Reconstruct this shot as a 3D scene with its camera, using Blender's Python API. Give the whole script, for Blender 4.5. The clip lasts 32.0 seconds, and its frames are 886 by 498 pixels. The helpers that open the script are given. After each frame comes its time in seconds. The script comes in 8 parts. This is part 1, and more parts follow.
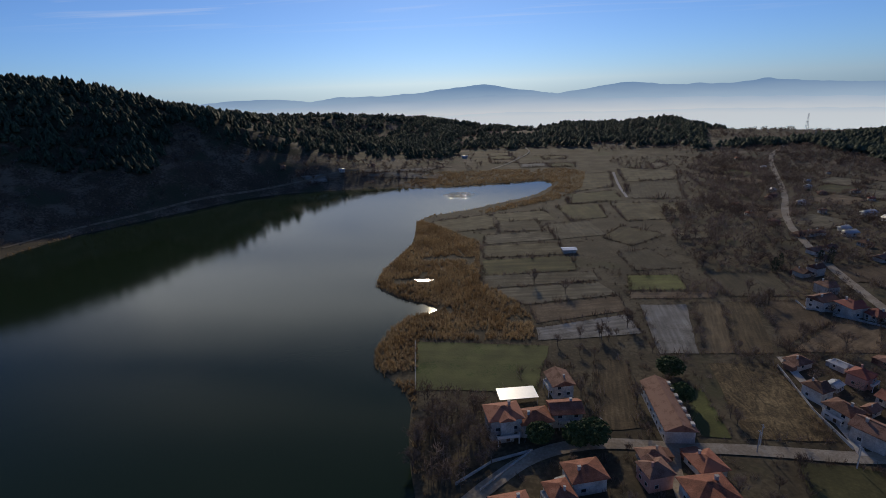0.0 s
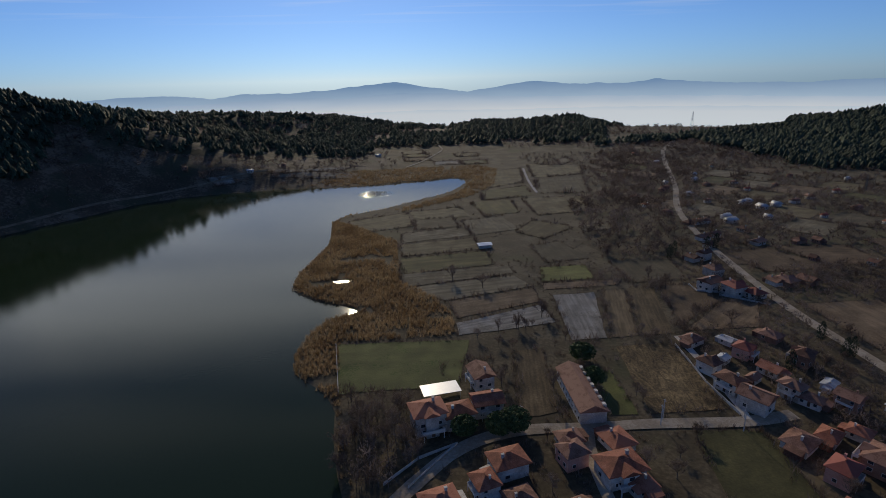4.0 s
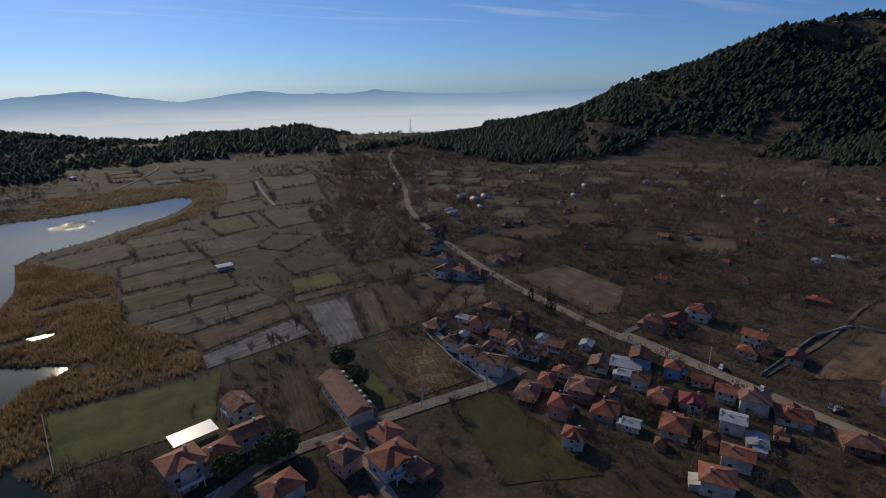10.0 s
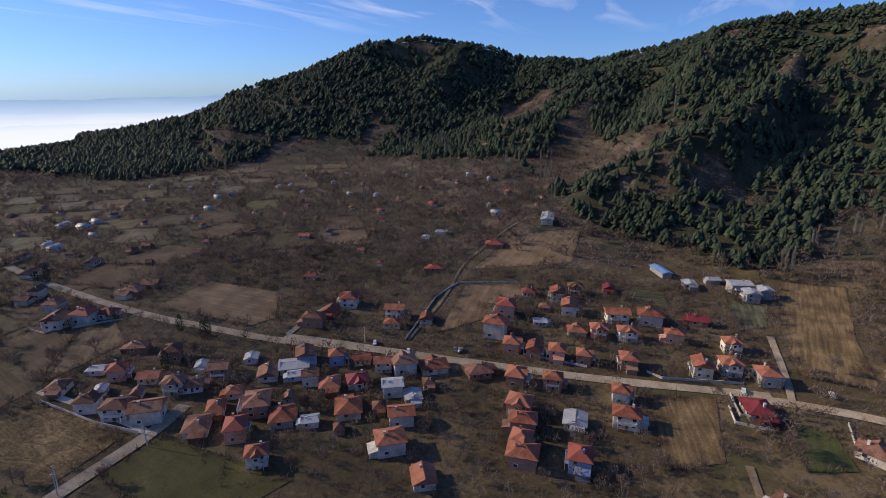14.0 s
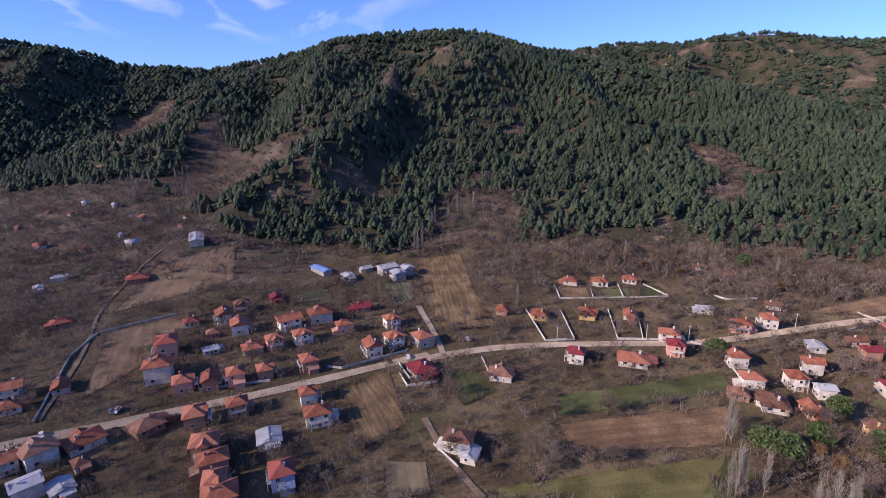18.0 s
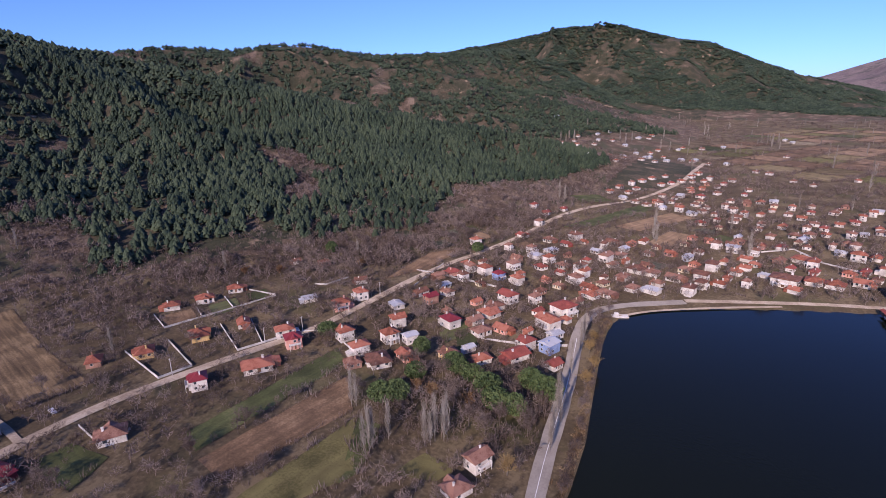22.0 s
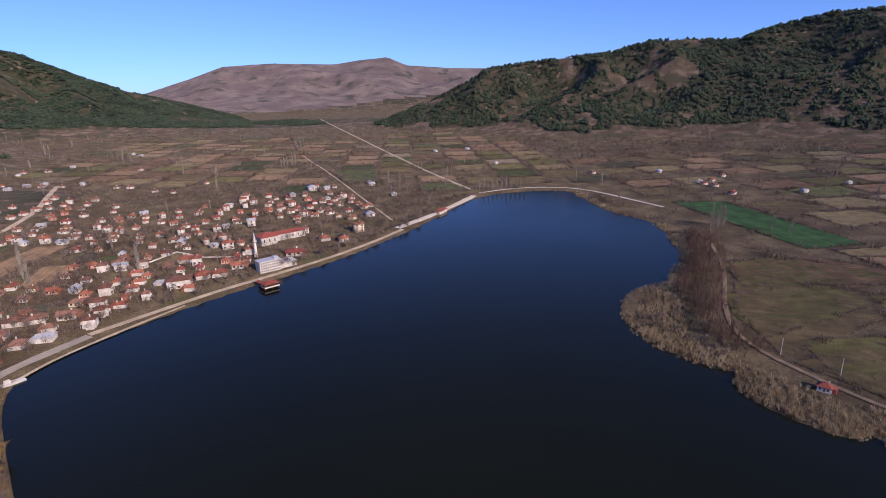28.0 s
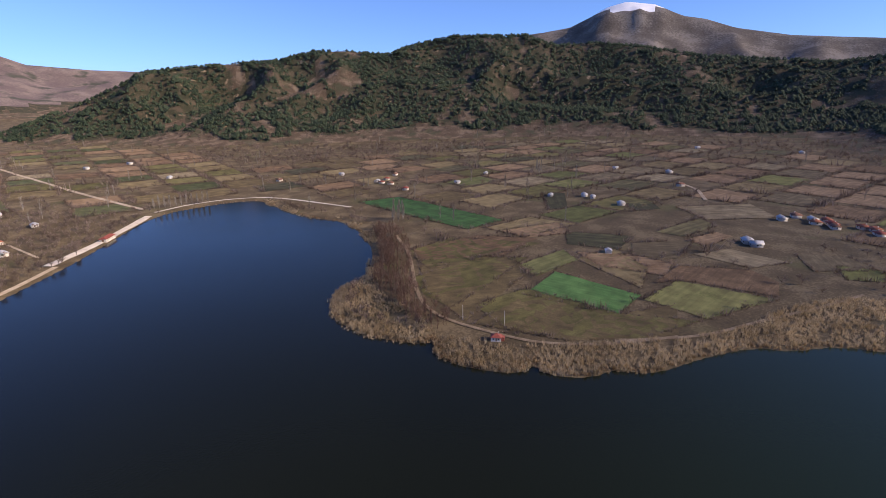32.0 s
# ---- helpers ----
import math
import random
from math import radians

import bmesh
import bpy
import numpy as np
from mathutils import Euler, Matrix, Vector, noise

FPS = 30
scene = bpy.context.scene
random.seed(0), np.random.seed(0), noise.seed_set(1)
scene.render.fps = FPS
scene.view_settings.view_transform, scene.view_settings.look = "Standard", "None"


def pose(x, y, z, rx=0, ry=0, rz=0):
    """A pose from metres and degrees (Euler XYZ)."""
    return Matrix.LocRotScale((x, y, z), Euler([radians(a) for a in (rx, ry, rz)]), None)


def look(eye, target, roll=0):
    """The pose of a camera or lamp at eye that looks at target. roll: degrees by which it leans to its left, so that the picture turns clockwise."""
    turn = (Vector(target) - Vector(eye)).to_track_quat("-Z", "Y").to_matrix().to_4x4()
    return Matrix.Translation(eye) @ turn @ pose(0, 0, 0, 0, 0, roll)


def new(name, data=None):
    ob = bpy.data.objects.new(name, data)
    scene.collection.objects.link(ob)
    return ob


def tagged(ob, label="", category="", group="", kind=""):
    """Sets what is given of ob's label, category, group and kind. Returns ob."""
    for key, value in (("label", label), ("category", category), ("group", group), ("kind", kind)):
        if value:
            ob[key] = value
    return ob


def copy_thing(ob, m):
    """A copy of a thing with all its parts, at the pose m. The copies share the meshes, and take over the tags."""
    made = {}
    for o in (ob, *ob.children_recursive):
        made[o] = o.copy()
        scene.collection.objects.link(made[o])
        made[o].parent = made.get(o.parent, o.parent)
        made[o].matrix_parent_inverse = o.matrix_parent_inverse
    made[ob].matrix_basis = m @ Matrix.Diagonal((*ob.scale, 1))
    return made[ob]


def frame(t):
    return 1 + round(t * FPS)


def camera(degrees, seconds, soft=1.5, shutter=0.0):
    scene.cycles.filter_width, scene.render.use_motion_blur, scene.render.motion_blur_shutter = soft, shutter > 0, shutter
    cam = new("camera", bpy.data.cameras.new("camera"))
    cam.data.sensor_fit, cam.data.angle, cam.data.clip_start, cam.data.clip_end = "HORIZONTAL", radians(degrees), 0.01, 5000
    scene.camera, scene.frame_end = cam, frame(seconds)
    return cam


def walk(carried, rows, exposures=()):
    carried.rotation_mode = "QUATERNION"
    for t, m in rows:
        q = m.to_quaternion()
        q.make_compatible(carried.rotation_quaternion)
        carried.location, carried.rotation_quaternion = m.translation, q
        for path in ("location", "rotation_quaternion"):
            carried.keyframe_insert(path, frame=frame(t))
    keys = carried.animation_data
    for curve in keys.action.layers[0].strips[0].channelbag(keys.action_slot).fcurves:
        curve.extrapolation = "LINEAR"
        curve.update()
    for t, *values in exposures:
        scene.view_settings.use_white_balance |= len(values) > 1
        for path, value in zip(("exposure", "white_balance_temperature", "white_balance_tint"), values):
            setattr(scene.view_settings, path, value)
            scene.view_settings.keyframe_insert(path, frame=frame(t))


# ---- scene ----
cam = camera(80.02, 32.0, soft=0.55)
PATH = [
    (0.0, pose(-0.36, 0.01, 120.18, 72.51, 1.98, 7.01)),
    (0.5, pose(-0.38, -0.05, 120.30, 72.47, 1.94, 5.55)),
    (1.0, pose(-0.44, -0.13, 120.44, 72.41, 1.88, 4.42)),
    (1.5, pose(-0.52, -0.22, 120.56, 72.37, 1.73, 3.32)),
    (2.0, pose(-0.58, -0.30, 120.65, 72.25, 1.65, 2.02)),
    (2.5, pose(-0.61, -0.38, 120.72, 72.22, 1.62, 0.86)),
    (3.0, pose(-0.63, -0.48, 120.79, 72.19, 1.63, -0.19)),
    (3.5, pose(-0.65, -0.59, 120.85, 72.18, 1.52, -1.23)),
    (5.5, pose(-0.70, -0.81, 120.91, 71.06, 1.24, -4.77)),
    (6.0, pose(-0.65, -0.70, 120.88, 71.05, 1.16, -5.69)),
    (6.5, pose(-0.62, -0.59, 120.86, 70.74, 1.08, -7.47)),
    (7.0, pose(-0.60, -0.53, 120.85, 70.32, 0.97, -9.93)),
    (7.5, pose(-0.58, -0.52, 120.83, 70.33, 0.91, -12.04)),
    (8.0, pose(-0.49, -0.51, 120.76, 70.31, 0.90, -13.97)),
    (8.5, pose(-0.33, -0.45, 120.64, 70.34, 0.88, -16.55)),
    (9.0, pose(-0.11, -0.32, 120.47, 72.50, 0.84, -21.34)),
    (9.5, pose(0.10, -0.18, 120.28, 72.55, 0.76, -26.08)),
    (10.0, pose(0.25, -0.11, 120.08, 72.50, 0.80, -30.31)),
    (10.5, pose(0.30, -0.16, 119.89, 72.54, 0.67, -34.67)),
    (11.0, pose(0.28, -0.25, 119.71, 72.65, 0.56, -39.57)),
    (11.5, pose(0.27, -0.31, 119.57, 72.70, 0.43, -44.78)),
    (12.0, pose(0.27, -0.27, 119.51, 72.76, 0.37, -49.89)),
    (12.5, pose(0.21, -0.14, 119.54, 72.84, 0.20, -55.06)),
    (13.0, pose(0.09, 0.03, 119.64, 72.85, 0.04, -60.25)),
    (13.5, pose(-0.04, 0.13, 119.75, 72.88, -0.11, -64.84)),
    (14.0, pose(-0.12, 0.13, 119.83, 73.01, -0.16, -68.83)),
    (14.5, pose(-0.15, 0.07, 119.89, 73.12, -0.04, -72.72)),
    (16.5, pose(0.20, -0.94, 119.33, 73.65, 0.39, -90.10)),
    (17.0, pose(0.16, -0.92, 119.31, 73.74, 0.56, -95.30)),
    (17.5, pose(0.04, -0.81, 119.30, 73.82, 0.57, -100.63)),
    (18.0, pose(-0.12, -0.64, 119.31, 73.91, 0.63, -106.19)),
    (18.5, pose(-0.26, -0.48, 119.39, 73.90, 0.62, -111.81)),
    (19.0, pose(-0.35, -0.39, 119.53, 73.88, 0.78, -116.79)),
    (19.5, pose(-0.40, -0.37, 119.67, 73.88, 0.89, -121.14)),
    (20.0, pose(-0.44, -0.36, 119.79, 73.88, 1.01, -125.42)),
    (20.5, pose(-0.47, -0.29, 119.89, 73.87, 1.05, -130.34)),
    (21.0, pose(-0.51, -0.13, 119.98, 73.82, 1.11, -136.25)),
    (21.5, pose(-0.54, 0.09, 120.07, 73.78, 1.15, -142.77)),
    (22.0, pose(-0.60, 0.30, 120.14, 73.79, 1.19, -149.69)),
    (22.5, pose(-0.67, 0.44, 120.22, 73.75, 1.23, -157.04)),
    (23.0, pose(-0.71, 0.49, 120.35, 73.67, 1.35, -165.18)),
    (23.5, pose(-0.66, 0.47, 120.44, 73.60, 1.35, -173.45)),
    (24.0, pose(-0.52, 0.42, 120.40, 73.61, 1.24, 178.77)),
    (24.5, pose(-0.34, 0.30, 120.20, 73.69, 1.28, 172.75)),
    (25.0, pose(-0.20, 0.12, 119.92, 73.77, 1.35, 168.48)),
    (25.5, pose(-0.12, -0.06, 119.66, 73.82, 1.45, 164.64)),
    (27.5, pose(0.63, 1.07, 119.23, 73.85, 1.48, 151.29)),
    (28.0, pose(0.75, 1.13, 119.25, 73.83, 1.44, 147.63)),
    (28.5, pose(0.90, 1.18, 119.31, 73.80, 1.45, 143.86)),
    (29.0, pose(1.07, 1.28, 119.42, 73.80, 1.41, 139.90)),
    (29.5, pose(1.23, 1.40, 119.57, 73.81, 1.43, 135.95)),
    (30.0, pose(1.39, 1.45, 119.67, 73.78, 1.41, 131.76)),
    (30.5, pose(1.54, 1.27, 119.62, 73.76, 1.40, 127.35)),
    (31.0, pose(1.66, 0.90, 119.43, 73.83, 1.39, 122.91)),
    (31.5, pose(1.78, 0.50, 119.19, 73.87, 1.11, 118.34)),
    (32.0, pose(1.88, 0.21, 118.99, 73.86, 1.05, 114.47)),
]
EXPOSURES = [(0.0, -0.87, 6950, 11), (9.0, -0.93, 7000, 10), (12.0, -0.55, 7100, 13), (14.5, -0.06, 6900, 18), (16.5, 0.17, 6550, 25), (18.0, 0.27, 6350, 33), (21.0, 0.14, 6000, 38), (25.0, -0.03, 6100, 35), (28.0, -0.04, 6350, 31), (32.0, 0.32, 7050, 25)]
walk(cam, PATH, EXPOSURES)

# ---------------------------------------------------------------- daylight: low winter sun in the south, thin cirrus
SUN_TURN, SUN_HEIGHT = 8.0, 25.0
a, e = radians(SUN_TURN), radians(SUN_HEIGHT)
SUN_FROM = Vector((-math.sin(a) * math.cos(e), math.cos(a) * math.cos(e), math.sin(e)))
sun_data = bpy.data.lights.new("sun", "SUN")
sun_data.energy, sun_data.angle, sun_data.color = 4.2, radians(0.55), (1.0, 0.87, 0.64)
sun = new("sun", sun_data)
sun.matrix_world = look(SUN_FROM * 500, (0, 0, 0))

world = bpy.data.worlds.new("sky")
scene.world = world
world.use_nodes = True
wn, wl = world.node_tree.nodes, world.node_tree.links
wn.clear()
w_out, w_bg, w_sky = wn.new("ShaderNodeOutputWorld"), wn.new("ShaderNodeBackground"), wn.new("ShaderNodeTexSky")
w_sky.sky_type, w_sky.sun_disc = "NISHITA", False
w_sky.sun_elevation, w_sky.sun_rotation = radians(SUN_HEIGHT), radians(-SUN_TURN)
w_sky.altitude, w_sky.air_density, w_sky.dust_density, w_sky.ozone_density = 1100, 1.0, 0.4, 5.0
w_bg.inputs["Strength"].default_value = 0.12
# thin streaks of high cloud, laid on a plane far above
w_co, w_sep = wn.new("ShaderNodeTexCoord"), wn.new("ShaderNodeSeparateXYZ")
w_up = wn.new("ShaderNodeMath"); w_up.operation = "MAXIMUM"; w_up.inputs[1].default_value = 0.03
w_dx = wn.new("ShaderNodeMath"); w_dx.operation = "DIVIDE"
w_dy = wn.new("ShaderNodeMath"); w_dy.operation = "DIVIDE"
w_com, w_map = wn.new("ShaderNodeCombineXYZ"), wn.new("ShaderNodeMapping")
w_map.inputs["Rotation"].default_value = (0, 0, radians(24))
w_map.inputs["Scale"].default_value = (0.34, 1.5, 1)
w_map.inputs["Location"].default_value = (0.85, 0.55, 0)
w_n1, w_ramp = wn.new("ShaderNodeTexNoise"), wn.new("ShaderNodeValToRGB")
w_n1.inputs["Scale"].default_value, w_n1.inputs["Detail"].default_value, w_n1.inputs["Distortion"].default_value = 0.9, 7.0, 0.55
w_ramp.color_ramp.elements[0].position, w_ramp.color_ramp.elements[1].position = 0.52, 0.80
w_mix = wn.new("ShaderNodeMix"); w_mix.data_type = "RGBA"
# the thin cloud glows where it lies close to the sun
w_glow = wn.new("ShaderNodeMapRange")
w_glow.inputs["From Max"].default_value = 0.24
w_white = wn.new("ShaderNodeMix"); w_white.data_type = "RGBA"
w_white.inputs["A"].default_value, w_white.inputs["B"].default_value = (11.5, 11.6, 11.8, 1), (20.0, 22.3, 25.5, 1)
wl.new(w_glow.outputs[0], w_white.inputs["Factor"]); wl.new(w_white.outputs["Result"], w_mix.inputs["B"])
wl.new(w_co.outputs["Generated"], w_sep.inputs[0])
wl.new(w_sep.outputs["Z"], w_up.inputs[0])
wl.new(w_sep.outputs["X"], w_dx.inputs[0]); wl.new(w_up.outputs[0], w_dx.inputs[1])
wl.new(w_sep.outputs["Y"], w_dy.inputs[0]); wl.new(w_up.outputs[0], w_dy.inputs[1])
wl.new(w_dx.outputs[0], w_com.inputs[0]); wl.new(w_dy.outputs[0], w_com.inputs[1])
wl.new(w_com.outputs[0], w_map.inputs[0]); wl.new(w_map.outputs[0], w_n1.inputs["Vector"])
# the veil thickens high in the south, where the lake mirrors it
w_b1, w_b2, w_badd = wn.new("ShaderNodeMapRange"), wn.new("ShaderNodeMapRange"), wn.new("ShaderNodeMath")
w_b1.inputs["From Min"].default_value, w_b1.inputs["From Max"].default_value, w_b1.inputs["To Max"].default_value = 5.4, 4.2, 0.24
w_b2.inputs["From Min"].default_value, w_b2.inputs["From Max"].default_value = 0.9, 2.3
w_bm = wn.new("ShaderNodeMath"); w_bm.operation = "MULTIPLY"
w_badd.operation = "ADD"
wl.new(w_dy.outputs[0], w_b1.inputs[0]); wl.new(w_dy.outputs[0], w_b2.inputs[0])
w_west, w_bw = wn.new("ShaderNodeMapRange"), wn.new("ShaderNodeMath")
w_west.inputs["From Min"].default_value, w_west.inputs["From Max"].default_value = 2.4, 0.9
w_bw.operation = "MULTIPLY"
wl.new(w_dx.outputs[0], w_west.inputs[0])
wl.new(w_b1.outputs[0], w_bw.inputs[0]); wl.new(w_west.outputs[0], w_bw.inputs[1])
wl.new(w_bw.outputs[0], w_bm.inputs[0]); wl.new(w_b2.outputs[0], w_bm.inputs[1])
wl.new(w_bm.outputs[0], w_glow.inputs[0])
wl.new(w_n1.outputs["Fac"], w_badd.inputs[0]); wl.new(w_bm.outputs[0], w_badd.inputs[1])
wl.new(w_badd.outputs[0], w_ramp.inputs[0])
w_half, w_thick = wn.new("ShaderNodeMath"), wn.new("ShaderNodeMath")
w_half.operation, w_thick.operation = "MULTIPLY", "MULTIPLY_ADD"
w_thick.inputs[1].default_value, w_thick.inputs[2].default_value = 2.6, 0.42
wl.new(w_bm.outputs[0], w_thick.inputs[0]); wl.new(w_thick.outputs[0], w_half.inputs[1])
wl.new(w_ramp.outputs[0], w_half.inputs[0])
w_low, w_fade = wn.new("ShaderNodeMapRange"), wn.new("ShaderNodeMath")
w_low.inputs["From Min"].default_value, w_low.inputs["From Max"].default_value = 0.085, 0.13
w_fade.operation = "MULTIPLY"
wl.new(w_sep.outputs["Z"], w_low.inputs[0])
wl.new(w_half.outputs[0], w_fade.inputs[0]); wl.new(w_low.outputs[0], w_fade.inputs[1])
w_south, w_only = wn.new("ShaderNodeMapRange"), wn.new("ShaderNodeMath")
w_south.inputs["From Min"].default_value, w_south.inputs["From Max"].default_value = 0.15, 0.45
w_only.operation = "MULTIPLY"
w_lean = wn.new("ShaderNodeMath"); w_lean.operation = "MULTIPLY_ADD"; w_lean.inputs[1].default_value = 0.5
wl.new(w_sep.outputs["X"], w_lean.inputs[0]); wl.new(w_sep.outputs["Y"], w_lean.inputs[2]); wl.new(w_lean.outputs[0], w_south.inputs[0])
wl.new(w_fade.outputs[0], w_only.inputs[0]); wl.new(w_south.outputs[0], w_only.inputs[1])
wl.new(w_only.outputs[0], w_mix.inputs["Factor"])
w_tint = wn.new("ShaderNodeMix"); w_tint.data_type, w_tint.blend_type = "RGBA", "MULTIPLY"
w_tint.inputs["Factor"].default_value, w_tint.inputs["B"].default_value = 1.0, (0.72, 0.92, 1.25, 1)
w_hz, w_hc = wn.new("ShaderNodeMapRange"), wn.new("ShaderNodeMix")
w_hz.inputs["From Min"].default_value, w_hz.inputs["From Max"].default_value = 0.02, 0.22
w_hc.data_type = "RGBA"
w_hc.inputs["A"].default_value, w_hc.inputs["B"].default_value = (0.555, 0.85, 1.42, 1), (0.72, 0.92, 1.25, 1)
wl.new(w_sep.outputs["Z"], w_hz.inputs[0]); wl.new(w_hz.outputs[0], w_hc.inputs["Factor"]); wl.new(w_hc.outputs["Result"], w_tint.inputs["B"])
wl.new(w_sky.outputs[0], w_tint.inputs["A"])
wl.new(w_tint.outputs["Result"], w_mix.inputs["A"])
wl.new(w_mix.outputs["Result"], w_bg.inputs["Color"])
wl.new(w_bg.outputs[0], w_out.inputs["Surface"])

# ---------------------------------------------------------------- materials
def material(name, colors, scale=1.0, rough=0.9, fine=12.0, bump=0.0, island=0.0, per_object=0.0, spec=0.3, metal=0.0, stretch=(1, 1, 1), spots=None):
    """Two or more colours mixed by a coarse and a fine noise in metres; island and per_object vary single pieces."""
    m = bpy.data.materials.new(name)
    m.use_nodes = True
    n, l = m.node_tree.nodes, m.node_tree.links
    b = n["Principled BSDF"]
    b.inputs["Roughness"].default_value, b.inputs["Metallic"].default_value = rough, metal
    b.inputs["Specular IOR Level"].default_value = spec
    b.inputs["Diffuse Roughness"].default_value = 0.65 if rough > 0.88 else 0.3
    geo, mp = n.new("ShaderNodeNewGeometry"), n.new("ShaderNodeMapping")
    mp.inputs["Scale"].default_value = stretch
    l.new(geo.outputs["Position"], mp.inputs[0])
    big, small = n.new("ShaderNodeTexNoise"), n.new("ShaderNodeTexNoise")
    big.inputs["Scale"].default_value, big.inputs["Detail"].default_value = 1.0 / scale, 5.0
    small.inputs["Scale"].default_value, small.inputs["Detail"].default_value = fine / scale, 4.0
    l.new(mp.outputs[0], big.inputs["Vector"]); l.new(mp.outputs[0], small.inputs["Vector"])
    add = n.new("ShaderNodeMath"); add.operation = "MULTIPLY_ADD"
    l.new(small.outputs["Fac"], add.inputs[0]); add.inputs[1].default_value = 0.7
    l.new(big.outputs["Fac"], add.inputs[2])
    last = add.outputs[0]
    for amount, source in ((island, geo.outputs["Random Per Island"]), (per_object, None)):
        if amount:
            if source is None:
                source = n.new("ShaderNodeObjectInfo").outputs["Random"]
            ma = n.new("ShaderNodeMath"); ma.operation = "MULTIPLY_ADD"
            l.new(source, ma.inputs[0]); ma.inputs[1].default_value = amount
            l.new(last, ma.inputs[2])
            off = n.new("ShaderNodeMath"); off.operation = "SUBTRACT"
            l.new(ma.outputs[0], off.inputs[0]); off.inputs[1].default_value = amount / 2
            last = off.outputs[0]
    ramp = n.new("ShaderNodeValToRGB")
    els = ramp.color_ramp.elements
    while len(els) < len(colors):
        els.new(0.5)
    for i, c in enumerate(colors):
        els[i].position = 0.545 + 0.6 * i / max(len(colors) - 1, 1)
        els[i].color = (*c, 1)
    l.new(last, ramp.inputs[0])
    out = ramp.outputs[0]
    if spots:
        colour, size, low, high = spots
        sn, sr = n.new("ShaderNodeTexNoise"), n.new("ShaderNodeMapRange")
        sn.inputs["Scale"].default_value, sn.inputs["Detail"].default_value = 1.0 / size, 4.0
        l.new(geo.outputs["Position"], sn.inputs["Vector"])
        sr.inputs["From Min"].default_value, sr.inputs["From Max"].default_value = low, high
        l.new(sn.outputs["Fac"], sr.inputs[0])
        mx = n.new("ShaderNodeMix"); mx.data_type = "RGBA"
        mx.inputs["B"].default_value = (*colour, 1)
        l.new(sr.outputs[0], mx.inputs["Factor"]); l.new(out, mx.inputs["A"])
        out = mx.outputs["Result"]
    l.new(out, b.inputs["Base Color"])
    if bump:
        bp = n.new("ShaderNodeBump")
        bp.inputs["Strength"].default_value, bp.inputs["Distance"].default_value = 0.8, bump
        l.new(small.outputs["Fac"], bp.inputs["Height"]); l.new(bp.outputs[0], b.inputs["Normal"])
    return m


SOIL = material("meadow_soil", [(0.048, 0.035, 0.019), (0.09, 0.067, 0.037), (0.15, 0.115, 0.066)], 22, 0.95, 14, 0.25, spots=((0.078, 0.078, 0.03), 60, 0.58, 0.74))
HILL = material("hill_soil", [(0.052, 0.037, 0.024), (0.096, 0.068, 0.045), (0.19, 0.142, 0.098)], 26, 0.95, 12, 0.6, spots=((0.062, 0.06, 0.034), 45, 0.5, 0.62))
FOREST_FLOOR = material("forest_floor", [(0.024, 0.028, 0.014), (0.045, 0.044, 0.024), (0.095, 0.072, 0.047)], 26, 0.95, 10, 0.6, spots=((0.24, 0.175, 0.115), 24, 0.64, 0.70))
HEATH = material("purple_heath", [(0.098, 0.074, 0.074), (0.14, 0.109, 0.105), (0.195, 0.155, 0.138)], 120, 0.95, 14, 1.2, spots=((0.06, 0.062, 0.05), 90, 0.55, 0.68))
ROCKY = material("grey_rock", [(0.06, 0.05, 0.044), (0.115, 0.099, 0.086), (0.2, 0.178, 0.157)], 170, 0.95, 14, 4.0)
SNOW = material("snow", [(0.75, 0.78, 0.82), (0.88, 0.9, 0.93)], 60, 0.6, 8, 1.0)
PINE = material("pine_needles", [(0.02, 0.035, 0.02), (0.035, 0.056, 0.03), (0.062, 0.086, 0.046)], 60, 0.8, 10, 0.0, island=0.45)
BARK = material("bark", [(0.09, 0.07, 0.055), (0.2, 0.165, 0.13)], 2, 0.95, 10)
TWIG = material("bare_twigs", [(0.09, 0.065, 0.052), (0.16, 0.121, 0.098), (0.26, 0.205, 0.175)], 40, 0.95, 8, island=0.35)
PALE_TWIG = material("poplar_twigs", [(0.15, 0.128, 0.105), (0.25, 0.22, 0.185), (0.34, 0.31, 0.265)], 40, 0.95, 8, island=0.3)
RUST_LEAF = material("rust_leaves", [(0.10, 0.05, 0.024), (0.19, 0.105, 0.05), (0.30, 0.2, 0.1)], 20, 0.9, 8, island=0.4)
PALE_REED = material("bleached_reed", [(0.25, 0.185, 0.105), (0.44, 0.345, 0.21), (0.58, 0.475, 0.32)], 18, 0.9, 10, island=0.5)
RED_TWIG = material("alder_twigs", [(0.085, 0.05, 0.038), (0.15, 0.092, 0.07), (0.23, 0.155, 0.12)], 20, 0.95, 8, island=0.4)
REED = material("dry_reed", [(0.16, 0.10, 0.05), (0.30, 0.20, 0.108), (0.45, 0.34, 0.2)], 18, 0.9, 10, island=0.5)
WILLOW = material("willow_twigs", [(0.2, 0.13, 0.05), (0.32, 0.225, 0.1)], 10, 0.9, 8, island=0.4)


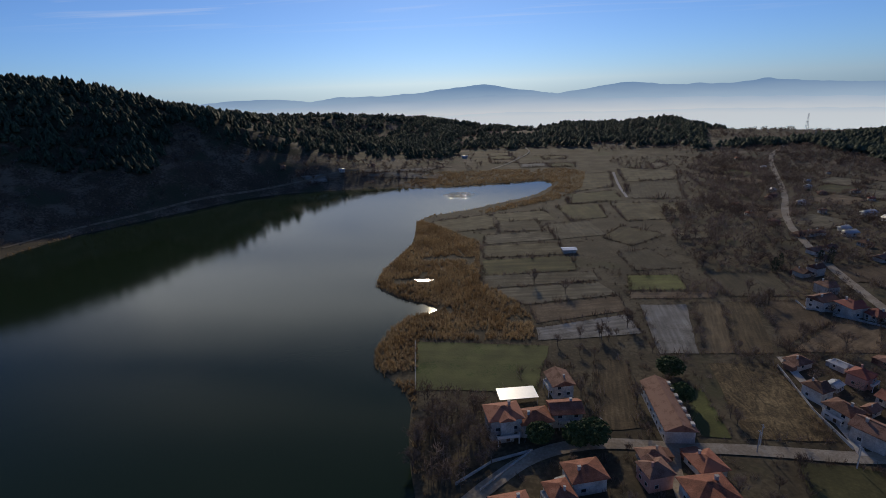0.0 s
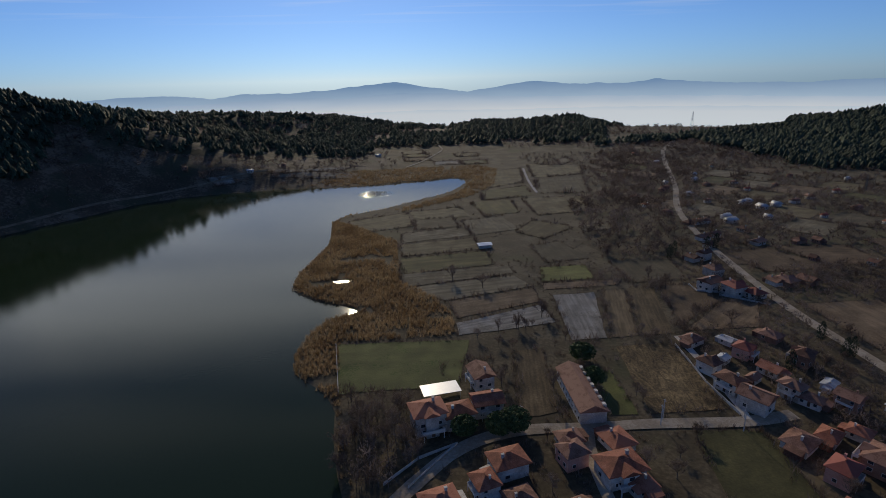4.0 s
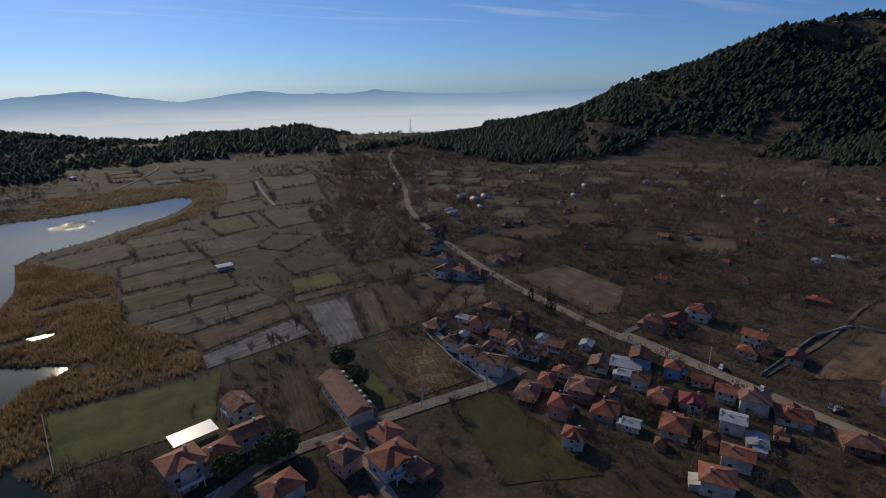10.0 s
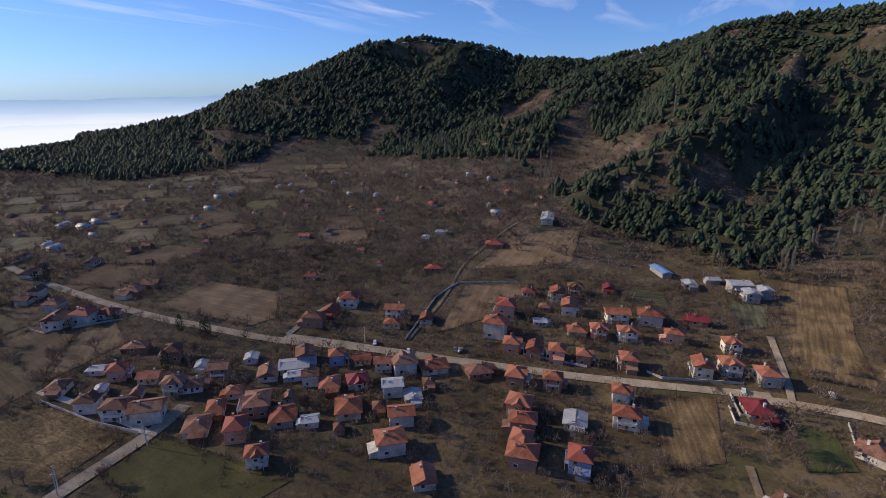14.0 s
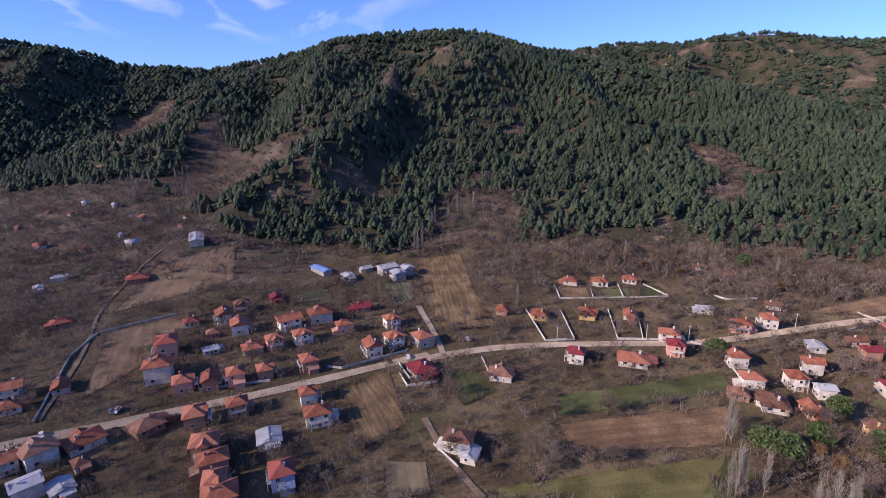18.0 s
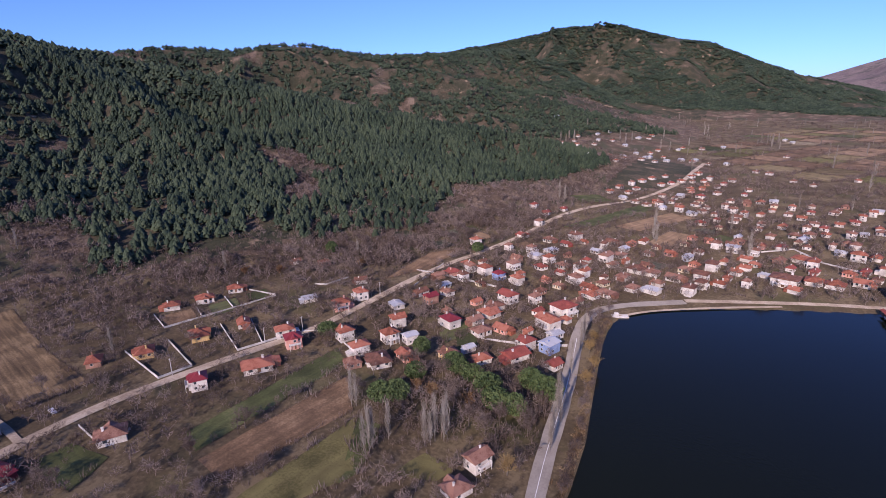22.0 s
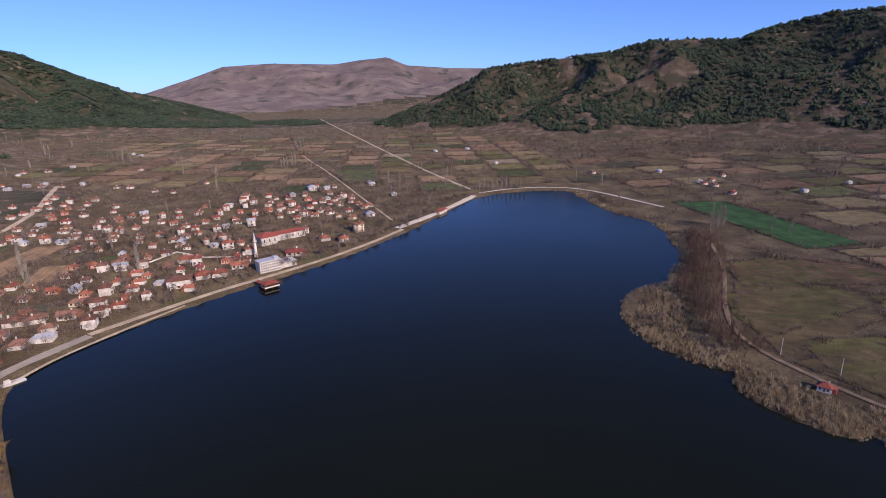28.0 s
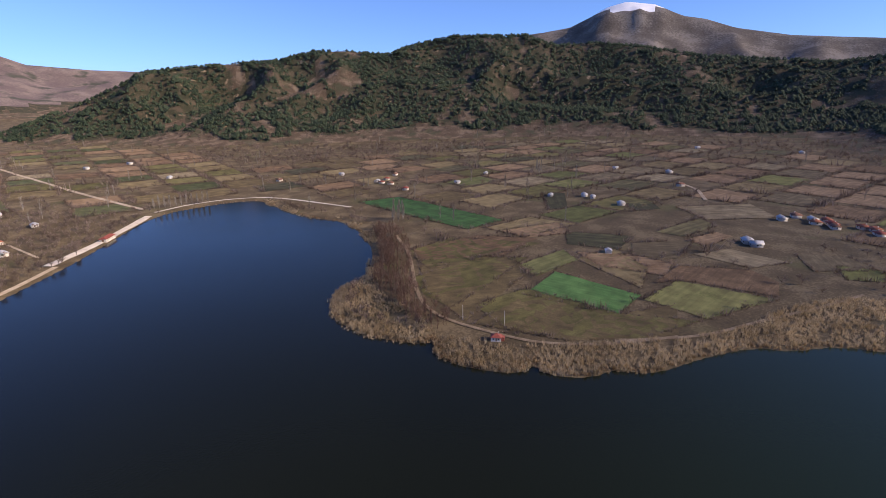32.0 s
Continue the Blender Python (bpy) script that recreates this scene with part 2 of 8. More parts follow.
def thin_leaf(m, share):
    """Lets part of the light through thin blades and leaves."""
    n, l = m.node_tree.nodes, m.node_tree.links
    b, out = n["Principled BSDF"], n["Material Output"]
    tr, mx = n.new("ShaderNodeBsdfTranslucent"), n.new("ShaderNodeMixShader")
    l.new(b.inputs["Base Color"].links[0].from_socket, tr.inputs["Color"])
    mx.inputs[0].default_value = share
    l.new(b.outputs[0], mx.inputs[1]); l.new(tr.outputs[0], mx.inputs[2]); l.new(mx.outputs[0], out.inputs["Surface"])


for m in (REED, PALE_REED):
    thin_leaf(m, 0.4)
for m in (TWIG, RED_TWIG, RUST_LEAF, WILLOW):
    thin_leaf(m, 0.25)


def water_material():
    m = bpy.data.materials.new("lake_water")
    m.use_nodes = True
    n, l = m.node_tree.nodes, m.node_tree.links
    b = n["Principled BSDF"]
    b.inputs["Roughness"].default_value, b.inputs["IOR"].default_value = 0.05, 1.33
    geo, big, ramp = n.new("ShaderNodeNewGeometry"), n.new("ShaderNodeTexNoise"), n.new("ShaderNodeValToRGB")
    big.inputs["Scale"].default_value, big.inputs["Detail"].default_value = 1 / 260.0, 3.0
    l.new(geo.outputs["Position"], big.inputs["Vector"])
    ramp.color_ramp.elements[0].position, ramp.color_ramp.elements[1].position = 0.35, 0.7
    ramp.color_ramp.elements[0].color, ramp.color_ramp.elements[1].color = (0.0078, 0.0098, 0.005, 1), (0.011, 0.0132, 0.0065, 1)
    l.new(big.outputs["Fac"], ramp.inputs[0])
    # Body colour goes brighter green southward: sunward sky light painted into the base.
    lake_xyz, sunward, body = n.new("ShaderNodeSeparateXYZ"), n.new("ShaderNodeMapRange"), n.new("ShaderNodeMix")
    sunward.inputs["From Min"].default_value, sunward.inputs["From Max"].default_value = -60.0, 110.0
    sunward.interpolation_type = "SMOOTHSTEP"
    body.data_type = "RGBA"
    body.inputs["B"].default_value = (0.0125, 0.0225, 0.0115, 1)
    l.new(geo.outputs["Position"], lake_xyz.inputs[0]); l.new(lake_xyz.outputs["Y"], sunward.inputs[0])
    l.new(sunward.outputs[0], body.inputs["Factor"]); l.new(ramp.outputs[0], body.inputs["A"])
    l.new(body.outputs["Result"], b.inputs["Base Color"])
    b.inputs["Specular IOR Level"].default_value = 0.22
    wave, gust, mul = n.new("ShaderNodeTexNoise"), n.new("ShaderNodeTexNoise"), n.new("ShaderNodeMath")
    wave.inputs["Scale"].default_value, wave.inputs["Detail"].default_value = 0.9, 3.0
    gust.inputs["Scale"].default_value = 1 / 90.0
    mul.operation = "MULTIPLY"
    l.new(geo.outputs["Position"], wave.inputs["Vector"]); l.new(geo.outputs["Position"], gust.inputs["Vector"])
    # the wind ruffles the northern half, and one cat's-paw in the southern bay
    sep, north = n.new("ShaderNodeSeparateXYZ"), n.new("ShaderNodeMapRange")
    north.inputs["From Min"].default_value, north.inputs["From Max"].default_value = 160.0, -120.0
    north.inputs["To Min"].default_value, north.inputs["To Max"].default_value = 0.10, 0.3
    l.new(geo.outputs["Position"], sep.inputs[0]); l.new(sep.outputs["Y"], north.inputs[0])
    paw, near = n.new("ShaderNodeVectorMath"), n.new("ShaderNodeMapRange")
    paw.operation = "DISTANCE"; paw.inputs[1].default_value = (-57, 576, 0)
    near.inputs["From Min"].default_value, near.inputs["From Max"].default_value = 22.0, 8.0
    near.inputs["To Min"].default_value, near.inputs["To Max"].default_value = 0.0, 2.6
    l.new(geo.outputs["Position"], paw.inputs[0]); l.new(paw.outputs["Value"], near.inputs[0])
    both, gusty = n.new("ShaderNodeMath"), n.new("ShaderNodeMath")
    both.operation, gusty.operation = "ADD", "MULTIPLY"
    l.new(north.outputs[0], both.inputs[0]); l.new(near.outputs[0], both.inputs[1])
    ruffle = n.new("ShaderNodeMapRange")
    ruffle.inputs["From Min"].default_value, ruffle.inputs["From Max"].default_value = 0.1, 1.3
    ruffle.inputs["To Min"].default_value, ruffle.inputs["To Max"].default_value = 0.06, 0.1
    l.new(north.outputs[0], ruffle.inputs[0]); l.new(ruffle.outputs[0], b.inputs["Roughness"])
    l.new(both.outputs[0], gusty.inputs[0]); l.new(gust.outputs["Fac"], gusty.inputs[1])
    l.new(wave.outputs["Fac"], mul.inputs[0]); l.new(gusty.outputs[0], mul.inputs[1])
    bp = n.new("ShaderNodeBump")
    bp.inputs["Strength"].default_value, bp.inputs["Distance"].default_value = 1.0, 0.42
    l.new(mul.outputs[0], bp.inputs["Height"]); l.new(bp.outputs[0], b.inputs["Normal"])
    return m


WATER = water_material()
POOL_WATER = material("ruffled_pool", [(0.01, 0.014, 0.01), (0.02, 0.024, 0.016)], 3, 0.22, 6, 0.1, spec=0.5)


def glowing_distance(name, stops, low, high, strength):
    """A self-lit backdrop of misty distance; haze is painted into its colour by height."""
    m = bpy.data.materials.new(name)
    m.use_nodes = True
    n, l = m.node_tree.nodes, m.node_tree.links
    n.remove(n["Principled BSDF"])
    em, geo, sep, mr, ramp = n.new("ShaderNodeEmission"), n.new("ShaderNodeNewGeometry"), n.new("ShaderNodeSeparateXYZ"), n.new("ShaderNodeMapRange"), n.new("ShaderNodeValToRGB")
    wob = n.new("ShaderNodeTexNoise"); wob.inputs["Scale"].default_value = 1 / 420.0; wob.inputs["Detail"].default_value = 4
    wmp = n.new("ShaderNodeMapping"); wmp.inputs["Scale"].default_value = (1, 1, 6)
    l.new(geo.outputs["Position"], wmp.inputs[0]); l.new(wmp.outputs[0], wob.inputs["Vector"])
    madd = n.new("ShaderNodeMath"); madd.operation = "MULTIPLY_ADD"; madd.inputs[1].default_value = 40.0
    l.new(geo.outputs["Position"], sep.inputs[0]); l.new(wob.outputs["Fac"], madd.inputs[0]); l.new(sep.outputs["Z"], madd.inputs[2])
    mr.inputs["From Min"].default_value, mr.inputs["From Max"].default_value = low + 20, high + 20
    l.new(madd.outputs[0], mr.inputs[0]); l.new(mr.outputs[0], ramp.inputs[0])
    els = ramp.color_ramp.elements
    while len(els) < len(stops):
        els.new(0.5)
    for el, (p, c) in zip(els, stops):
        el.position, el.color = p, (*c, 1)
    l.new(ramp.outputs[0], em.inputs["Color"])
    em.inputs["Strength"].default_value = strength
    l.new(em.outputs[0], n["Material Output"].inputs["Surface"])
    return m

# ---------------------------------------------------------------- building tools
def mesh_from(name, verts, faces, mats, index=None, smooth=False):
    """A mesh from arrays; faces all have the same number of corners."""
    me = bpy.data.meshes.new(name)
    v, f = np.ascontiguousarray(verts, np.float32), np.ascontiguousarray(faces, np.int32)
    me.vertices.add(len(v)); me.vertices.foreach_set("co", v.ravel())
    me.loops.add(f.size); me.loops.foreach_set("vertex_index", f.ravel())
    k = f.shape[1]
    me.polygons.add(len(f))
    me.polygons.foreach_set("loop_start", np.arange(0, f.size, k, dtype=np.int32))
    me.polygons.foreach_set("loop_total", np.full(len(f), k, np.int32))
    for m in (mats if isinstance(mats, (list, tuple)) else [mats]):
        me.materials.append(m)
    if index is not None:
        me.polygons.foreach_set("material_index", np.ascontiguousarray(index, np.int32))
    me.update(calc_edges=True)
    if smooth:
        me.shade_smooth()
    return me


def part(name, bm, mat, parent=None, label=""):
    """Links a bmesh as one mesh object under a thing or a part."""
    me = bpy.data.meshes.new(name)
    bm.normal_update(); bm.to_mesh(me); bm.free()
    me.materials.append(mat)
    ob = new(name, me)
    ob.parent = parent
    return tagged(ob, label)


def box(bm, x, y, z, sx, sy, sz, turn=0.0, taper=1.0):
    """A box centred on x, y that stands on z."""
    ca, sa, vs = math.cos(turn), math.sin(turn), []
    for dz, k in ((0, 1.0), (sz, taper)):
        for px, py in ((-1, -1), (1, -1), (1, 1), (-1, 1)):
            lx, ly = px * sx / 2 * k, py * sy / 2 * k
            vs.append(bm.verts.new((x + lx * ca - ly * sa, y + lx * sa + ly * ca, z + dz)))
    for q in ((3, 2, 1, 0), (4, 5, 6, 7), (0, 1, 5, 4), (1, 2, 6, 5), (2, 3, 7, 6), (3, 0, 4, 7)):
        bm.faces.new([vs[i] for i in q])
    return vs


def scattered(name, proto, places, mat, index=None):
    """Many copies of a small proto (verts, faces) joined into one mesh. places: x, y, z, turn, width, height."""
    pv, pf = proto
    p = np.asarray(places, float)
    c, s = np.cos(p[:, 3])[:, None], np.sin(p[:, 3])[:, None]
    x = (pv[None, :, 0] * c - pv[None, :, 1] * s) * p[:, 4:5] + p[:, 0:1]
    y = (pv[None, :, 0] * s + pv[None, :, 1] * c) * p[:, 4:5] + p[:, 1:2]
    z = pv[None, :, 2] * p[:, 5:6] + p[:, 2:3]
    v = np.stack([x, y, z], -1).reshape(-1, 3)
    f = (pf[None] + (np.arange(len(p)) * len(pv))[:, None, None]).reshape(-1, pf.shape[1])
    return mesh_from(name, v, f, mat, None if index is None else np.tile(index, len(p)))


def joined(mesh_lists, name, mats):
    """Joins arrays (verts, tris, material index) into one mesh."""
    vs, fs, ix, k = [], [], [], 0
    for v, f, i in mesh_lists:
        vs.append(v); fs.append(f + k); ix.append(np.full(len(f), i)); k += len(v)
    return mesh_from(name, np.vstack(vs), np.vstack(fs), mats, np.concatenate(ix))


RNG = np.random.default_rng(7)

# ---------------------------------------------------------------- plan of the land
# Lake shore, clockwise from the west bank, in metres; the water stands at z = 0.
SHORE_WEST = [(38, -90), (40, -40), (36, 10), (12, 70), (-22, 110), (-34, 150), (-38, 182), (-61, 206), (-61, 237),
              (-53, 256), (-36, 264), (-44, 273), (-62, 280), (-83, 299), (-85, 328), (-80, 352), (-75, 394),
              (-86, 476), (-41, 504), (-14, 534), (28, 574), (54, 639), (39, 663)]
SHORE_SOUTH = [(-3, 643), (-70, 622), (-139, 622), (-208, 615), (-271, 594), (-304, 573), (-328, 530), (-353, 487),
               (-375, 443), (-393, 408), (-400, 348), (-385, 270), (-345, 190), (-305, 130)]
SHORE_EAST = [(-287, 94), (-286, 74), (-272, 54), (-270, 38), (-251, 17), (-224, -5), (-224, -20), (-211, -29),
              (-207, -46), (-216, -56), (-203, -58), (-199, -81), (-204, -99), (-220, -106), (-211, -115), (-211, -149),
              (-228, -178), (-264, -196), (-285, -188), (-347, -221), (-388, -257), (-426, -303), (-427, -348)]
SHORE_NORTH = [(-466, -433), (-487, -472), (-456, -503), (-377, -521), (-243, -429), (-197, -403), (-145, -376),
               (-103, -360), (-66, -350), (-17, -331), (18, -314), (48, -294), (56, -278), (56, -252), (49, -210),
               (38, -150)]
SHORE = np.array(SHORE_WEST + SHORE_SOUTH + SHORE_EAST + SHORE_NORTH, float)


def rounded(points, times=2, closed=True):
    """Corner cutting: a smoother line through the same plan."""
    p = np.asarray(points, float)
    for _ in range(times):
        q = np.roll(p, -1, 0) if closed else p[1:]
        a = p if closed else p[:-1]
        cut = np.stack([0.78 * a + 0.22 * q, 0.22 * a + 0.78 * q], 1).reshape(-1, p.shape[1])
        p = cut if closed else np.vstack([p[:1], cut, p[-1:]])
    return p


SHORELINE = rounded(SHORE, 2)
BANK = rounded(SHORE, 1)

# Ridges: crest points (x, y, z) and the width of the slope from crest to foot.
RIDGES = [
    (250, [(-1000, 800, 180), (-760, 640, 160), (-640, 500, 152), (-571, 560, 145), (-534, 596, 142), (-492, 631, 127), (-448, 663, 109), (-421, 681, 103), (-400, 720, 92), (-390, 800, 80)]),
    (340, [(-390, 800, 80), (-560, 1010, 78), (-500, 1146, 67), (-361, 1197, 61), (-186, 1236, 46), (-32, 1250, 23), (50, 1249, 11)]),
    (330, [(66, 1249, 19), (121, 1245, 28), (240, 1227, 29), (334, 1204, 38), (402, 1184, 21), (453, 1165, 6)]),
    (350, [(565, 1040, 10), (615, 911, 32), (720, 875, 53), (815, 826, 73), (860, 760, 119), (915, 700, 140), (946, 653, 158), (1007, 554, 207), (1057, 453, 220), (1103, 327, 203), (1118, 273, 183), (1143, 123, 173), (1110, 30, 191), (1050, -33, 198)]),
    (530, [(1050, -33, 198), (991, -136, 224), (895, -92, 207), (887, -149, 216), (872, -223, 220), (858, -273, 220), (840, -322, 214), (820, -371, 197), (796, -420, 186)]),
    (260, [(895, 92, 150), (899, -37, 187), (895, -92, 207)]),
    (115, [(763, -150, 168), (620, -102, 124), (538, -45, 94), (500, -12, 78), (482, 32, 58), (448, 60, 32)]),
    (330, [(796, -420, 186), (640, -560, 140), (447, -664, 90)]),
    (170, [(447, -664, 90), (344, -722, 73), (275, -751, 58), (209, -772, 41)]),
    (700, [(1327, -699, 230), (1298, -752, 233), (1251, -828, 245), (1164, -946, 237), (1091, -1030, 253), (1033, -1087, 252), (955, -1157, 232), (877, -1217, 224), (783, -1279, 227), (860, -1600, 250), (900, -2000, 290)]),
    (900, [(1624, -2156, 302), (1450, -2277, 298), (1220, -2408, 334), (950, -2526, 385), (813, -2574, 411), (599, -2632, 405), (427, -2665, 356), (193, -2692, 299), (5, -2700, 218), (-159, -2695, 161), (-378, -2673, 103), (-580, -2637, 42)]),
    (1300, [(900, -4250, 200), (269, -4291, 154), (-296, -4290, 184), (-599, -4258, 281), (-807, -4223, 356), (-1129, -4148, 377), (-1578, -4000, 366), (-1748, -3928, 394), (-1939, -3837, 410), (-2067, -3771, 350), (-2348, -3603, 323), (-2900, -3200, 300)]),
    (190, [(-940, -1600, 95), (-1130, -1461, 206)]),
    (340, [(-1130, -1461, 206), (-1270, -1341, 226), (-1400, -1205, 240)]),
    (560, [(-1400, -1205, 240), (-1470, -1119, 266), (-1523, -1045, 268), (-1592, -937, 253), (-1642, -846, 283), (-1700, -725, 309), (-1745, -606, 305), (-1777, -504, 301), (-1799, -417, 270), (-1821, -305, 274)]),
    (520, [(-1821, -305, 274), (-1839, -169, 258), (-1847, 23, 223), (-1834, 212, 204), (-1813, 354, 190), (-1793, 443, 201), (-1600, 700, 190), (-1000, 800, 180)]),
    (1700, [(-4163, -1371, 520), (-4163, -1071, 554), (-4209, -872, 584), (-4238, -718, 654), (-4252, -624, 705), (-4270, -493, 734), (-4287, -304, 703), (-4296, -114, 617), (-4298, 30, 589), (-4293, 208, 523), (-4264, 537, 455), (-4176, 1015, 403), (-3900, 1700, 380)]),
]


GULLY = [(500, 115), (610, 72), (710, 48), (850, 20)]


def to_line(x, y, line, closed=False):
    """Distance to a line, the third coordinate at the nearest point (0 for plans), and which side."""
    p = np.asarray(line, float)
    q = np.roll(p, -1, 0) if closed else p[1:]
    p = p if closed else p[:-1]
    best, height = np.full(x.shape, 1e18), np.zeros(x.shape)
    for a, b in zip(p, q):
        ex, ey = b[0] - a[0], b[1] - a[1]
        s = np.clip(((x - a[0]) * ex + (y - a[1]) * ey) / (ex * ex + ey * ey + 1e-9), 0, 1)
        d = (x - a[0] - s * ex) ** 2 + (y - a[1] - s * ey) ** 2
        nearer = d < best
        best = np.where(nearer, d, best)
        if len(a) > 2:
            height = np.where(nearer, a[2] + s * (b[2] - a[2]), height)
    return np.sqrt(best), height


def inside(x, y, polygon):
    p = np.asarray(polygon, float)
    hit = np.zeros(np.shape(x), bool)
    for a, b in zip(p, np.roll(p, -1, 0)):
        if a[1] != b[1]:
            hit ^= ((a[1] > y) != (b[1] > y)) & (x < (b[0] - a[0]) * (y - a[1]) / (b[1] - a[1]) + a[0])
    return hit


def value_noise(x, y, seed=0):
    """Smooth noise from 0 to 1 with a cell of one unit."""
    ix, iy = np.floor(x).astype(np.int64), np.floor(y).astype(np.int64)
    fx, fy = x - ix, y - iy
    fx, fy = fx * fx * (3 - 2 * fx), fy * fy * (3 - 2 * fy)

    def lattice(i, j):
        n = (i * 374761393 + j * 668265263 + seed * 974634777) & 0x7FFFFFFF
        n = ((n ^ (n >> 13)) * 1274126177) & 0x7FFFFFFF
        return ((n ^ (n >> 16)) & 0xFFFF) / 65535.0

    a, b, c, d = lattice(ix, iy), lattice(ix + 1, iy), lattice(ix, iy + 1), lattice(ix + 1, iy + 1)
    return (a * (1 - fx) + b * fx) * (1 - fy) + (c * (1 - fx) + d * fx) * fy


def land(x, y, full=False):
    """Height of the ground; with full also the share of the slope (0 plain, 1 crest) and the distance from the water."""
    x, y = np.asarray(x, float), np.asarray(y, float)
    d, _ = to_line(x, y, BANK, True)
    d = np.where(inside(x, y, BANK), -d, d)
    base = np.where(d > 0, 0.35 * (1 - np.exp(-np.maximum(d, 0) / 3)) + 0.35 + 0.022 * np.clip(d - 6, 0, 2600), np.maximum(-4, 0.35 + 0.25 * d))
    r = np.hypot(x, y)
    base = base - 0.32 * np.clip(r - 1205, 0, 2500) * np.clip((y - 0.4 * r) / (0.1 * r + 1), 0, 1)
    rise, share = np.zeros(x.shape), np.zeros(x.shape)
    for width, crest in RIDGES:
        far, top = to_line(x, y, crest)
        reach = math.hypot(*crest[len(crest) // 2][:2])
        top = top - (8 if reach < 1400 else 4 if reach < 3000 else 0)
        flat = (0.013 if reach < 3500 else 0.022) * reach
        s = np.clip((far - flat) / width, 0, 1)
        fall = (1 - s) ** 1.25 * (1 - 0.35 * s)
        up = np.maximum(top - base, 0) * fall
        share = np.where(up > rise, fall, share)
        rise = np.maximum(rise, up)
    trough = to_line(x, y, GULLY)[0]
    rise = rise * (1 - 0.45 * np.exp(-(trough / 55) ** 2))
    spurs = 1 - np.abs(2 * value_noise(x / 150, y / 150, 3) - 1)
    gully = (spurs - 0.6) * 0.62 + (value_noise(x / 45, y / 45, 5) - 0.5) * 0.10
    gully = gully * (1 - 0.8 * np.clip((r - 2500) / 1000, 0, 1))
    rise = rise * (1 + gully * np.clip(4 * share * (1 - share), 0, 1) * (share > 0))
    far_spurs = (1 - np.abs(2 * value_noise(x / 420, y / 420, 13) - 1)) - 0.5
    rise = rise * (1 + np.where(x < -3000, 0.3, 0.42) * far_spurs * np.clip(4 * share * (1 - share), 0, 1) * np.clip((np.hypot(x, y) - 1900) / 900, 0, 1))
    z = base + np.where(d > 0, rise * np.clip(d / 45, 0, 1), 0)
    z = z + np.where(d > 25, (value_noise(x / 60, y / 60, 9) - 0.5) * np.clip((d - 25) / 150, 0, 1) * 1.2, 0)
    return (z, share, d) if full else z


def ground_z(x, y):
    return float(land(np.array([x]), np.array([y]))[0])

# ---------------------------------------------------------------- ground, water, distance
def build_ground():
    turns, rings = 800, 240
    r = np.concatenate([[4.0], np.geomspace(25, 4850, rings)])
    a = np.linspace(0, 2 * np.pi, turns, endpoint=False)
    rr, aa = np.meshgrid(r, a, indexing="ij")
    x, y = rr * np.cos(aa), rr * np.sin(aa)
    z, share, d = land(x.ravel(), y.ravel(), True)
    v = np.stack([x.ravel(), y.ravel(), z], 1)
    i, j = np.meshgrid(np.arange(len(r) - 1), np.arange(turns), indexing="ij")
    j2 = (j + 1) % turns
    f = np.stack([i * turns + j, (i + 1) * turns + j, (i + 1) * turns + j2, i * turns + j2], -1).reshape(-1, 4)
    cx, cy, cs, cz = x.ravel()[f].mean(1), y.ravel()[f].mean(1), share[f].mean(1), z[f].mean(1)
    far = np.hypot(cx, cy)
    mat = np.zeros(len(f), int)
    mat[cs > 0.02] = 1
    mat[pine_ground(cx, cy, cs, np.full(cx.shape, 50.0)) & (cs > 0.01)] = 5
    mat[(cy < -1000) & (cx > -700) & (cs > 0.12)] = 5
    scrubby = (cx < -330) & (cx > -800) & (cy > 200) & (cy < 1000) & (cs > 0.03) & (cs < 0.5)
    mat[scrubby] = 1
    mat[(cs > 0.02) & (cy < -2900)] = 2
    mat[(cs > 0.02) & (cx < -2600) & (cy > -2200)] = 3
    snow = (cx < -3800) & (cz > 628 + 60 * value_noise(cx / 60, cy / 60, 21))
    mat[snow] = 4
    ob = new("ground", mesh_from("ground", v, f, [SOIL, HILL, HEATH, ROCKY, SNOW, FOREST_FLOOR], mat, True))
    tagged(ob, "brown winter valley floor rising into hills", "ground", kind="structure")


def build_lake():
    bm = bmesh.new()
    inner = [bm.verts.new((x, y, 0.0)) for x, y in SHORELINE + (SHORELINE - np.roll(SHORELINE, 1, 0)) * 0]
    bm.faces.new(inner)
    bmesh.ops.triangulate(bm, faces=bm.faces[:])
    bmesh.ops.recalc_face_normals(bm, faces=bm.faces[:])
    if bm.faces[0].normal.z < 0:
        bmesh.ops.reverse_faces(bm, faces=bm.faces[:])
    ob = part("water", bm, WATER)
    tagged(ob, "calm dark lake with faint ripples", "lake", kind="structure")


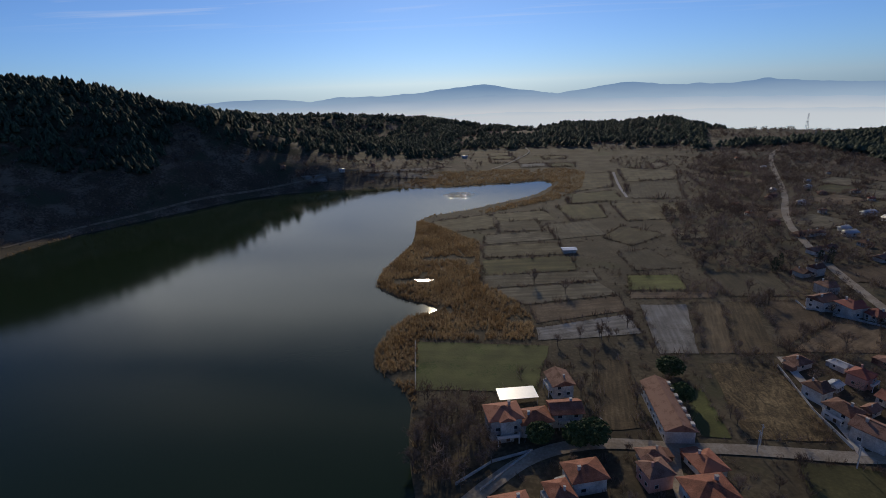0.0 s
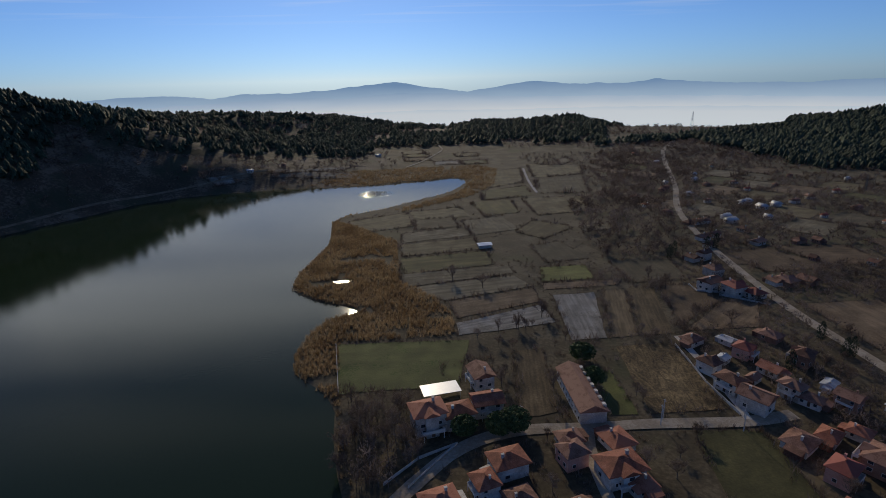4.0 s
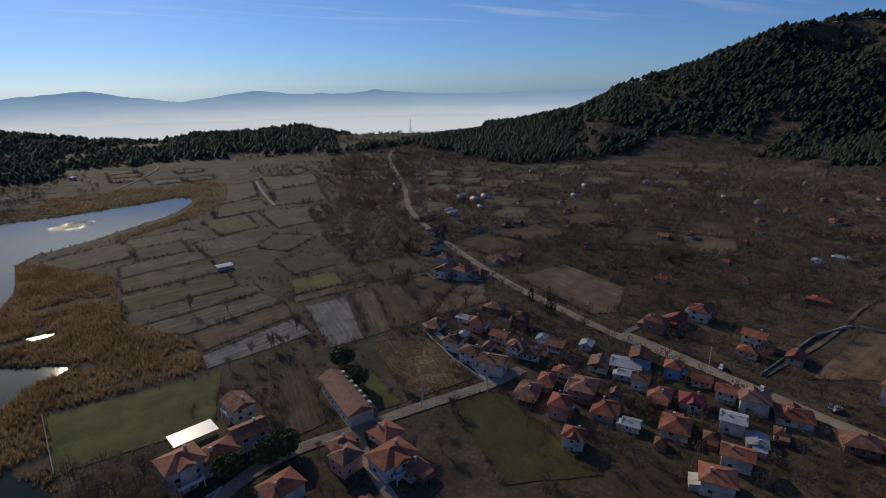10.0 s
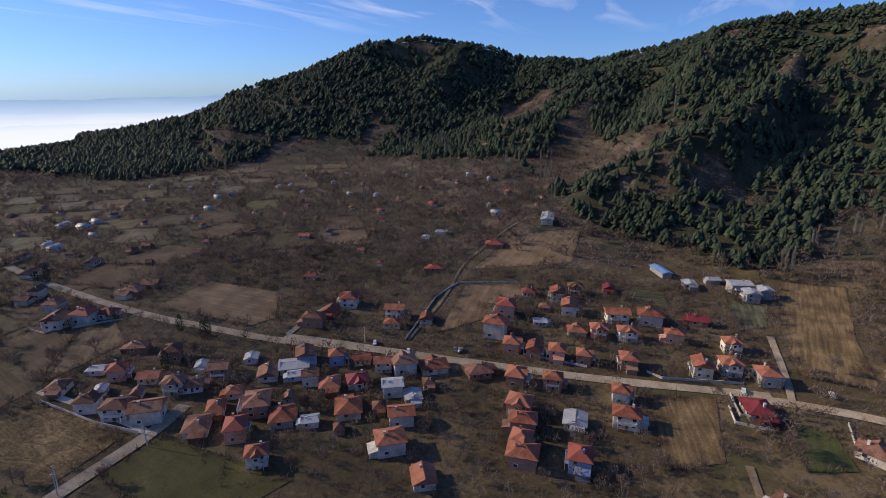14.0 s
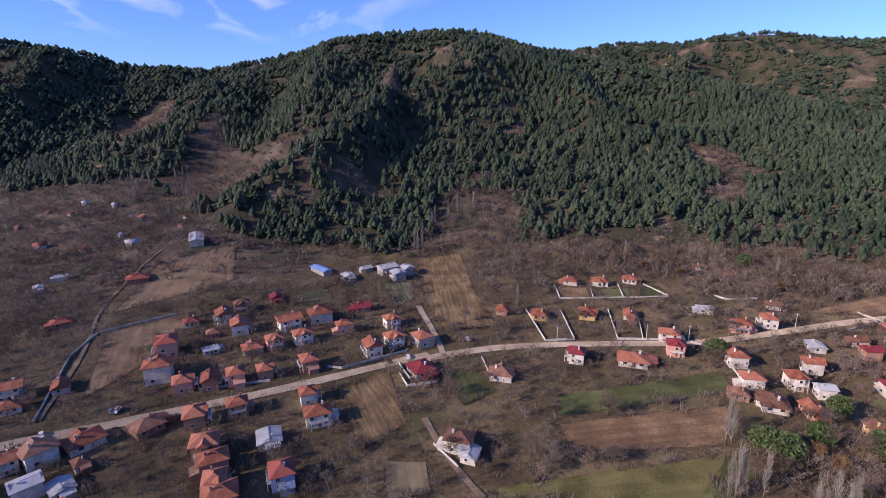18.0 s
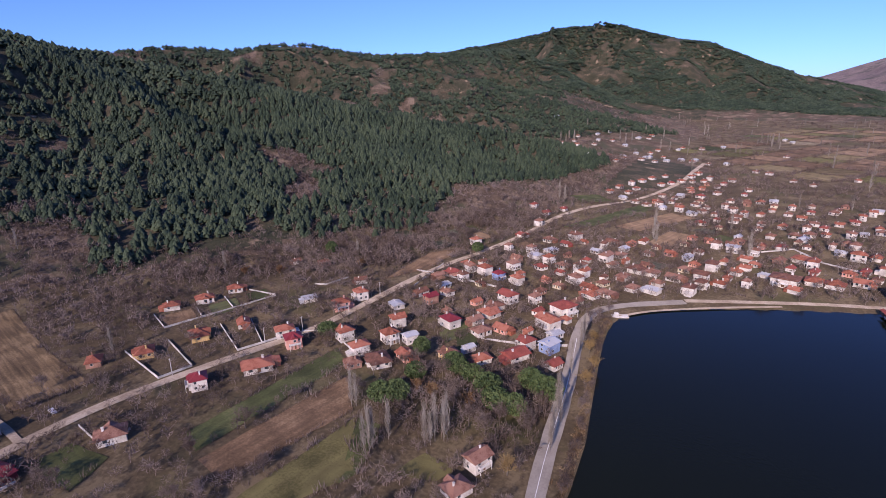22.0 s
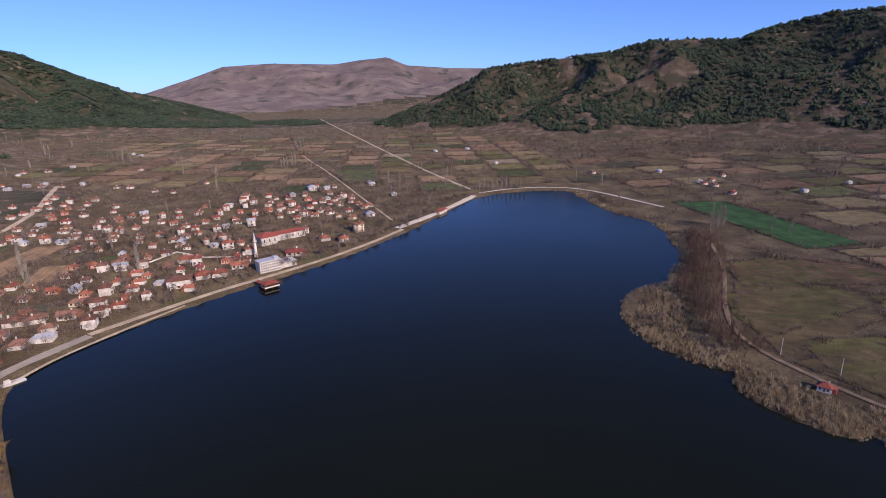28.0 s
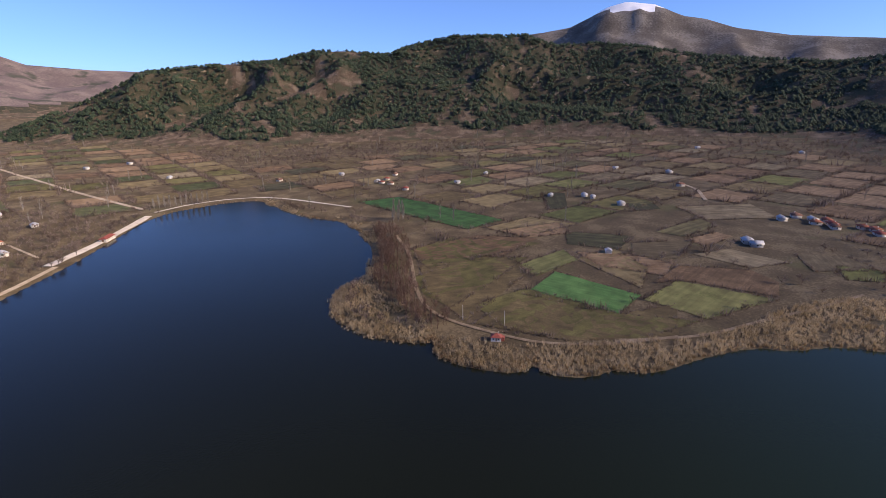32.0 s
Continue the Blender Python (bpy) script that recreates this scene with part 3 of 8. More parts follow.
def far_range(name, radius, crest, foot, mat, first, last, seed, rough):
    """A distant mountain range on an arc; crest: (degrees, height)."""
    deg = np.linspace(first, last, 420)
    crest = sorted(crest)
    top = np.interp(deg, [c[0] for c in crest], [c[1] for c in crest])
    top = top + rough * (value_noise(deg * 0.9, deg * 0, seed) - 0.5) * 2 + rough * 0.5 * (value_noise(deg * 3.1, deg * 0, seed + 1) - 0.5) * 2
    b = np.radians(90 + deg)
    rows = []
    for share, push in ((0.0, 0.0), (0.4, 25.0), (0.75, 45.0), (1.0, 60.0)):
        rr = radius + push
        rows.append(np.stack([rr * np.cos(b), rr * np.sin(b), foot + (top - foot) * share], 1))
    n = len(deg)
    v = np.vstack(rows)
    i, j = np.meshgrid(np.arange(3), np.arange(n - 1), indexing="ij")
    f = np.stack([i * n + j, i * n + j + 1, (i + 1) * n + j + 1, (i + 1) * n + j], -1).reshape(-1, 4)
    tagged(new(name, mesh_from(name, v, f, mat, None, True)), "glowing backdrop of mountains over valley fog, blue haze painted in", "backdrop", kind="structure")


build_lake()
# Aerial haze is painted into these glowing ranges, paler towards the foot.
FOG_WHITE, HAZE, HAZE_BLUE = (0.76, 0.87, 0.97), (0.47, 0.64, 0.84), (0.20, 0.35, 0.60)
MIST = glowing_distance("fog_glow", [(0.0, (0.62, 0.70, 0.79)), (0.45, FOG_WHITE), (0.8, (0.72, 0.81, 0.92)), (1.0, HAZE)], -500, -90, 1.3)
RANGE = glowing_distance("hazed_range", [(0.0, (0.70, 0.83, 0.95)), (0.45, (0.42, 0.59, 0.80)), (1.0, HAZE_BLUE)], -165, 70, 1.3)
RANGE_NEAR = glowing_distance("hazed_foothills", [(0.0, (0.74, 0.82, 0.92)), (0.5, (0.50, 0.64, 0.83)), (1.0, (0.27, 0.43, 0.67))], -150, 10, 1.3)
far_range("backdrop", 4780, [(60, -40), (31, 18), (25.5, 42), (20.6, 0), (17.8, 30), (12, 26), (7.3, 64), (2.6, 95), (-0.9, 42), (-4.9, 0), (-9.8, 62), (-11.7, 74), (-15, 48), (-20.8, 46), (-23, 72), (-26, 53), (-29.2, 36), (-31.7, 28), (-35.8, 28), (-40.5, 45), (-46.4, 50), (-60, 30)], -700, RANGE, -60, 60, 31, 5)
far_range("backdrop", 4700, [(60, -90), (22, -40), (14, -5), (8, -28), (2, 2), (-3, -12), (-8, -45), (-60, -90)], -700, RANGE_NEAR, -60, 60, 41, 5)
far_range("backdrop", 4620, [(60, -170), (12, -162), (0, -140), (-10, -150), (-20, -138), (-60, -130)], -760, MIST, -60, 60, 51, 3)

# ---------------------------------------------------------------- the plan of houses, roads and fields, in metres
# Houses: x, y, size and a code of storeys, wall colour and roof colour
HOUSES = []
HOUSES += [('houses of the southern quarter', 32, *h) for h in (
    (116.7, 208.3, 8, '1wb'), (112.2, 185.2, 8, '2wb'), (113.6, 172, 9, '2wb'), (116.5, 160.2, 10, '2wb'), (132.3, 195, 8, '2pr'), (131.7, 206.1, 6, '1wg'), (135.4, 181, 8, '1wo'), (133.7, 165.8, 8, '2wb'), (137.3, 160.3, 8, '1wb'), (152.3, 186.6, 8, '2nb'), (152.3, 207.5, 9, '1nb'), (148.6, 157.2, 8, '2nb'), (140.5, 141.8, 8, '1wo'), (129.6, 141.1, 8, '1wo'), (135.9, 127.1, 10, '2nb'), (118.6, 139.2, 10, '1wb'), (120.9, 124, 9, '2pr'), (134.3, 114.8, 10, '1wo'), (112.9, 108.4, 8, '2wo'), (147, 94.6, 11, '1wo'), (164.9, 132, 10, '1wg'), (172, 131.3, 9, '2ub'), (159.4, 127.2, 7, '1ug'), (158.1, 118.8, 7, '2wb'),)]
HOUSES += [('houses of the southern quarter', 32, *h) for h in (
    (176.4, 118.1, 8, '2uo'), (180.5, 108, 8, '1wo'), (158.4, 110, 9, '1wo'), (164.9, 100.9, 9, '1wd'), (178.5, 96.4, 8, '2wo'), (180.9, 87.6, 10, '2wb'), (186.6, 76.3, 10, '1wo'), (164, 84.7, 8, '2wg'), (162.9, 75.5, 8, '1wg'), (189.6, 57.4, 10, '1nb'), (148.7, 73.7, 8, '2wo'), (134, 70.7, 10, '2wo'), (123.9, 54.3, 8, '1wo'), (155.9, 138.2, 10, '1wb'),)]
HOUSES += [('houses along the village road', 6, *h) for h in (
    (215.2, 49.3, 8, '2po'), (213.7, 38.6, 8, '2no'), (215.3, 28.8, 8, '2po'), (216.3, 17.3, 8, '2no'), (218.8, -1.2, 8, '2no'), (189.6, 41.2, 9, '2no'), (192.3, 26.6, 8, '2no'), (192.3, 0.4, 8, '2wo'), (177.4, -2.6, 9, '2wo'), (170.7, 35.2, 9, '2no'), (160.4, 31.5, 9, '2no'), (150.5, 29.9, 8, '2no'), (143.2, 27.7, 9, '2no'), (170, 14.6, 9, '1gg'), (148.3, 10.1, 9, '2ur'),)]
HOUSES += [('houses along the village road', 10, *h) for h in (
    (227.6, 114.7, 9, '2wo'), (216.7, 110.7, 8, '1wo'), (228, 97.2, 8, '1wo'), (226.4, 60.3, 10, '3wo'), (250.1, 61.1, 11, '3pr'), (280.1, 55.9, 7, '1wr'), (280, 39.6, 9, '2wo'), (264.9, 30.8, 9, '2wo'), (293.1, 31.6, 8, '2nb'), (302.7, 13.9, 8, '1nd'), (241.3, 23.6, 9, '1wo'), (243.4, 13.6, 8, '2po'), (263.6, 6.6, 11, '2wo'), (245, 0.5, 9, '2wo'), (266.9, -9.3, 11, '2wo'), (274.5, -31.9, 9, '1nd'), (250, -20.2, 8, '2po'), (249.8, -44.3, 9, '2wo'), (223, -30.2, 9, '2wo'), (229.2, -41.5, 9, '2wo'), (225.8, -54.7, 10, '2wo'), (200.1, -47.5, 11, '1wd'), (263.3, 43.3, 6, '1nb'), (245.7, 42.3, 7, '1wg'),)]
HOUSES += [('houses along the village road', 15, *h) for h in (
    (298.4, 120.5, 9, '1nr'), (356, 97.4, 11, '1nr'), (203.6, 148.1, 9, '2nb'), (231.1, 143.8, 10, '2wr'), (217.4, 147.5, 8, '1nr'), (326.5, -30.4, 8, '1gg'), (338.7, -44.2, 7, '1gg'), (328, -56.6, 11, '2gg'), (315.5, -61, 10, '2gg'), (324.1, -69, 9, '2gg'),)]
HOUSES += [('small farmhouses among the gardens', 20, *h) for h in (
    (377.3, 146.4, 7, '1wg'), (500.5, 125.1, 8, '1wo'), (453.2, 185.5, 8, '1wr'), (419.6, 223.3, 8, '1wr'), (535.6, 155, 6, '1wg'), (359.9, 153.2, 6, '1wg'), (479.1, 259.8, 6, '1wg'), (432.1, 117.9, 8, '1cg'), (562.9, 401.7, 6, '1wo'), (492.9, 376.4, 6, '1wg'), (473.4, 287.4, 6, '1wg'), (481.8, 384.4, 6, '1wg'), (418.2, 411.8, 7, '1wg'), (435.2, 411.2, 6, '1wg'), (304.2, 437.3, 8, '1wg'), (326, 445.7, 7, '1wb'), (348.3, 457.2, 7, '1wb'), (285.3, 451.5, 9, '1wg'), (288, 431, 8, '1wg'), (239.6, 394.4, 9, '1wg'), (242.8, 406.8, 7, '1wg'), (234.4, 369, 7, '1wb'), (226.8, 338.4, 8, '1wb'), (254.8, 336.7, 8, '1nb'),)]
HOUSES += [('small farmhouses among the gardens', 20, *h) for h in (
    (266, 334.2, 6, '1nb'), (207.3, 358, 7, '1wb'), (220.2, 396.3, 7, '1wb'), (212.3, 394, 7, '1wb'), (204.7, 391.8, 7, '1nb'), (203.8, 427.9, 7, '1nb'), (247, 529.3, 7, '1nb'), (239.8, 519.9, 6, '1nb'), (296.3, 566.8, 6, '1wg'), (324.3, 538.2, 7, '1wb'), (355.7, 412.2, 7, '1nb'), (318.3, 297.4, 8, '1nb'), (327.2, 286.9, 7, '1nb'), (327.3, 240.8, 7, '1wo'), (343.8, 230.3, 6, '1wo'), (195.5, 352.2, 8, '1wb'), (191.2, 335.7, 7, '1wb'), (211.1, 266.6, 9, '1nb'), (198.8, 267.2, 10, '1nb'), (193, 267.6, 7, '1wb'), (168.1, 312.1, 8, '1wb'), (176.4, 313.7, 8, '2wb'), (167.4, 285.9, 9, '2wb'), (155.3, 266.5, 10, '2wb'),)]
HOUSES += [('small farmhouses among the gardens', 20, *h) for h in (
    (163.9, 258.1, 10, '2wr'), (172.7, 253.1, 10, '1wr'),)]
HOUSES += [('houses of the lakeside quarter', 14, *h) for h in (
    (-2.7, 160.4, 12, '3wo'), (8.1, 162.5, 11, '2wo'), (19.4, 168, 11, '2wo'), (19, 186.9, 10, '2wb'), (22.2, 136, 11, '2wo'), (14, 127.9, 9, '2wo'), (44.8, 147.5, 8, '1wb'), (43.2, 137.9, 9, '2pb'), (60.1, 144.9, 10, '1wo'), (55.9, 130.5, 11, '2wo'), (59.8, 126.3, 9, '1wo'), (0.3, 120.9, 10, '2wo'), (23.7, 122.5, 9, '1wb'), (38.1, 116.4, 9, '1wb'),)]
HOUSES += [('villas with walled gardens', -34, *h) for h in (
    (278.2, -163.3, 10, '1wo'), (271.6, -180.1, 10, '1wo'), (269.6, -200.2, 10, '1wo'), (237.5, -122.6, 11, '1yo'), (231.9, -147.5, 11, '1yo'), (224.2, -168.7, 8, '1wo'), (249.2, -105.9, 8, '1no'), (194.8, -170, 10, '2wo'), (218.3, -211.8, 10, '1wg'), (193.2, -211.5, 10, '2po'), (193.9, -230.1, 10, '2wo'), (211.2, -251.4, 8, '1wb'), (183.3, -164.6, 9, '2pd'), (190.7, -117.7, 9, '2wd'), (181.3, -140.6, 13, '1wo'), (186.4, -79.2, 11, '1wb'), (147.8, -48.1, 9, '2wb'), (141.9, -50, 7, '1wg'),)]
HOUSES += [('houses of the village centre', -30, *h) for h in (
    (166.6, -183.2, 10, '2wo'), (150.6, -175.1, 9, '2wo'), (146.1, -193.2, 9, '2wo'), (153.2, -210.3, 9, '2wo'), (136.7, -197.5, 8, '2wg'), (128.7, -223.8, 10, '2wd'), (146.1, -164.5, 9, '1nb'), (137.5, -172.4, 12, '1wb'), (128.9, -182.6, 10, '1po'), (110.5, -190.6, 9, '2yb'), (107.2, -204, 6, '1wg'), (97.1, -197.2, 9, '1wo'), (110.2, -223.3, 9, '1wb'), (167.6, -229.9, 9, '1wg'), (167.3, -295.1, 9, '1pr'), (167, -315.9, 9, '1wo'), (186.9, -368.5, 9, '2wo'), (277.6, -260.4, 7, '1wb'), (257, -265.9, 7, '1nb'),)]
HOUSES += [('houses of the village centre', -24, *h) for h in (
    (161.1, -406.1, 10, '1wr'), (186.2, -496.7, 8, '2wr'), (169.5, -484.6, 9, '1wr'), (158.9, -507.5, 8, '1wr'), (162, -446.3, 9, '2wb'), (119.2, -417.1, 10, '2wb'), (136.3, -401.3, 10, '1wb'), (125.5, -374, 10, '1wg'), (160.1, -307.5, 8, '2wb'), (149.1, -308, 10, '2wo'), (136.8, -303.2, 8, '2ud'), (136.4, -327, 9, '2wb'), (130.6, -356.8, 10, '1wg'), (119.3, -335.6, 9, '1wr'), (122.6, -301.2, 8, '2wo'), (115.8, -270.6, 12, '2wr'), (117.9, -256.9, 9, '1wb'), (116.8, -246.5, 11, '1wo'), (106.7, -344.9, 10, '1wb'), (94.3, -345.8, 9, '2wb'), (89.9, -320.4, 10, '2wb'), (82, -269.4, 14, '2wr'), (83.2, -248.6, 12, '2wo'), (75.1, -301.3, 10, '1wo'),)]
HOUSES += [('houses of the village centre', -24, *h) for h in (
    (67.9, -308, 11, '1wb'), (85.1, -208.4, 12, '1wr'), (73.5, -222.9, 9, '2ug'), (84.2, -220.2, 9, '2wr'), (66.4, -208.7, 8, '1wr'), (66.6, -132.8, 9, '2wb'), (67, -118.8, 9, '1wb'), (154.5, -246.1, 9, '2nd'),)]
HOUSES += [('houses of the village centre', -14, *h) for h in (
    (89.7, -416.7, 10, '1wb'), (77.7, -404.1, 8, '1wg'), (94.7, -388.9, 9, '1wg'), (84.1, -374.2, 10, '2wb'), (76.2, -386.9, 9, '1wb'), (59.9, -359.4, 12, '1wb'), (64.9, -342, 10, '1wb'), (49.5, -357.7, 11, '1wb'), (35.1, -354.5, 11, '1wb'), (24.1, -334.8, 9, '2wb'), (20, -361.8, 10, '2wb'), (43.8, -326, 10, '1wg'), (15.9, -386.9, 10, '2wb'), (8.8, -356.2, 7, '1wo'), (5.4, -369.4, 7, '1wo'), (1, -383.5, 7, '1wo'), (-4.1, -395.7, 7, '1wo'), (-8.7, -406.8, 7, '1wo'), (-26.3, -377.6, 16, '2wb'), (-41.5, -385.2, 12, '1wo'), (-52.7, -383.5, 11, '1wo'), (-67.3, -394.1, 11, '1wo'), (-140.4, -463.4, 9, '2wb'), (-111.7, -402.7, 14, '1wr'),)]
HOUSES += [('houses of the village centre', -14, *h) for h in (
    (5.3, -436.2, 10, '2wg'), (17.1, -441.1, 9, '2wb'), (-36.8, -432.4, 12, '1wo'), (-71.5, -449.9, 10, '2wo'), (-74.3, -512.1, 9, '2wb'), (-52.3, -545, 9, '1wb'), (-18.8, -487.5, 9, '1wb'), (-35.8, -496.3, 10, '1wb'), (-57.6, -510.6, 9, '1wo'), (-72.7, -476.8, 9, '2wb'), (-11.4, -564.7, 8, '1wo'), (-12.2, -525.3, 8, '1wb'), (-27.9, -523.5, 8, '1wo'), (-41.1, -486.8, 9, '1wg'), (-70.4, -599.3, 9, '1wb'), (-130.5, -654.6, 12, '2wb'), (-157.8, -652.7, 10, '1wr'), (-144.4, -603.4, 11, '1wb'), (-106.3, -518.9, 9, '2wg'), (-96.8, -534.4, 8, '1wb'),)]
HOUSES += [('houses of the village centre', -8, *h) for h in (
    (-153, -576.5, 8, '1wb'), (-166.2, -584.9, 9, '2wo'), (-164.1, -557.3, 9, '1wo'), (-160.7, -527.6, 9, '2wb'), (-151, -519.7, 9, '1wr'), (-179.1, -562.4, 10, '1wr'), (-191.6, -583.1, 8, '1wr'), (-201.7, -585.1, 9, '1wo'), (-205.5, -568.3, 9, '1wr'), (-211.4, -557.8, 9, '1wb'), (-232.1, -597, 9, '2wb'), (-229.3, -568.7, 9, '1wo'), (-231, -548.9, 9, '1wo'), (-229.1, -531.3, 9, '1wo'), (-208, -522.4, 9, '1wr'), (-189, -504.9, 8, '1wb'), (-238.5, -535.4, 9, '1wo'), (-238.4, -587.1, 9, '1wo'), (-169.8, -520.6, 9, '1wo'), (-181.6, -537.3, 9, '1wb'), (-165.7, -530.2, 9, '1wr'), (-219.1, -492.6, 12, '1wg'), (-183.6, -440, 10, '3cb'), (-147.3, -430.5, 11, '1wo'),)]
HOUSES += [('houses of the village centre', -8, *h) for h in (
    (-160.1, -419, 12, '1wo'), (-197, -634, 10, '1wb'), (-216.6, -664.1, 13, '2wg'), (-235.5, -661.7, 9, '1wg'), (-298.4, -657.9, 10, '1wg'), (-154.2, -551, 9, '1wb'), (-226.1, -594.9, 8, '1wo'), (-191, -539.3, 9, '1wb'), (-212.6, -597.7, 8, '1wg'), (-138.4, -535, 8, '1wb'),)]
HOUSES += [('houses of the village centre', -35, *h) for h in (
    (138.1, -610.1, 9, '1wo'), (134.2, -640.9, 9, '1wo'), (119.6, -621, 9, '1wo'), (116.1, -680.6, 9, '1wo'), (108.1, -700.8, 9, '1wo'), (93.2, -675.5, 9, '1wo'), (84, -689.4, 9, '1wr'), (75.1, -708.8, 9, '1wo'), (67.4, -744.8, 9, '1wo'), (61.7, -769.6, 9, '1wo'), (103.3, -576.5, 9, '1wb'), (90.2, -566.8, 9, '1wb'), (60.2, -670.4, 9, '1wo'), (31.3, -655.3, 9, '1wb'), (46, -587.7, 9, '1wb'), (37, -558, 9, '1wb'), (45.1, -543.1, 9, '1wg'), (11.8, -568.5, 9, '2wb'), (73.5, -558.2, 8, '1wg'), (118.7, -588.8, 8, '1wg'), (115.6, -644.5, 8, '1wo'), (96.1, -724, 8, '1wo'), (1.6, -687.5, 8, '1wb'),)]
HOUSES += [('small farmhouses among the gardens', -20, *h) for h in (
    (147.5, -840.8, 9, '1wb'), (148.5, -914.4, 10, '1wg'), (127.2, -835.5, 9, '1wb'), (116.4, -874.4, 9, '1wg'), (174.8, -943.5, 9, '1wg'), (-3.7, -830.7, 9, '1wb'), (-44.6, -771.6, 9, '1wb'), (-63.5, -749.9, 9, '1wb'), (20.9, -745.7, 9, '1wb'), (-229.1, -686.3, 10, '1wb'), (-248.4, -667, 9, '1wb'), (-138.1, -678.1, 9, '1wb'), (288.5, -966, 8, '1wb'), (270, -1056, 9, '1wg'), (205.2, -1000.3, 9, '1wg'), (119.7, -1030, 9, '1wg'), (84.6, -1067.8, 9, '1wb'), (52.4, -1104, 8, '1wg'), (-47, -1265.9, 9, '1wg'), (-58.5, -1227.9, 9, '1wg'), (-301.4, -671.7, 10, '1wg'), (-290.4, -576.5, 9, '1wg'), (379.2, -1132.4, 9, '1wg'), (257.2, -1097.2, 9, '1wg'),)]
HOUSES += [('scattered farmhouses of the east valley', 10, *h) for h in (
    (-654.7, -389.9, 9, '1wr'), (-625.7, -381.1, 8, '1wr'), (-619.7, -363.2, 9, '1wb'), (-633, -392.8, 8, '1wg'), (-693, -397.5, 8, '1wb'), (-602.3, -541.3, 9, '1wb'), (-590.2, -324.6, 10, '1wr'), (-636.7, -915.2, 9, '1wg'), (-567, -928.9, 9, '1wg'), (-227.9, -77.4, 6, '1wr'), (-393.5, -46, 6, '1wg'), (-695.6, -3.2, 9, '1wb'), (-459.7, 50.5, 9, '1wg'), (-451.7, 55.6, 8, '1gg'), (-549.1, 84.3, 8, '1wg'), (-564.6, 97.3, 9, '1wb'), (-543.4, 109, 9, '1wo'), (-555.4, 119.4, 8, '1wo'), (-541.6, 121, 9, '1wr'), (-555.9, 109, 8, '1wg'), (-539, 142.2, 9, '1wo'), (-533.3, 148.6, 9, '1wo'), (-518.6, 148.7, 9, '1wr'), (-1091.9, 17, 9, '1wg'),)]
HOUSES += [('scattered farmhouses of the east valley', 10, *h) for h in (
    (-817.2, -93.9, 9, '1wg'), (-795.8, -19.7, 9, '1wg'), (-604.1, -101.2, 9, '1wg'), (-596.7, -90.6, 8, '1wg'), (-567.7, -57.1, 9, '1wg'), (-676.2, -483.1, 8, '1wg'), (-651.4, -278, 8, '1wg'), (-554.9, -713.2, 8, '1wg'), (-732.2, -267, 8, '1wg'), (-1059.3, 175.3, 8, '1wg'), (-595.8, -138, 8, '1gg'), (-531.4, 121.1, 8, '1wb'), (-213.9, 651.3, 7, '1wg'), (-71.5, 820.2, 8, '1wg'), (-284.2, 633.1, 6, '1nb'), (-183.7, 692.3, 7, '1nb'),)]
ROADS = []
ROADS.append(('road', 5.5, 'dirt', [(412.2, 869.4), (386.3, 828.2), (347.8, 768.8), (306.0, 657.5), (265.8, 544.6), (217.7, 440.6), (195.6, 356.1), (186.4, 294.7), (179.0, 228.2), (181.4, 193.9), (182.7, 155.3), (187.7, 133.7), (192.8, 105.6), (198.0, 58.8), (203.5, 14.2), (210.2, -27.8), (214.4, -54.8)]))
ROADS.append(('road', 5.5, 'dirt', [(209.7, -44.0), (211.7, -60.3), (211.9, -88.5), (206.8, -116.3), (199.3, -143.8), (187.7, -179.2), (186.2, -222.6), (185.0, -285.2), (178.3, -328.1), (173.5, -343.4), (162.6, -409.5), (156.8, -488.5), (140.1, -536.4), (111.6, -579.4), (98.0, -614.8), (74.1, -700.4), (67.1, -834.1), (65.3, -888.7)]))
ROADS.append(('road', 6, 'dirt', [(192.8, 105.6), (187.7, 154.1)]))
ROADS.append(('side_road', 5.5, 'dirt', [(127.5, 154.9), (110.4, 152.1), (77.5, 154.6), (56.4, 154.4), (32.0, 155.9), (15.3, 152.2), (4.0, 145.1), (-4.6, 135.9), (-13.2, 125.9)]))
ROADS.append(('lane', 4, 'dirt', [(53.1, 153.6), (51.0, 143.8), (49.6, 130.5), (50.1, 116.6)]))
ROADS.append(('lane', 3, 'pale', [(113.3, 215.1), (112.8, 185.1), (111.3, 161.0), (110.1, 153.4)]))
ROADS.append(('lane', 3, 'dirt', [(189.9, 154.0), (213.6, 155.3), (227.4, 153.5)]))
ROADS.append(('lane', 3, 'dirt', [(270.8, -63.4), (230.5, -63.1), (213.6, -61.4)]))
ROADS.append(('lane', 2.4, 'track', [(167.7, -40.8), (151.6, -42.0), (135.6, -44.7), (123.8, -47.9)]))
ROADS.append(('lane', 1.8, 'track', [(206.0, 97.6), (258.3, 98.5), (327.9, 110.1), (411.7, 93.5), (422.9, 78.7)]))
ROADS.append(('lake_road', 6.5, 'asphalt', [(44.7, -127.5), (48.8, -148.6), (51.6, -166.7), (55.0, -188.6), (59.5, -212.7), (65.9, -242.3), (69.0, -263.9), (66.5, -284.0), (53.9, -299.0), (24.7, -318.9)]))
ROADS.append(('promenade', 4.5, 'dirt', [(24.9, -320.8), (-10.1, -336.4), (-46.1, -351.2), (-86.0, -362.6), (-130.9, -377.4), (-179.0, -399.2), (-220.3, -423.3)]))
ROADS.append(('promenade', 8, 'pale', [(-218.1, -430.2), (-270.5, -455.7), (-335.3, -496.3), (-371.1, -519.3)]))
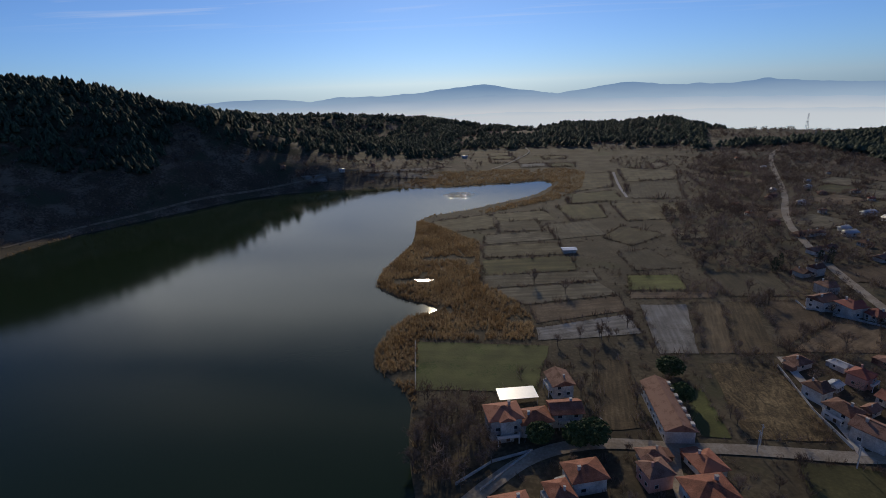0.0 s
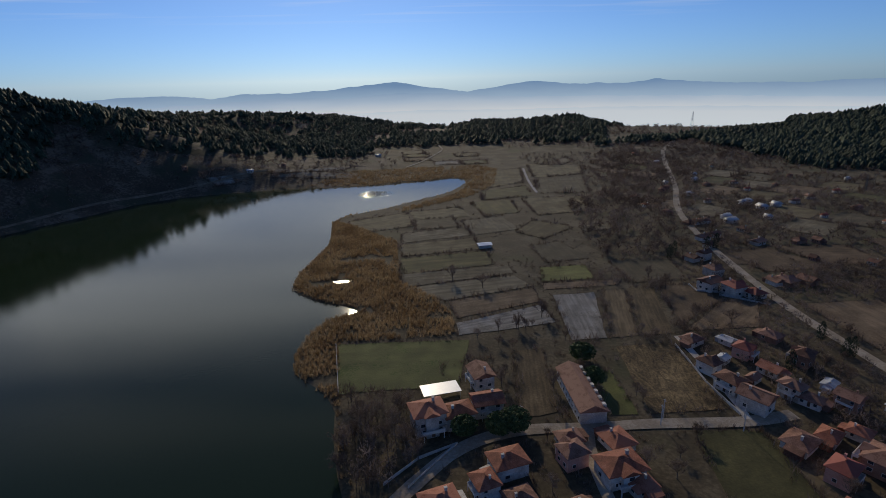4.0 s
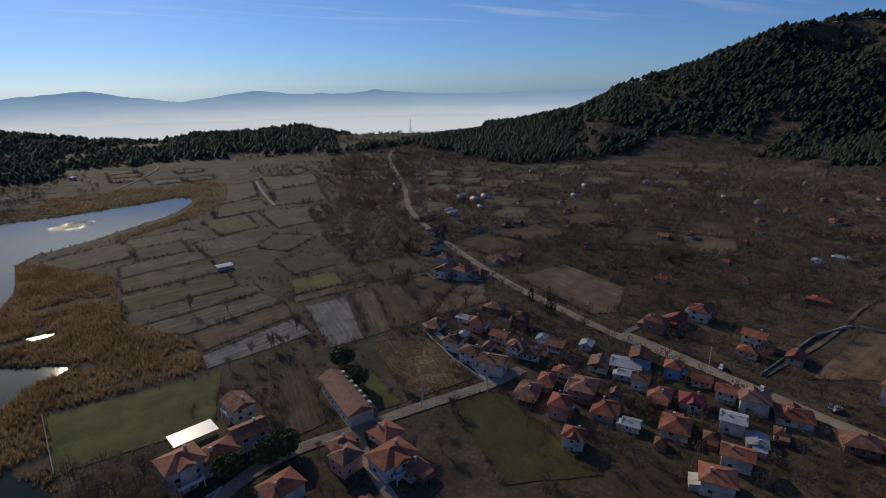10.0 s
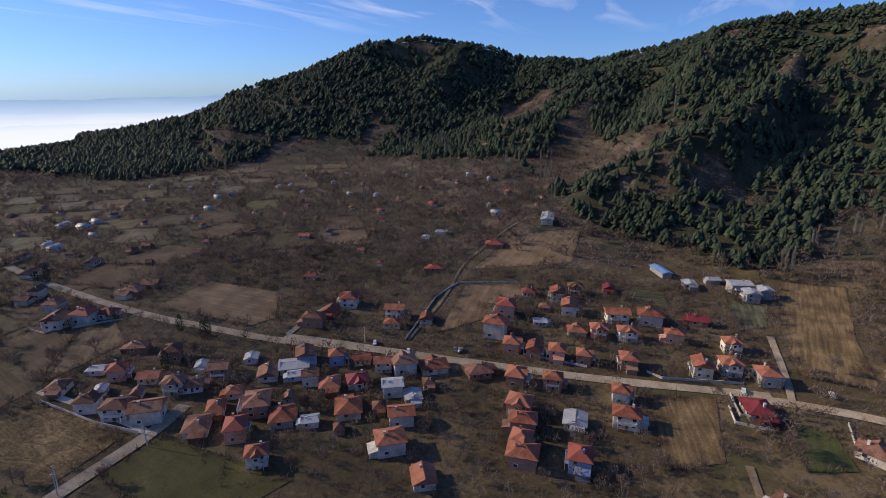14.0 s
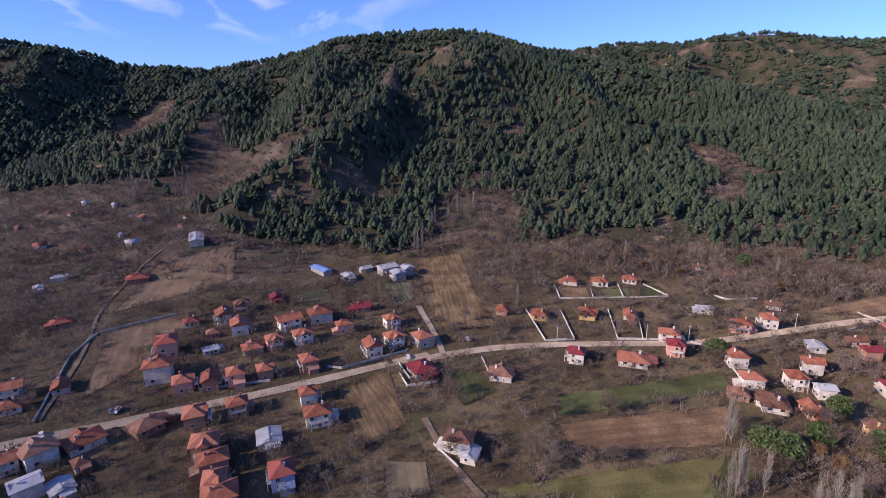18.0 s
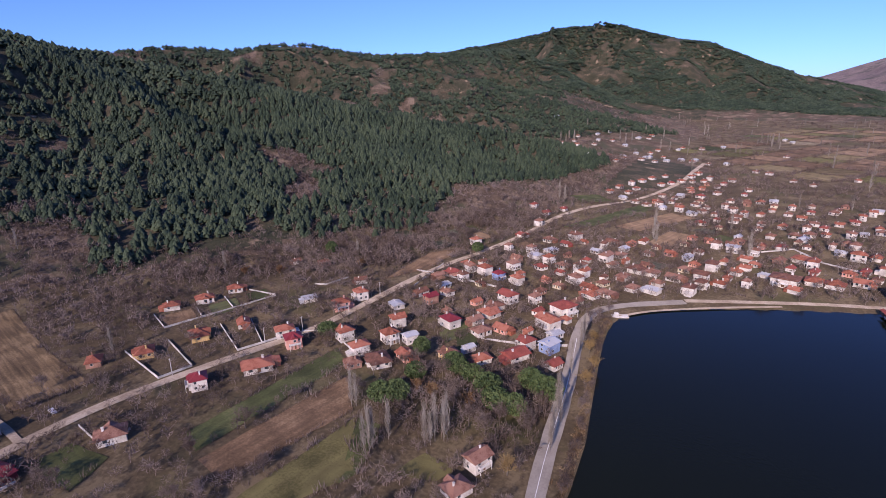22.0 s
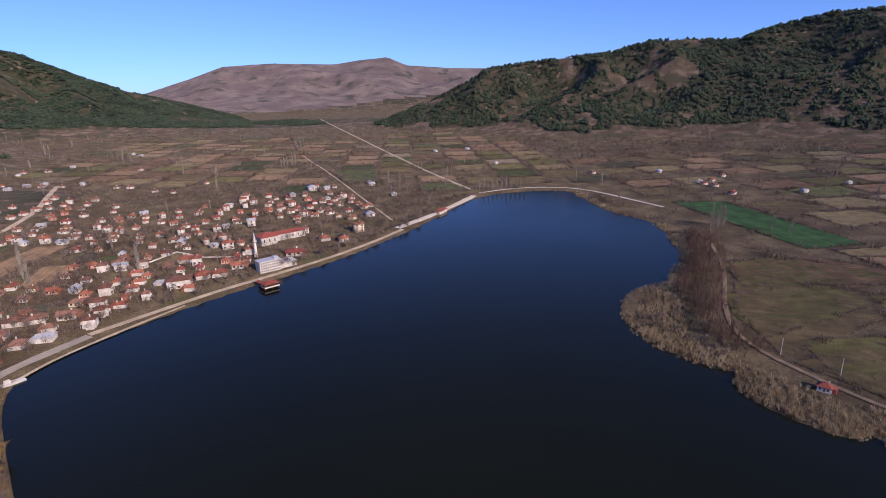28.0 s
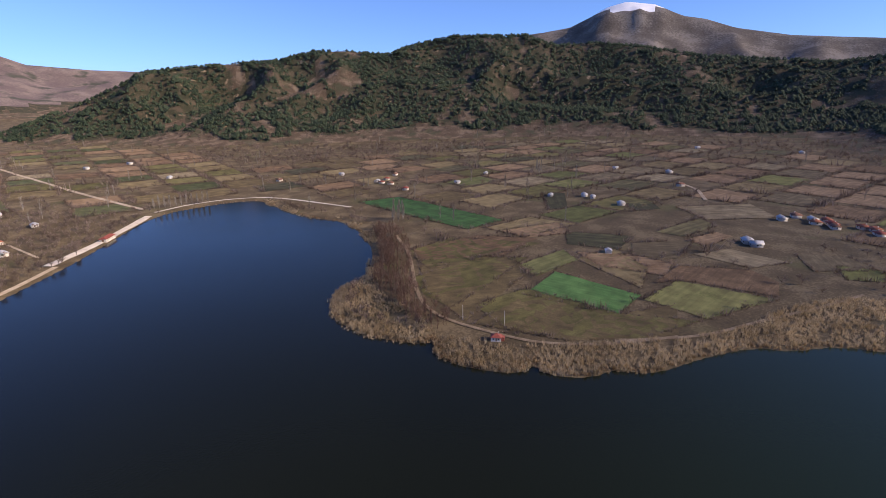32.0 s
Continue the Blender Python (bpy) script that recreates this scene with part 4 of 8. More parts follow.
ROADS.append(('lane', 2.2, 'dirt', [(53.9, -281.0), (39.8, -297.9), (7.2, -319.3), (-24.1, -336.4)]))
ROADS.append(('farm_road', 5.5, 'dirt', [(-390.7, -552.5), (-427.1, -738.3), (-518.5, -1121.0), (-611.3, -1505.1), (-770.8, -2163.3)]))
ROADS.append(('farm_road', 2.4, 'dirt', [(-228.2, -458.6), (-256.0, -612.2), (-293.5, -817.4), (-326.0, -1039.6)]))
ROADS.append(('shore_track', 4, 'pale', [(-385.8, -529.3), (-431.3, -529.9), (-474.2, -511.6), (-506.5, -469.7), (-481.1, -334.2)]))
ROADS.append(('shore_track', 2.4, 'track', [(-392.2, -227.2), (-346.3, -188.7), (-264.2, -140.6), (-242.0, -115.8), (-231.9, -65.5), (-236.6, -43.1), (-244.8, -23.3), (-266.2, 5.5)]))
ROADS.append(('shore_track', 2.4, 'track', [(-248.5, -22.8), (-271.8, 17.8), (-299.7, 42.5), (-339.8, 82.1), (-364.6, 103.3)]))
ROADS.append(('shore_track', 3, 'track', [(-416.3, 368.2), (-400.7, 418.4), (-371.5, 470.7), (-347.4, 520.2), (-312.2, 578.1), (-253.4, 624.1), (-153.0, 690.8), (-82.0, 736.0)]))
ROADS.append(('lane', 3, 'dirt', [(24.9, 938.3), (32.9, 887.4), (-3.6, 781.8), (-26.8, 736.2)]))
ROADS.append(('lane', 3, 'pale', [(130.1, 697.7), (120.1, 606.2), (116.7, 543.8)]))
ROADS.append(('farm_road', 4, 'dirt', [(-614.3, 23.5), (-679.5, 15.7), (-712.0, -3.2)]))
FIELDS = []
FIELDS.append(('pitch', [(-45.0, 226.5), (17.7, 224.2), (10.3, 186.4), (-38.6, 184.8)]))
FIELDS.append(('straw', [(-19.4, 316.8), (51.7, 323.3), (53.0, 308.6), (-14.8, 295.4)]))
FIELDS.append(('straw', [(-14.7, 293.7), (52.4, 304.9), (59.8, 286.5), (8.0, 272.3)]))
FIELDS.append(('straw', [(29.2, 438.2), (65.2, 450.2), (73.4, 406.0), (35.4, 394.1)]))
FIELDS.append(('straw', [(-21.3, 408.3), (32.0, 417.8), (33.7, 394.1), (-20.1, 383.8)]))
FIELDS.append(('straw', [(-11.4, 448.6), (22.5, 454.9), (26.4, 421.4), (-9.7, 417.1)]))
FIELDS.append(('straw', [(73.4, 362.2), (96.5, 367.4), (107.3, 329.4), (76.9, 324.9)]))
FIELDS.append(('straw', [(118.0, 322.1), (155.7, 317.5), (150.9, 282.2), (118.5, 283.6)]))
FIELDS.append(('straw', [(129.8, 618.1), (189.0, 625.5), (170.2, 535.2), (117.2, 540.9)]))
FIELDS.append(('straw', [(122.6, 404.6), (146.7, 406.1), (147.3, 390.3), (120.0, 388.1)]))
FIELDS.append(('straw', [(188.7, 754.1), (209.1, 769.9), (205.8, 734.8), (184.9, 708.6)]))
FIELDS.append(('pale', [(12.9, 243.4), (59.0, 259.2), (62.5, 237.3), (12.8, 229.2)]))
FIELDS.append(('pale', [(68.5, 271.5), (92.3, 272.0), (81.4, 218.1), (65.2, 217.9)]))
FIELDS.append(('pale', [(-187.0, 650.2), (-156.7, 672.8), (-88.5, 690.5), (-90.2, 662.5)]))
FIELDS.append(('pale', [(-260.9, 629.7), (-233.8, 640.7), (-225.9, 627.9), (-243.7, 620.7)]))
FIELDS.append(('pale', [(-186.5, 672.1), (-97.0, 728.8), (-108.6, 699.1), (-190.2, 657.4)]))
FIELDS.append(('furrow', [(97.3, 273.5), (110.2, 274.8), (96.9, 218.1), (84.2, 218.1)]))
FIELDS.append(('furrow', [(112.2, 274.8), (127.3, 275.4), (112.6, 218.1), (98.9, 218.1)]))
FIELDS.append(('furrow', [(36.1, 210.7), (49.7, 212.1), (45.6, 164.4), (31.0, 162.4)]))
FIELDS.append(('brown', [(10.1, 270.8), (59.9, 283.3), (60.6, 264.2), (13.7, 248.7)]))
FIELDS.append(('brown', [(131.5, 276.1), (156.4, 276.5), (151.3, 249.4), (119.6, 224.7)]))
FIELDS.append(('brown', [(118.7, 219.2), (151.8, 247.6), (169.7, 244.4), (154.3, 218.7)]))
FIELDS.append(('brown', [(66.4, 289.8), (110.7, 289.5), (110.7, 281.2), (66.2, 280.0)]))
FIELDS.append(('brown', [(193.9, 328.5), (217.6, 328.9), (205.0, 300.5), (186.3, 300.4)]))
FIELDS.append(('orchard', [(-19.1, 346.4), (40.2, 354.4), (42.7, 326.5), (-18.6, 315.8)]))
FIELDS.append(('orchard', [(59.1, 566.7), (111.8, 584.1), (109.7, 530.6), (57.3, 520.3)]))
FIELDS.append(('orchard', [(44.0, 511.3), (84.5, 514.7), (83.4, 460.7), (51.3, 453.1)]))
FIELDS.append(('olive', [(-69.2, 455.5), (-18.9, 480.3), (-12.3, 429.5), (-61.4, 416.4)]))
FIELDS.append(('olive', [(-16.9, 482.5), (31.0, 492.6), (38.6, 455.9), (-9.9, 450.7)]))
FIELDS.append(('olive', [(-21.6, 379.6), (35.2, 386.8), (36.9, 359.5), (-18.5, 351.3)]))
FIELDS.append(('olive', [(140.9, 730.2), (207.5, 695.3), (191.8, 639.6), (132.5, 631.7)]))
FIELDS.append(('olive', [(75.9, 688.3), (126.7, 698.3), (114.1, 607.2), (64.8, 581.7)]))
FIELDS.append(('olive', [(95.8, 518.7), (158.2, 517.5), (147.1, 454.9), (96.8, 445.0)]))
FIELDS.append(('olive', [(68.8, 398.6), (89.5, 430.5), (117.0, 401.8), (86.8, 375.7)]))
FIELDS.append(('olive', [(181.7, 413.5), (205.5, 421.7), (198.4, 381.5), (173.6, 375.2)]))
FIELDS.append(('green', [(71.6, 316.0), (100.5, 317.5), (99.4, 293.0), (67.5, 292.3)]))
FIELDS.append(('green', [(64.1, 188.5), (73.5, 190.8), (74.0, 160.0), (62.4, 160.6)]))
FIELDS.append(('clay', [(82.8, 209.9), (108.2, 210.1), (106.5, 160.0), (78.3, 159.9)]))
FIELDS.append(('brown', [(189.9, 240.3), (230.6, 241.1), (231.9, 191.9), (203.1, 171.5), (191.0, 177.1)]))
FIELDS.append(('brown', [(198.3, 323.4), (227.9, 329.5), (241.8, 289.1), (199.5, 285.7)]))
FIELDS.append(('brown', [(231.7, 332.9), (278.0, 325.7), (280.8, 292.6), (244.4, 289.2)]))
FIELDS.append(('brown', [(297.2, 335.3), (341.6, 332.0), (345.6, 300.6), (302.6, 303.3)]))
FIELDS.append(('meadow', [(89.1, 149.7), (111.2, 147.8), (110.4, 93.1), (81.3, 105.4)]))
FIELDS.append(('furrow', [(196.4, -10.2), (207.2, -34.2), (166.9, -33.8), (157.4, -16.4)]))
FIELDS.append(('brown', [(378.0, 90.1), (404.2, 43.2), (342.6, 40.2), (308.6, 99.5)]))
FIELDS.append(('brown', [(218.6, 86.9), (281.6, 93.6), (296.2, 58.4), (256.5, 60.1)]))
FIELDS.append(('garden', [(312.3, -49.3), (308.1, -68.3), (282.0, -64.0), (272.4, -50.2)]))
FIELDS.append(('garden', [(257.4, 77.1), (274.0, 72.8), (269.1, 62.9), (251.0, 67.4)]))
FIELDS.append(('furrow', [(353.5, -82.9), (353.4, -115.7), (284.7, -101.6), (234.4, -96.0), (237.1, -69.6), (278.4, -69.5)]))
FIELDS.append(('straw', [(148.1, -22.7), (144.5, -35.3), (130.3, -33.2), (131.6, -20.3)]))
FIELDS.append(('green', [(167.4, -95.4), (163.4, -173.4), (150.2, -165.3), (154.5, -89.5)]))
FIELDS.append(('green', [(129.7, -213.2), (124.1, -239.4), (116.2, -216.8), (121.2, -204.6)]))
FIELDS.append(('green', [(196.8, -57.0), (196.4, -70.7), (177.0, -72.9), (171.1, -57.6)]))
FIELDS.append(('green', [(101.7, -102.6), (118.6, -133.5), (107.9, -134.8), (98.8, -109.8)]))
FIELDS.append(('green', [(264.0, -176.3), (260.6, -193.2), (244.4, -184.6), (248.7, -168.8)]))
FIELDS.append(('green', [(260.0, -200.0), (256.7, -212.8), (242.1, -203.5), (245.2, -192.1)]))
FIELDS.append(('brown', [(150.0, -87.3), (142.2, -156.0), (122.8, -136.6), (134.9, -84.9)]))
FIELDS.append(('brown', [(202.1, -262.6), (206.7, -329.4), (190.6, -356.1), (187.0, -297.3)]))
FIELDS.append(('brown', [(273.0, -153.6), (269.1, -168.4), (253.0, -162.5), (258.3, -146.3)]))
FIELDS.append(('brown', [(131.9, -248.9), (127.1, -260.7), (120.5, -251.1), (123.0, -238.4)]))
FIELDS.append(('meadow', [(127.0, -53.9), (119.2, -133.6), (99.8, -108.5), (122.7, -52.0)]))
FIELDS.append(('green', [(143.3, -448.8), (97.7, -566.8), (77.9, -559.3), (120.0, -462.4)]))
FIELDS.append(('green', [(172.0, -563.4), (147.7, -592.4), (124.4, -572.3), (153.8, -545.0)]))
FIELDS.append(('green', [(-300.2, -812.7), (-369.7, -799.8), (-319.0, -672.8), (-277.7, -697.7)]))
FIELDS.append(('green', [(122.7, -217.5), (115.8, -222.5), (104.6, -211.5), (110.6, -199.5)]))
FIELDS.append(('brown', [(100.6, -472.2), (64.0, -545.2), (39.6, -533.1), (77.9, -465.0)]))
FIELDS.append(('brown', [(67.2, -430.5), (55.3, -474.6), (34.3, -469.0), (49.7, -425.3)]))
FIELDS.append(('brown', [(128.3, -248.6), (114.4, -256.3), (103.0, -232.7), (115.9, -229.3)]))
FIELDS.append(('meadow', [(88.8, -115.9), (85.7, -129.4), (72.7, -127.9), (74.4, -119.7)]))
FIELDS.append(('bright', [(-298.7, -79.9), (-337.9, -72.9), (-315.9, -16.1), (-283.9, -25.3)]))
FIELDS.append(('bright', [(-508.3, -343.6), (-546.1, -308.7), (-510.1, -228.7), (-471.4, -153.5), (-430.3, -174.1), (-455.1, -229.3)]))
FIELDS.append(('brown', [(-361.1, -194.5), (-412.3, -157.9), (-417.1, -105.6), (-363.2, -117.7), (-331.9, -174.2)]))
FIELDS.append(('brown', [(-433.5, -142.9), (-475.6, -102.7), (-441.2, -82.5), (-416.3, -115.5)]))
FIELDS.append(('olive', [(-322.5, -169.0), (-359.8, -113.4), (-336.9, -88.8), (-244.2, -100.4), (-274.6, -139.2)]))
FIELDS.append(('olive', [(-241.9, -95.7), (-291.5, -80.3), (-281.3, -27.7), (-308.6, 3.3), (-268.7, 5.7), (-240.5, -43.7)]))
FIELDS.append(('olive', [(-369.9, -64.9), (-409.1, -44.9), (-369.0, -16.3), (-328.4, -17.1)]))
FIELDS.append(('green', [(-341.4, -102.0), (-390.9, -78.8), (-367.1, -63.3), (-324.1, -83.0)]))
FIELDS.append(('orchard', [(-466.4, -16.9), (-531.9, 17.4), (-505.5, 29.7), (-457.8, 5.1)]))
FIELDS.append(('orchard', [(-612.2, -151.9), (-617.0, -126.1), (-541.4, -107.1), (-525.8, -124.1)]))
FIELDS.append(('orchard', [(-444.4, -88.5), (-445.6, -34.0), (-401.9, -39.9), (-406.2, -79.1)]))
FIELDS.append(('orchard', [(-581.6, -58.5), (-597.2, -31.3), (-558.2, -18.1), (-540.6, -43.1)]))
FIELDS.append(('brown', [(-449.0, 5.2), (-483.0, 29.0), (-475.8, 41.2), (-436.2, 21.3)]))
FIELDS.append(('brown', [(-386.1, -68.6), (-395.7, -29.1), (-384.8, -1.8), (-357.3, -4.2), (-360.5, -48.1)]))
FIELDS.append(('brown', [(-341.3, -10.2), (-381.2, 2.0), (-389.7, 47.2), (-370.3, 61.2), (-343.9, 58.0), (-352.4, 6.1)]))
FIELDS.append(('straw', [(-573.6, -4.0), (-609.8, 63.9), (-558.2, 81.8), (-527.1, 23.0)]))
FIELDS.append(('straw', [(-425.3, -32.0), (-450.1, 11.8), (-396.3, 1.6), (-392.7, -29.6)]))
FIELDS.append(('straw', [(-411.5, 12.6), (-436.5, 36.0), (-416.2, 73.4), (-394.7, 47.6)]))
FIELDS.append(('straw', [(-439.7, 80.1), (-445.2, 111.7), (-418.0, 124.5), (-401.7, 84.2)]))
FIELDS.append(('green', [(-309.5, -13.9), (-350.8, 2.1), (-338.7, 56.8), (-294.6, 18.7)]))
FIELDS.append(('green', [(-420.6, 100.3), (-419.1, 127.2), (-393.9, 120.8), (-391.0, 100.5)]))
FIELDS.append(('meadow', [(-350.9, -193.7), (-400.5, -177.2), (-402.2, -136.8), (-403.9, -99.0), (-374.0, -118.0), (-317.6, -158.6)]))
FIELDS.append(('meadow', [(-297.9, -159.7), (-353.8, -133.7), (-364.0, -99.6), (-303.0, -106.8), (-256.7, -114.5), (-270.3, -139.5)]))
FIELDS.append(('meadow', [(-265.1, -103.9), (-301.1, -83.7), (-293.1, -54.0), (-283.5, -24.2), (-290.2, 15.4), (-257.7, -10.4), (-243.9, -46.9), (-243.2, -76.3)]))
POPLARS = [(365.7, -83.9), (363.8, -85.9), (362.6, -88.9), (395.9, -105.4), (397.1, -108.1), (421.8, -134.8), (421.4, -138.2), (429.9, -152.1), (245.7, -291.1), (304.3, -220.3), (125.5, -138.9), (123.9, -139.7), (103.4, -118.9), (102.1, -120.1), (102.3, -122.3), (100.5, -129.3), (87.3, -132.6), (86.0, -134.1), (85.7, -136.8), (82.5, -139.9), (82.8, -138.2), (249.7, -114.6), (398.9, -119.8), (747.7, 361.0), (756.4, 359.4), (735.6, 343.7), (686.8, 274.8), (691.4, 271.8), (678.0, 260.0), (690.5, 260.9), (563.5, 147.7), (558.8, 142.8), (566.4, 141.3), (550.7, 103.6), (544.7, 98.1), (543.3, 94.6), (545.6, 92.0), (429.9, 243.5), (441.8, 245.1), (557.5, 254.0), (555.8, 242.6), (475.2, 288.5), (459.1, 289.0), (473.3, 97.3), (472.4, 93.7), (466.9, 74.6)]
FAR_POPLARS = [(308.9, -949.8), (298.4, -947.5), (299.0, -966.6), (288.3, -963.6), (222.0, -1031.4), (210.8, -1028.3), (203.3, -1046.4), (101.7, -1300.3), (97.5, -1337.0), (-6.6, -1218.8), (-16.5, -1194.8), (-25.8, -1217.1), (-34.1, -1193.4), (-364.8, -1200.3), (-368.2, -1178.0), (-382.0, -1198.3), (-265.9, -906.3), (-271.7, -906.4), (-5.1, -416.7), (62.3, -437.8), (59.5, -434.3), (9.7, -491.0), (-114.2, -738.3), (204.5, -1189.0), (303.7, -1102.8), (161.4, -1141.1), (-101.6, -1202.8), (-152.4, -1066.3), (72.8, -793.8), (-436.8, -255.5), (-439.5, -250.9), (-445.7, -249.6), (-345.5, -1146.2), (-346.8, -1132.1), (-357.3, -1146.0), (-242.9, -891.3), (-243.5, -876.0), (-253.8, -895.0), (-629.9, -203.6), (-767.5, -199.5), (-759.1, -193.7), (-1065.4, -649.0), (-956.2, -588.7), (-1208.8, -461.6), (-1281.2, -129.7)]
POPLAR_ROW = [(-399.1, -547.0), (-405.0, -545.4), (-411.0, -543.8), (-414.6, -539.1), (-420.6, -537.4), (-426.7, -535.7), (-430.3, -531.1), (-436.5, -529.4), (-440.2, -524.7), (-446.4, -522.9), (-450.0, -518.2)]
HILL_POPLARS = [(759.6, 366.4), (756.2, 357.1), (651.1, 291.9), (561.3, 244.7), (704.8, 280.6), (697.1, 270.7), (580.5, 190.5), (589.3, 151.4), (588.9, 136.2), (590.8, 112.1), (593.1, 105.0), (594.8, 100.9), (665.5, 4.1), (650.7, -5.0), (640.1, -20.2), (479.9, 104.1), (479.7, 97.7), (470.5, 77.8), (458.8, 262.4), (403.6, 462.9)]
NORTH_POPLARS = [(67.3, -476.9), (-141.5, -920.0), (-265.7, -906.2), (174.1, -539.4), (167.7, -537.3), (110.4, -1101.6), (-222.8, -1078.6), (-450.2, -255.6), (-452.1, -252.3), (-447.4, -260.3), (-832.5, -316.8), (-769.7, -193.4), (-708.6, -130.8)]
THICKETS = [[(134, 489), (188, 535), (223, 475), (178, 348), (144, 319), (110, 324)], [(260, 804), (353, 737), (291, 540), (218, 527), (194, 612)], [(342, 696), (236, 440), (186, 314), (168, 326)]]
SADDLE = [(330, 1000), (600, 850), (640, 960), (480, 1190), (400, 1230)]
LAKE_POPLARS = [(48.3, -151.9), (49.6, -158.3), (53.8, -175.9), (55.6, -183.9), (49.9, -167.2), (60.5, -230.4), (60.9, -236.8), (57.4, -205.2)]
CYPRESSES = [(156.1, 318.7), (186.9, 330.4), (193.7, 331.7), (172.8, 189.7), (175.2, 189.3), (173.0, 204.4), (144.2, 182.3), (161.8, 324.2)]
GARDEN_PINES = [(117.0, -146.9), (112.2, -150.8), (100.3, -181.6), (74.9, -164.4), (81.7, -172.0), (63.3, -181.9), (68.1, -185.2), (59.3, -180.8), (66.8, -164.6), (92.4, -178.9), (114.4, -168.7), (269.7, -289.2), (175.1, -180.1), (174.3, -347.1), (9.8, 154.3), (64.4, 199.7), (63.0, 179.8), (21.9, 153.5), (27.7, 155.3), (124.4, -188.8), (103.4, -182.4)]
WILLOWS = [(56.3, -133.5), (57.3, -240.5), (49.9, -215.7), (49.5, -200.7), (56.1, -230.4)]
RUST_TREES = [(101.1, -159.9), (84.7, -161.1), (107.9, -159.0), (268.4, -235.9), (287.1, -222.3), (228.9, -273.7), (-179.0, -458.1)]
BIG_BARE = [(58.2, -156.0), (59.7, -174.4), (64.1, -163.4), (111.0, -169.6), (79.2, -150.5), (71.9, -149.0), (69.4, -156.5), (90.1, -158.6), (122.6, -171.2), (105.2, -175.6), (190.7, -202.3), (243.9, -82.5), (119.3, -176.1), (144.6, -43.8), (137.2, -69.7), (150.4, -107.9), (189.8, -234.7), (157.9, -260.1), (-25.0, 160.4), (-21.5, 165.6), (-28.5, 155.6), (-14.6, 157.7), (-31.2, 148.0), (-21.6, 148.4), (-17.1, 151.5), (-10.1, 149.0), (-28.0, 167.0), (-13.2, 165.9), (-6.2, 143.7), (-31.8, 140.1), (30.9, 287.5), (13.8, 300.6), (128.6, 229.1), (142.7, 222.5)]
ORCHARD_TREES = [(125.5, 267.1), (132.5, 270.7), (56.5, 243.9), (42.5, 231.6), (121.0, 333.2), (129.3, 286.7)]
REEDS_WEST = [(-37.9, 180.8), (-47.3, 186.7), (-63.3, 206.8), (-64.0, 228.0), (-59.5, 244.5), (-53.7, 258.5), (-31.6, 260.3), (-32.4, 268.0), (-44.4, 274.1), (-62.1, 281.2), (-85.1, 300.5), (-85.4, 330.2), (-81.4, 354.4), (-75.6, 392.2), (-85.5, 462.8), (-63.2, 441.5), (-24.2, 388.5), (-18.8, 305.3), (1.9, 279.4), (11.8, 251.3), (10.9, 229.8), (-44.2, 228.3)]
REEDS_SOUTH = [(-30.4, 495.8), (33.4, 564.1), (55.9, 635.6), (38.9, 663.4), (-3.0, 647.3), (-70.5, 626.1), (-140.0, 626.5), (-93.7, 701.7), (-19.0, 736.0), (73.5, 738.2), (96.9, 708.7), (79.9, 606.1), (49.7, 546.8), (-22.3, 485.3)]
REEDS_EAST = [(-231.4, -180.1), (-262.8, -197.5), (-271.9, -177.3), (-239.5, -126.0), (-223.1, -107.9), (-224.0, -70.2), (-248.3, -20.1), (-284.3, 31.0), (-330.1, 61.8), (-355.9, 93.3), (-358.7, 111.4), (-287.9, 93.7), (-283.8, 74.1), (-268.3, 37.3), (-247.1, 15.0), (-223.6, -5.4), (-206.5, -38.9), (-199.7, -65.1), (-199.0, -96.7), (-212.5, -112.4), (-210.5, -146.3)]
SHORE_WOOD = [(-407.8, -260.5), (-418.4, -242.7), (-360.3, -195.6), (-264.6, -140.1), (-243.7, -110.2), (-235.3, -94.0), (-225.8, -117.0), (-245.0, -145.5), (-279.8, -182.1), (-346.2, -218.0)]
NEAR_WOOD = [(123.4, -142.3), (122.6, -171.2), (104.0, -175.9), (76.4, -197.6), (64.6, -211.4), (53.1, -160.8), (48.9, -128.9), (61.8, -125.5), (77.0, -141.2), (96.7, -130.0)]
SHORE_GROVE = [(-38.1, 181.6), (-9.8, 182.5), (-4.9, 168.0), (-4.5, 149.3), (-12.6, 130.9), (-31.9, 130.8), (-34.3, 160.2)]
FOOT_WOOD = [(480.2, 120.7), (429.1, 65.3), (403.6, 12.5), (375.7, -84.1), (413.2, -112.5), (482.5, -155.9), (509.8, -214.6), (464.6, -219.0), (387.9, -171.9), (342.3, -194.2), (314.4, -265.0), (258.6, -390.3), (218.7, -518.8), (195.6, -471.5), (195.3, -359.2), (206.7, -290.0), (272.9, -236.3), (288.9, -164.0), (260.2, -136.2), (281.3, -105.0), (347.6, -117.8), (352.8, -78.2), (381.1, 13.2), (425.6, 111.0)]
FOOT_WOOD_NORTH = [(347.8, -229.3), (305.1, -235.5), (286.0, -263.7), (242.2, -264.0), (238.8, -312.2), (227.0, -410.0), (215.2, -484.3), (197.3, -536.2), (176.1, -676.9), (167.3, -614.6), (168.7, -455.3), (193.4, -385.2), (204.7, -302.0), (221.4, -264.3), (238.7, -223.4), (282.0, -226.1), (309.5, -199.5)]
